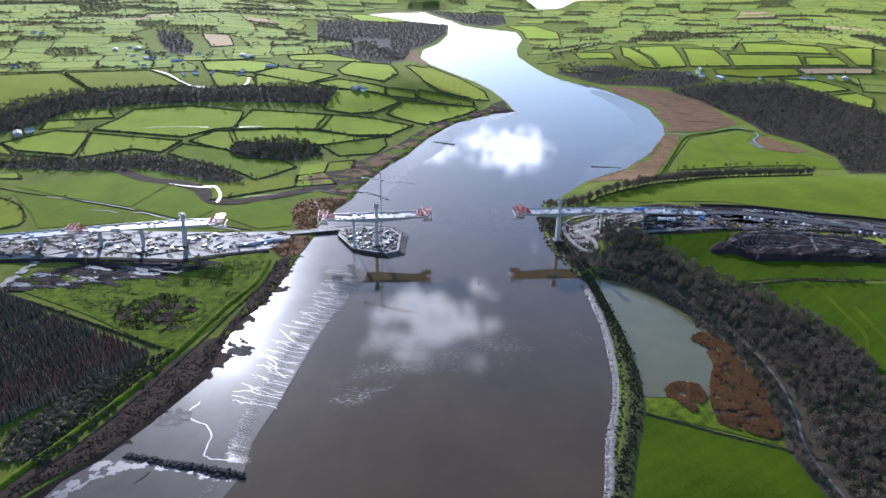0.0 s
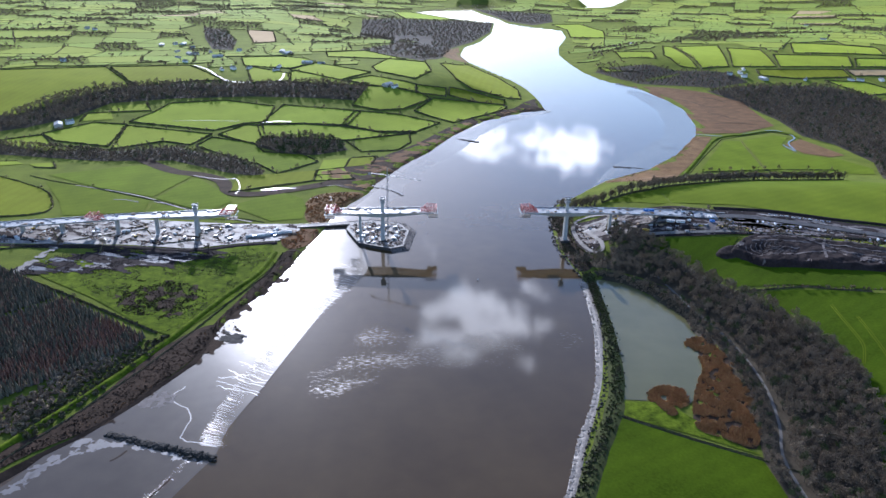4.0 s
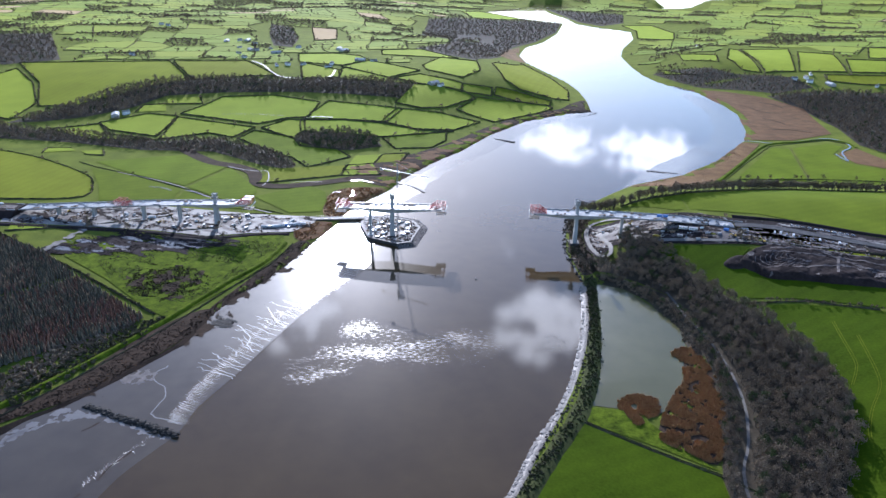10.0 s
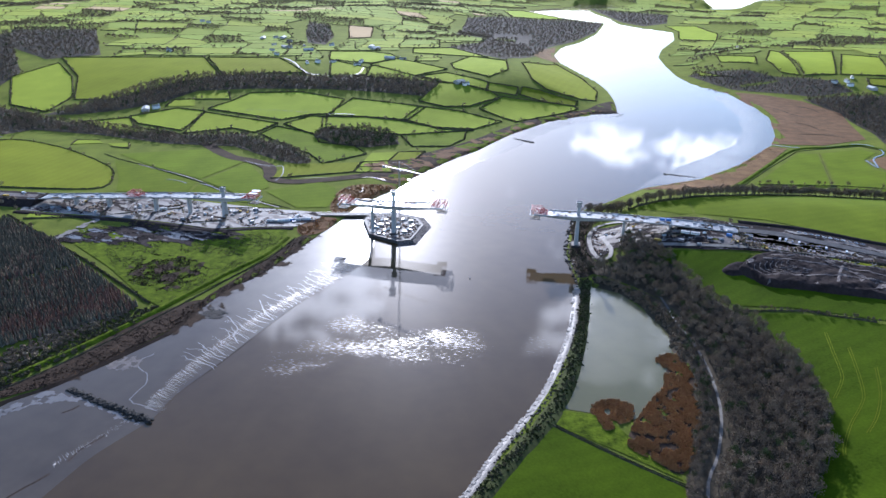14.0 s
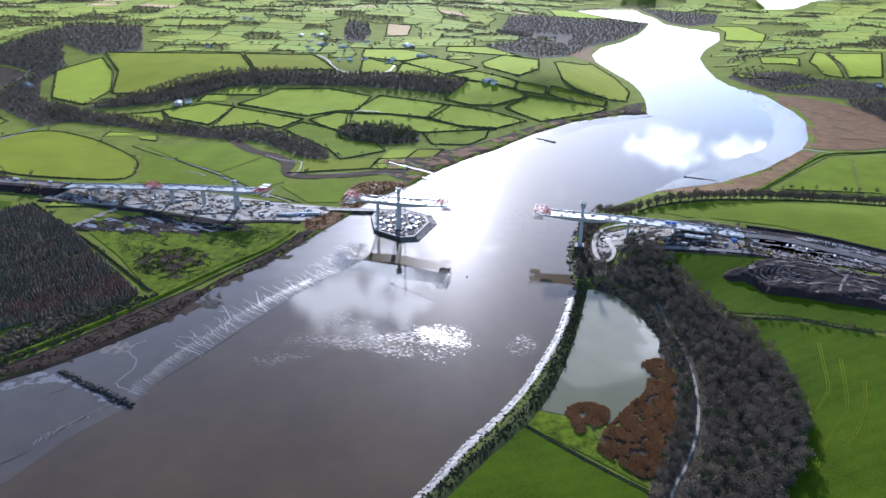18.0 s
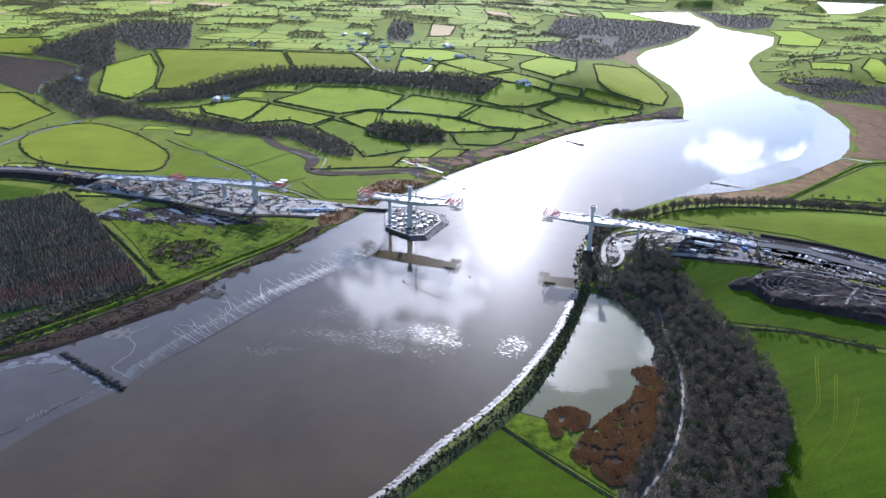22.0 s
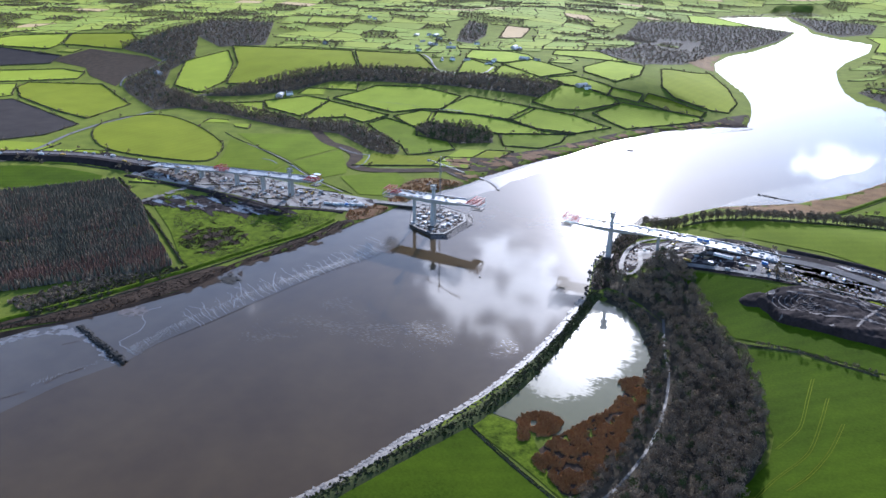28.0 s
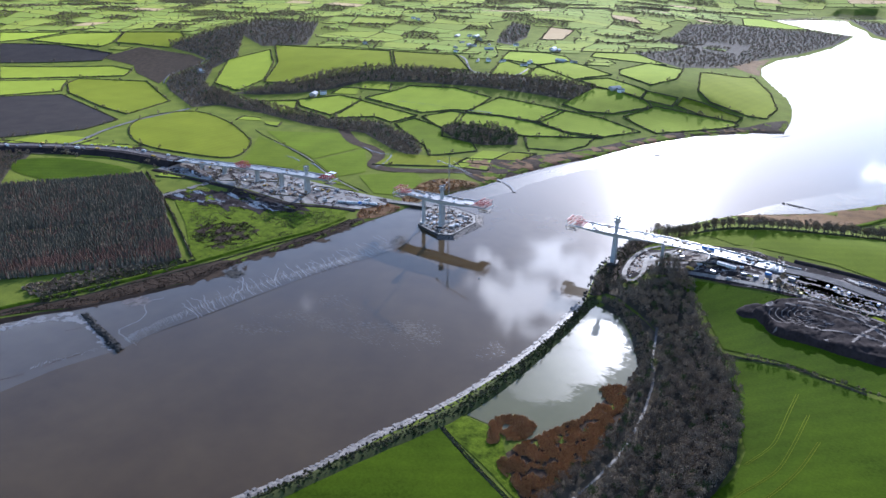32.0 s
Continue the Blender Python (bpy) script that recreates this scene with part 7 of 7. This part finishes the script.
for j, (x, y, z) in enumerate(spots_in([(228, 100), (232, 30), (246, 30), (262, 70), (300, 100), (290, 140), (250, 150)], 8, rng)):
    tree(x, y, rng.uniform(6, 10), "bare tree on the bank behind the pylon", "bank trees", j)
for j, (x, y, z) in enumerate(spots_in([(386, -190), (404, -262), (414, -330), (402, -395), (376, -450), (352, -450), (372, -395), (384, -330), (376, -262), (362, -190)], 8.5, rng)[:80]):
    tree(x, y, rng.uniform(11, 16), "bare spreading tree at the wood's edge", "wood edge trees", j)
hedge([(300, 100), (362, 88), (446, 132), (559, 208), (720, 236)], (2.4, 4.4), 1.8, "dark hedge under a row of trees", 0.0)
hedge([(519, 306), (652, 322), (760, 322)], (1.5, 3), 2.4, "dark hedge along reclaimed grass", 0.15)
hedge([(440, 218), (500, 306), (560, 406), (638, 528), (706, 562), (766, 590), (792, 568)], (0.8, 1.6), 3, "dark drain edge round reclaimed grass", 0.0)
hedge([(672, 514), (633, 318)], (0.6, 1.0), 3, "low drain edge between two meadows", 0.0)
tag_strip(ribbon("dyke", [(432, 216), (492, 306), (552, 406), (632, 534), (704, 568), (766, 597), (798, 572), (800, 540)], 7, M_MARSH, 0.5, 4, None, 1.4), "grassy sea dyke round the meadows", "embankment")
tag_strip(ribbon("creek", [(741, 486), (744, 440), (758, 500), (790, 541), (793, 580), (772, 604), (709, 574), (649, 552), (599, 566)], 3, M_PUDDLE, 0.9), "narrow creek winding round the meadows", "creek")


# ---------------------------------------------------------------- farms and houses
def house(label, long, wide, eaves, roof, group):
    thing = empty("house", (0, 0, 0), 0, label, "house", group)
    part("wall_shell", boxed((-long / 2, -wide / 2, -1), (long / 2, wide / 2, eaves)), M_RENDERED, thing)
    r = wide * 0.38
    part("roof", loft([[(x, -wide / 2 - 0.4, eaves - 0.1), (x, wide / 2 + 0.4, eaves - 0.1), (x, 0.1, eaves + r), (x, -0.1, eaves + r)] for x in (-long / 2 - 0.3, long / 2 + 0.3)]), roof, thing)
    for x in (-long / 2 + 0.6, long / 2 - 0.6):
        part("chimney", boxed((x - 0.4, -0.4, eaves + r - 1), (x + 0.4, 0.4, eaves + r + 1.0)), M_RENDERED, thing)
    for k in range(3):
        x = (k - 1) * long / 3.3
        part("window", boxed((x - 0.5, -wide / 2 - 0.06, 1), (x + 0.5, -wide / 2 + 0.06, 2.2)), M_GLASS, thing)
    return thing


def barn(label, long, wide, eaves):
    thing = empty("barn", (0, 0, 0), 0, label, "barn", "farm sheds")
    part("wall_shell", boxed((-long / 2, -wide / 2, -1), (long / 2, wide / 2, eaves)), M_CONC, thing)
    part("roof", loft([[(x, -wide / 2 - 0.4, eaves - 0.1), (x, wide / 2 + 0.4, eaves - 0.1), (x, 0.1, eaves + wide * 0.2), (x, -0.1, eaves + wide * 0.2)] for x in (-long / 2 - 0.3, long / 2 + 0.3)]), M_TIN, thing)
    part("door", boxed((-2.5, -wide / 2 - 0.07, 0), (2.5, -wide / 2 + 0.05, eaves - 0.8)), M_PILE, thing)
    return thing


H = [house("white farmhouse with a wet slate roof", 14, 8, 4.8, M_SLATE, "farmhouses"), house("long low white cottage with slate roof", 18, 7, 3, M_SLATE, "farmhouses"), barn("grey farm shed with a shining tin roof", 26, 14, 5)]
first = [True] * 3
HOUSES = ((-688, 1330), (-657, 1356), (-635, 1358), (-547, 1170), (-577, 1112), (-538, 1041), (-562, 1170), (-402, 965), (-427, 955), (-297, 954), (-311, 1208), (-234, 1046), (-200, 1048), (-330, 1238), (-986, 1555), (-957, 1540),
          (-836, 1036), (-24, 828), (-7, 816), (-365, 973), (-295, 986), (-610, 1215), (-520, 1215), (-590, 1290), (-480, 1130), (-450, 1250))
HOUSES_WEST = ((907, 1105), (906, 1075), (949, 1054), (1059, 1050), (1177, 1043), (1201, 1042), (1256, 1040), (1294, 1034), (930, 1140), (875, 1095), (1762, 2453), (1330, 1500), (760, 1650), (-1050, 600), (-640, 545), (-625, 560))
for j, (x, y) in enumerate(HOUSES + HOUSES_WEST):
    k = int(rng.integers(0, 3))
    m = pose(x, y, land(x, y) + 0.3, 0, 0, rng.uniform(0, 180))
    if first[k]:
        first[k] = False
        H[k].matrix_basis = m
    else:
        copy_thing(H[k], m)


# ---------------------------------------------------------------- patchwork of far farmland
def patchwork():
    rng = np.random.default_rng(77)
    rings = [np.array(r, float) for r in KEEP_OUT]
    single, joined, lines, copses = 0, [], [], []
    for turn, sx, sy, keep in ((14, 118, 84, lambda x, y: x < 0.12 * y + 120), (-22, 150, 105, lambda x, y: x >= 0.12 * y + 120)):
        c, s = math.cos(radians(turn)), math.sin(radians(turn))
        span = 48
        J = rng.uniform(-0.3, 0.3, (2 * span + 1, 2 * span + 1, 2))

        def node(i, j):
            u, v = (i + J[i + span, j + span, 0]) * sx, (j + J[i + span, j + span, 1]) * sy
            return np.array([u * c - v * s, 1300 + u * s + v * c])
        cells = []
        for i in range(-span, span):
            for j in range(-span, span):
                q = np.array([node(i, j), node(i + 1, j), node(i + 1, j + 1), node(i, j + 1)])
                m = q.mean(0)
                dx, dy = m[0] - 150, m[1] + 850
                az, far = math.degrees(math.atan2(dx, dy)), math.hypot(dx, dy)
                if not (-66 < az < 44 and 700 < far < 4900 and m[1] > -150 and keep(*m)):
                    continue
                cells.append((q, m, far))
        def fit(cells):
            pts = np.concatenate([np.concatenate([q, [m]]) for q, m, _ in cells])
            clear = np.minimum(outside(pts[:, 0], pts[:, 1], RIVER), outside(pts[:, 0], pts[:, 1], ESTUARY)).reshape(-1, 5).min(1) > 18
            hit = np.zeros(len(pts), bool)
            for r in rings:
                hit |= outside(pts[:, 0], pts[:, 1], [tuple(p) for p in r]) < 4
            return clear, hit.reshape(-1, 5).any(1)
        clear, hit = fit(cells)
        quarters = []
        for (q, m, far), ok, bad in zip(cells, clear, hit):
            if far < 3400 and not (ok and not bad):
                side = [(q[k] + q[(k + 1) % 4]) / 2 for k in range(4)]
                for k in range(4):
                    c4 = np.array([q[k], side[k], m, side[k - 1]])
                    quarters.append((c4, c4.mean(0), far))
        clear4, hit4 = fit(quarters)
        cells, clear, hit = cells + quarters, np.concatenate([clear, clear4]), np.concatenate([hit, hit4])
        for (q, m, far), ok, bad in zip(cells, clear, hit):
            if not ok or bad:
                continue
            pick = rng.uniform()
            if pick < (0.36 if m[0] < -1000 else 0.2):
                copses.append(q)
                continue
            inner = m + (q - m) * (1 - 3 / math.hypot(*(q[0] - q[2]) / 2))
            kind = 0 if pick < 0.68 else 1 if pick < 0.975 else 2
            if far < 1900 and single < 160:
                single += 1
                tagged(sheet("field", [tuple(p) for p in inner], (M_PASTURE, M_YELLOW, M_STUBBLE)[kind], 0.8, 48), "distant green pasture between hedges" if kind == 0 else "distant yellowish grass field between hedges" if kind == 1 else "distant tan stubble field", "field", kind="structure")
            else:
                joined.append((inner, kind))
            lines.append((q[[0, 1, 2]], far))
    tris, index = [], []
    for q, kind in joined:
        g = np.linspace(0, 1, 5)
        U, V = np.meshgrid(g, g)
        p = (q[0] * ((1 - U) * (1 - V))[..., None] + q[1] * (U * (1 - V))[..., None] + q[2] * (U * V)[..., None] + q[3] * ((1 - U) * V)[..., None])
        z = height(p[..., 0], p[..., 1]) + 1.6
        p = np.concatenate([p, z[..., None]], -1)
        for a in range(4):
            for b in range(4):
                tris += [[p[a, b], p[a, b + 1], p[a + 1, b + 1]], [p[a, b], p[a + 1, b + 1], p[a + 1, b]]]
                index += [kind, kind]
    tris = np.array(tris)
    flat, inverse = np.unique(np.round(tris.reshape(-1, 3), 2), axis=0, return_inverse=True)
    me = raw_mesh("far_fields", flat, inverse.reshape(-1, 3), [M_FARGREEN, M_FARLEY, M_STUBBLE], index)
    tagged(new("far_fields", me), "far patchwork of green and yellowish fields, greyed for haze", "fields", kind="stuff")
    spots = []
    for q, far in lines:
        for a, b in zip(q, q[1:]):
            n = int(np.linalg.norm(b - a) / (4.5 if far < 2200 else 8))
            k = rng.uniform(0, 1, n)[:, None]
            spots.append(a + (b - a) * k + rng.normal(0, 1.0, (n, 2)))
    core = np.concatenate([hedge_core([tuple(p) for p in q], rng, 2.8 if far < 2200 else 3.4, 2.0 if far < 2200 else 2.2, 11) for q, far in lines])
    xy = np.concatenate(spots)
    h = height(xy[:, 0], xy[:, 1])
    s = np.stack([xy[:, 0], xy[:, 1], h], 1)
    big = rng.uniform(0, 1, len(s)) < 0.09
    stuff("far_hedgerows", [(core, M_HEDGE), (strewn(s[~big], FAR_BUSHES, rng, (1.7, 3.0), (1.2, 2.0)), M_HEDGE), (strewn(s[big], DISTANT, rng, (7, 12), (0.8, 1.2)), M_TWIG)], "dark hedges lining the far fields", "hedges")
    spots = np.concatenate([spots_in([tuple(p) for p in q], 15, rng) for q in copses])
    stuff("far_woods", [(strewn(spots, DISTANT, rng, (7, 12), (0.9, 1.5)), M_TWIG)], "far bare woods scattered among the fields", "woodland")


# Colour greyed and sheen set high on the far fields, in place of haze.
M_FARGREEN = mat("haze-toned far pasture", (0.06, 0.084, 0.014), (0.104, 0.134, 0.024), 0.01, 0.9, 0, 0.3, 0, 0, 0.25, spec=0.02, sheen=0.55)
M_FARLEY = mat("haze-toned far ley", (0.08, 0.1, 0.014), (0.128, 0.15, 0.024), 0.01, 0.9, 0, 0.3, 0, 0, 0.2, spec=0.02, sheen=0.55)
patchwork()
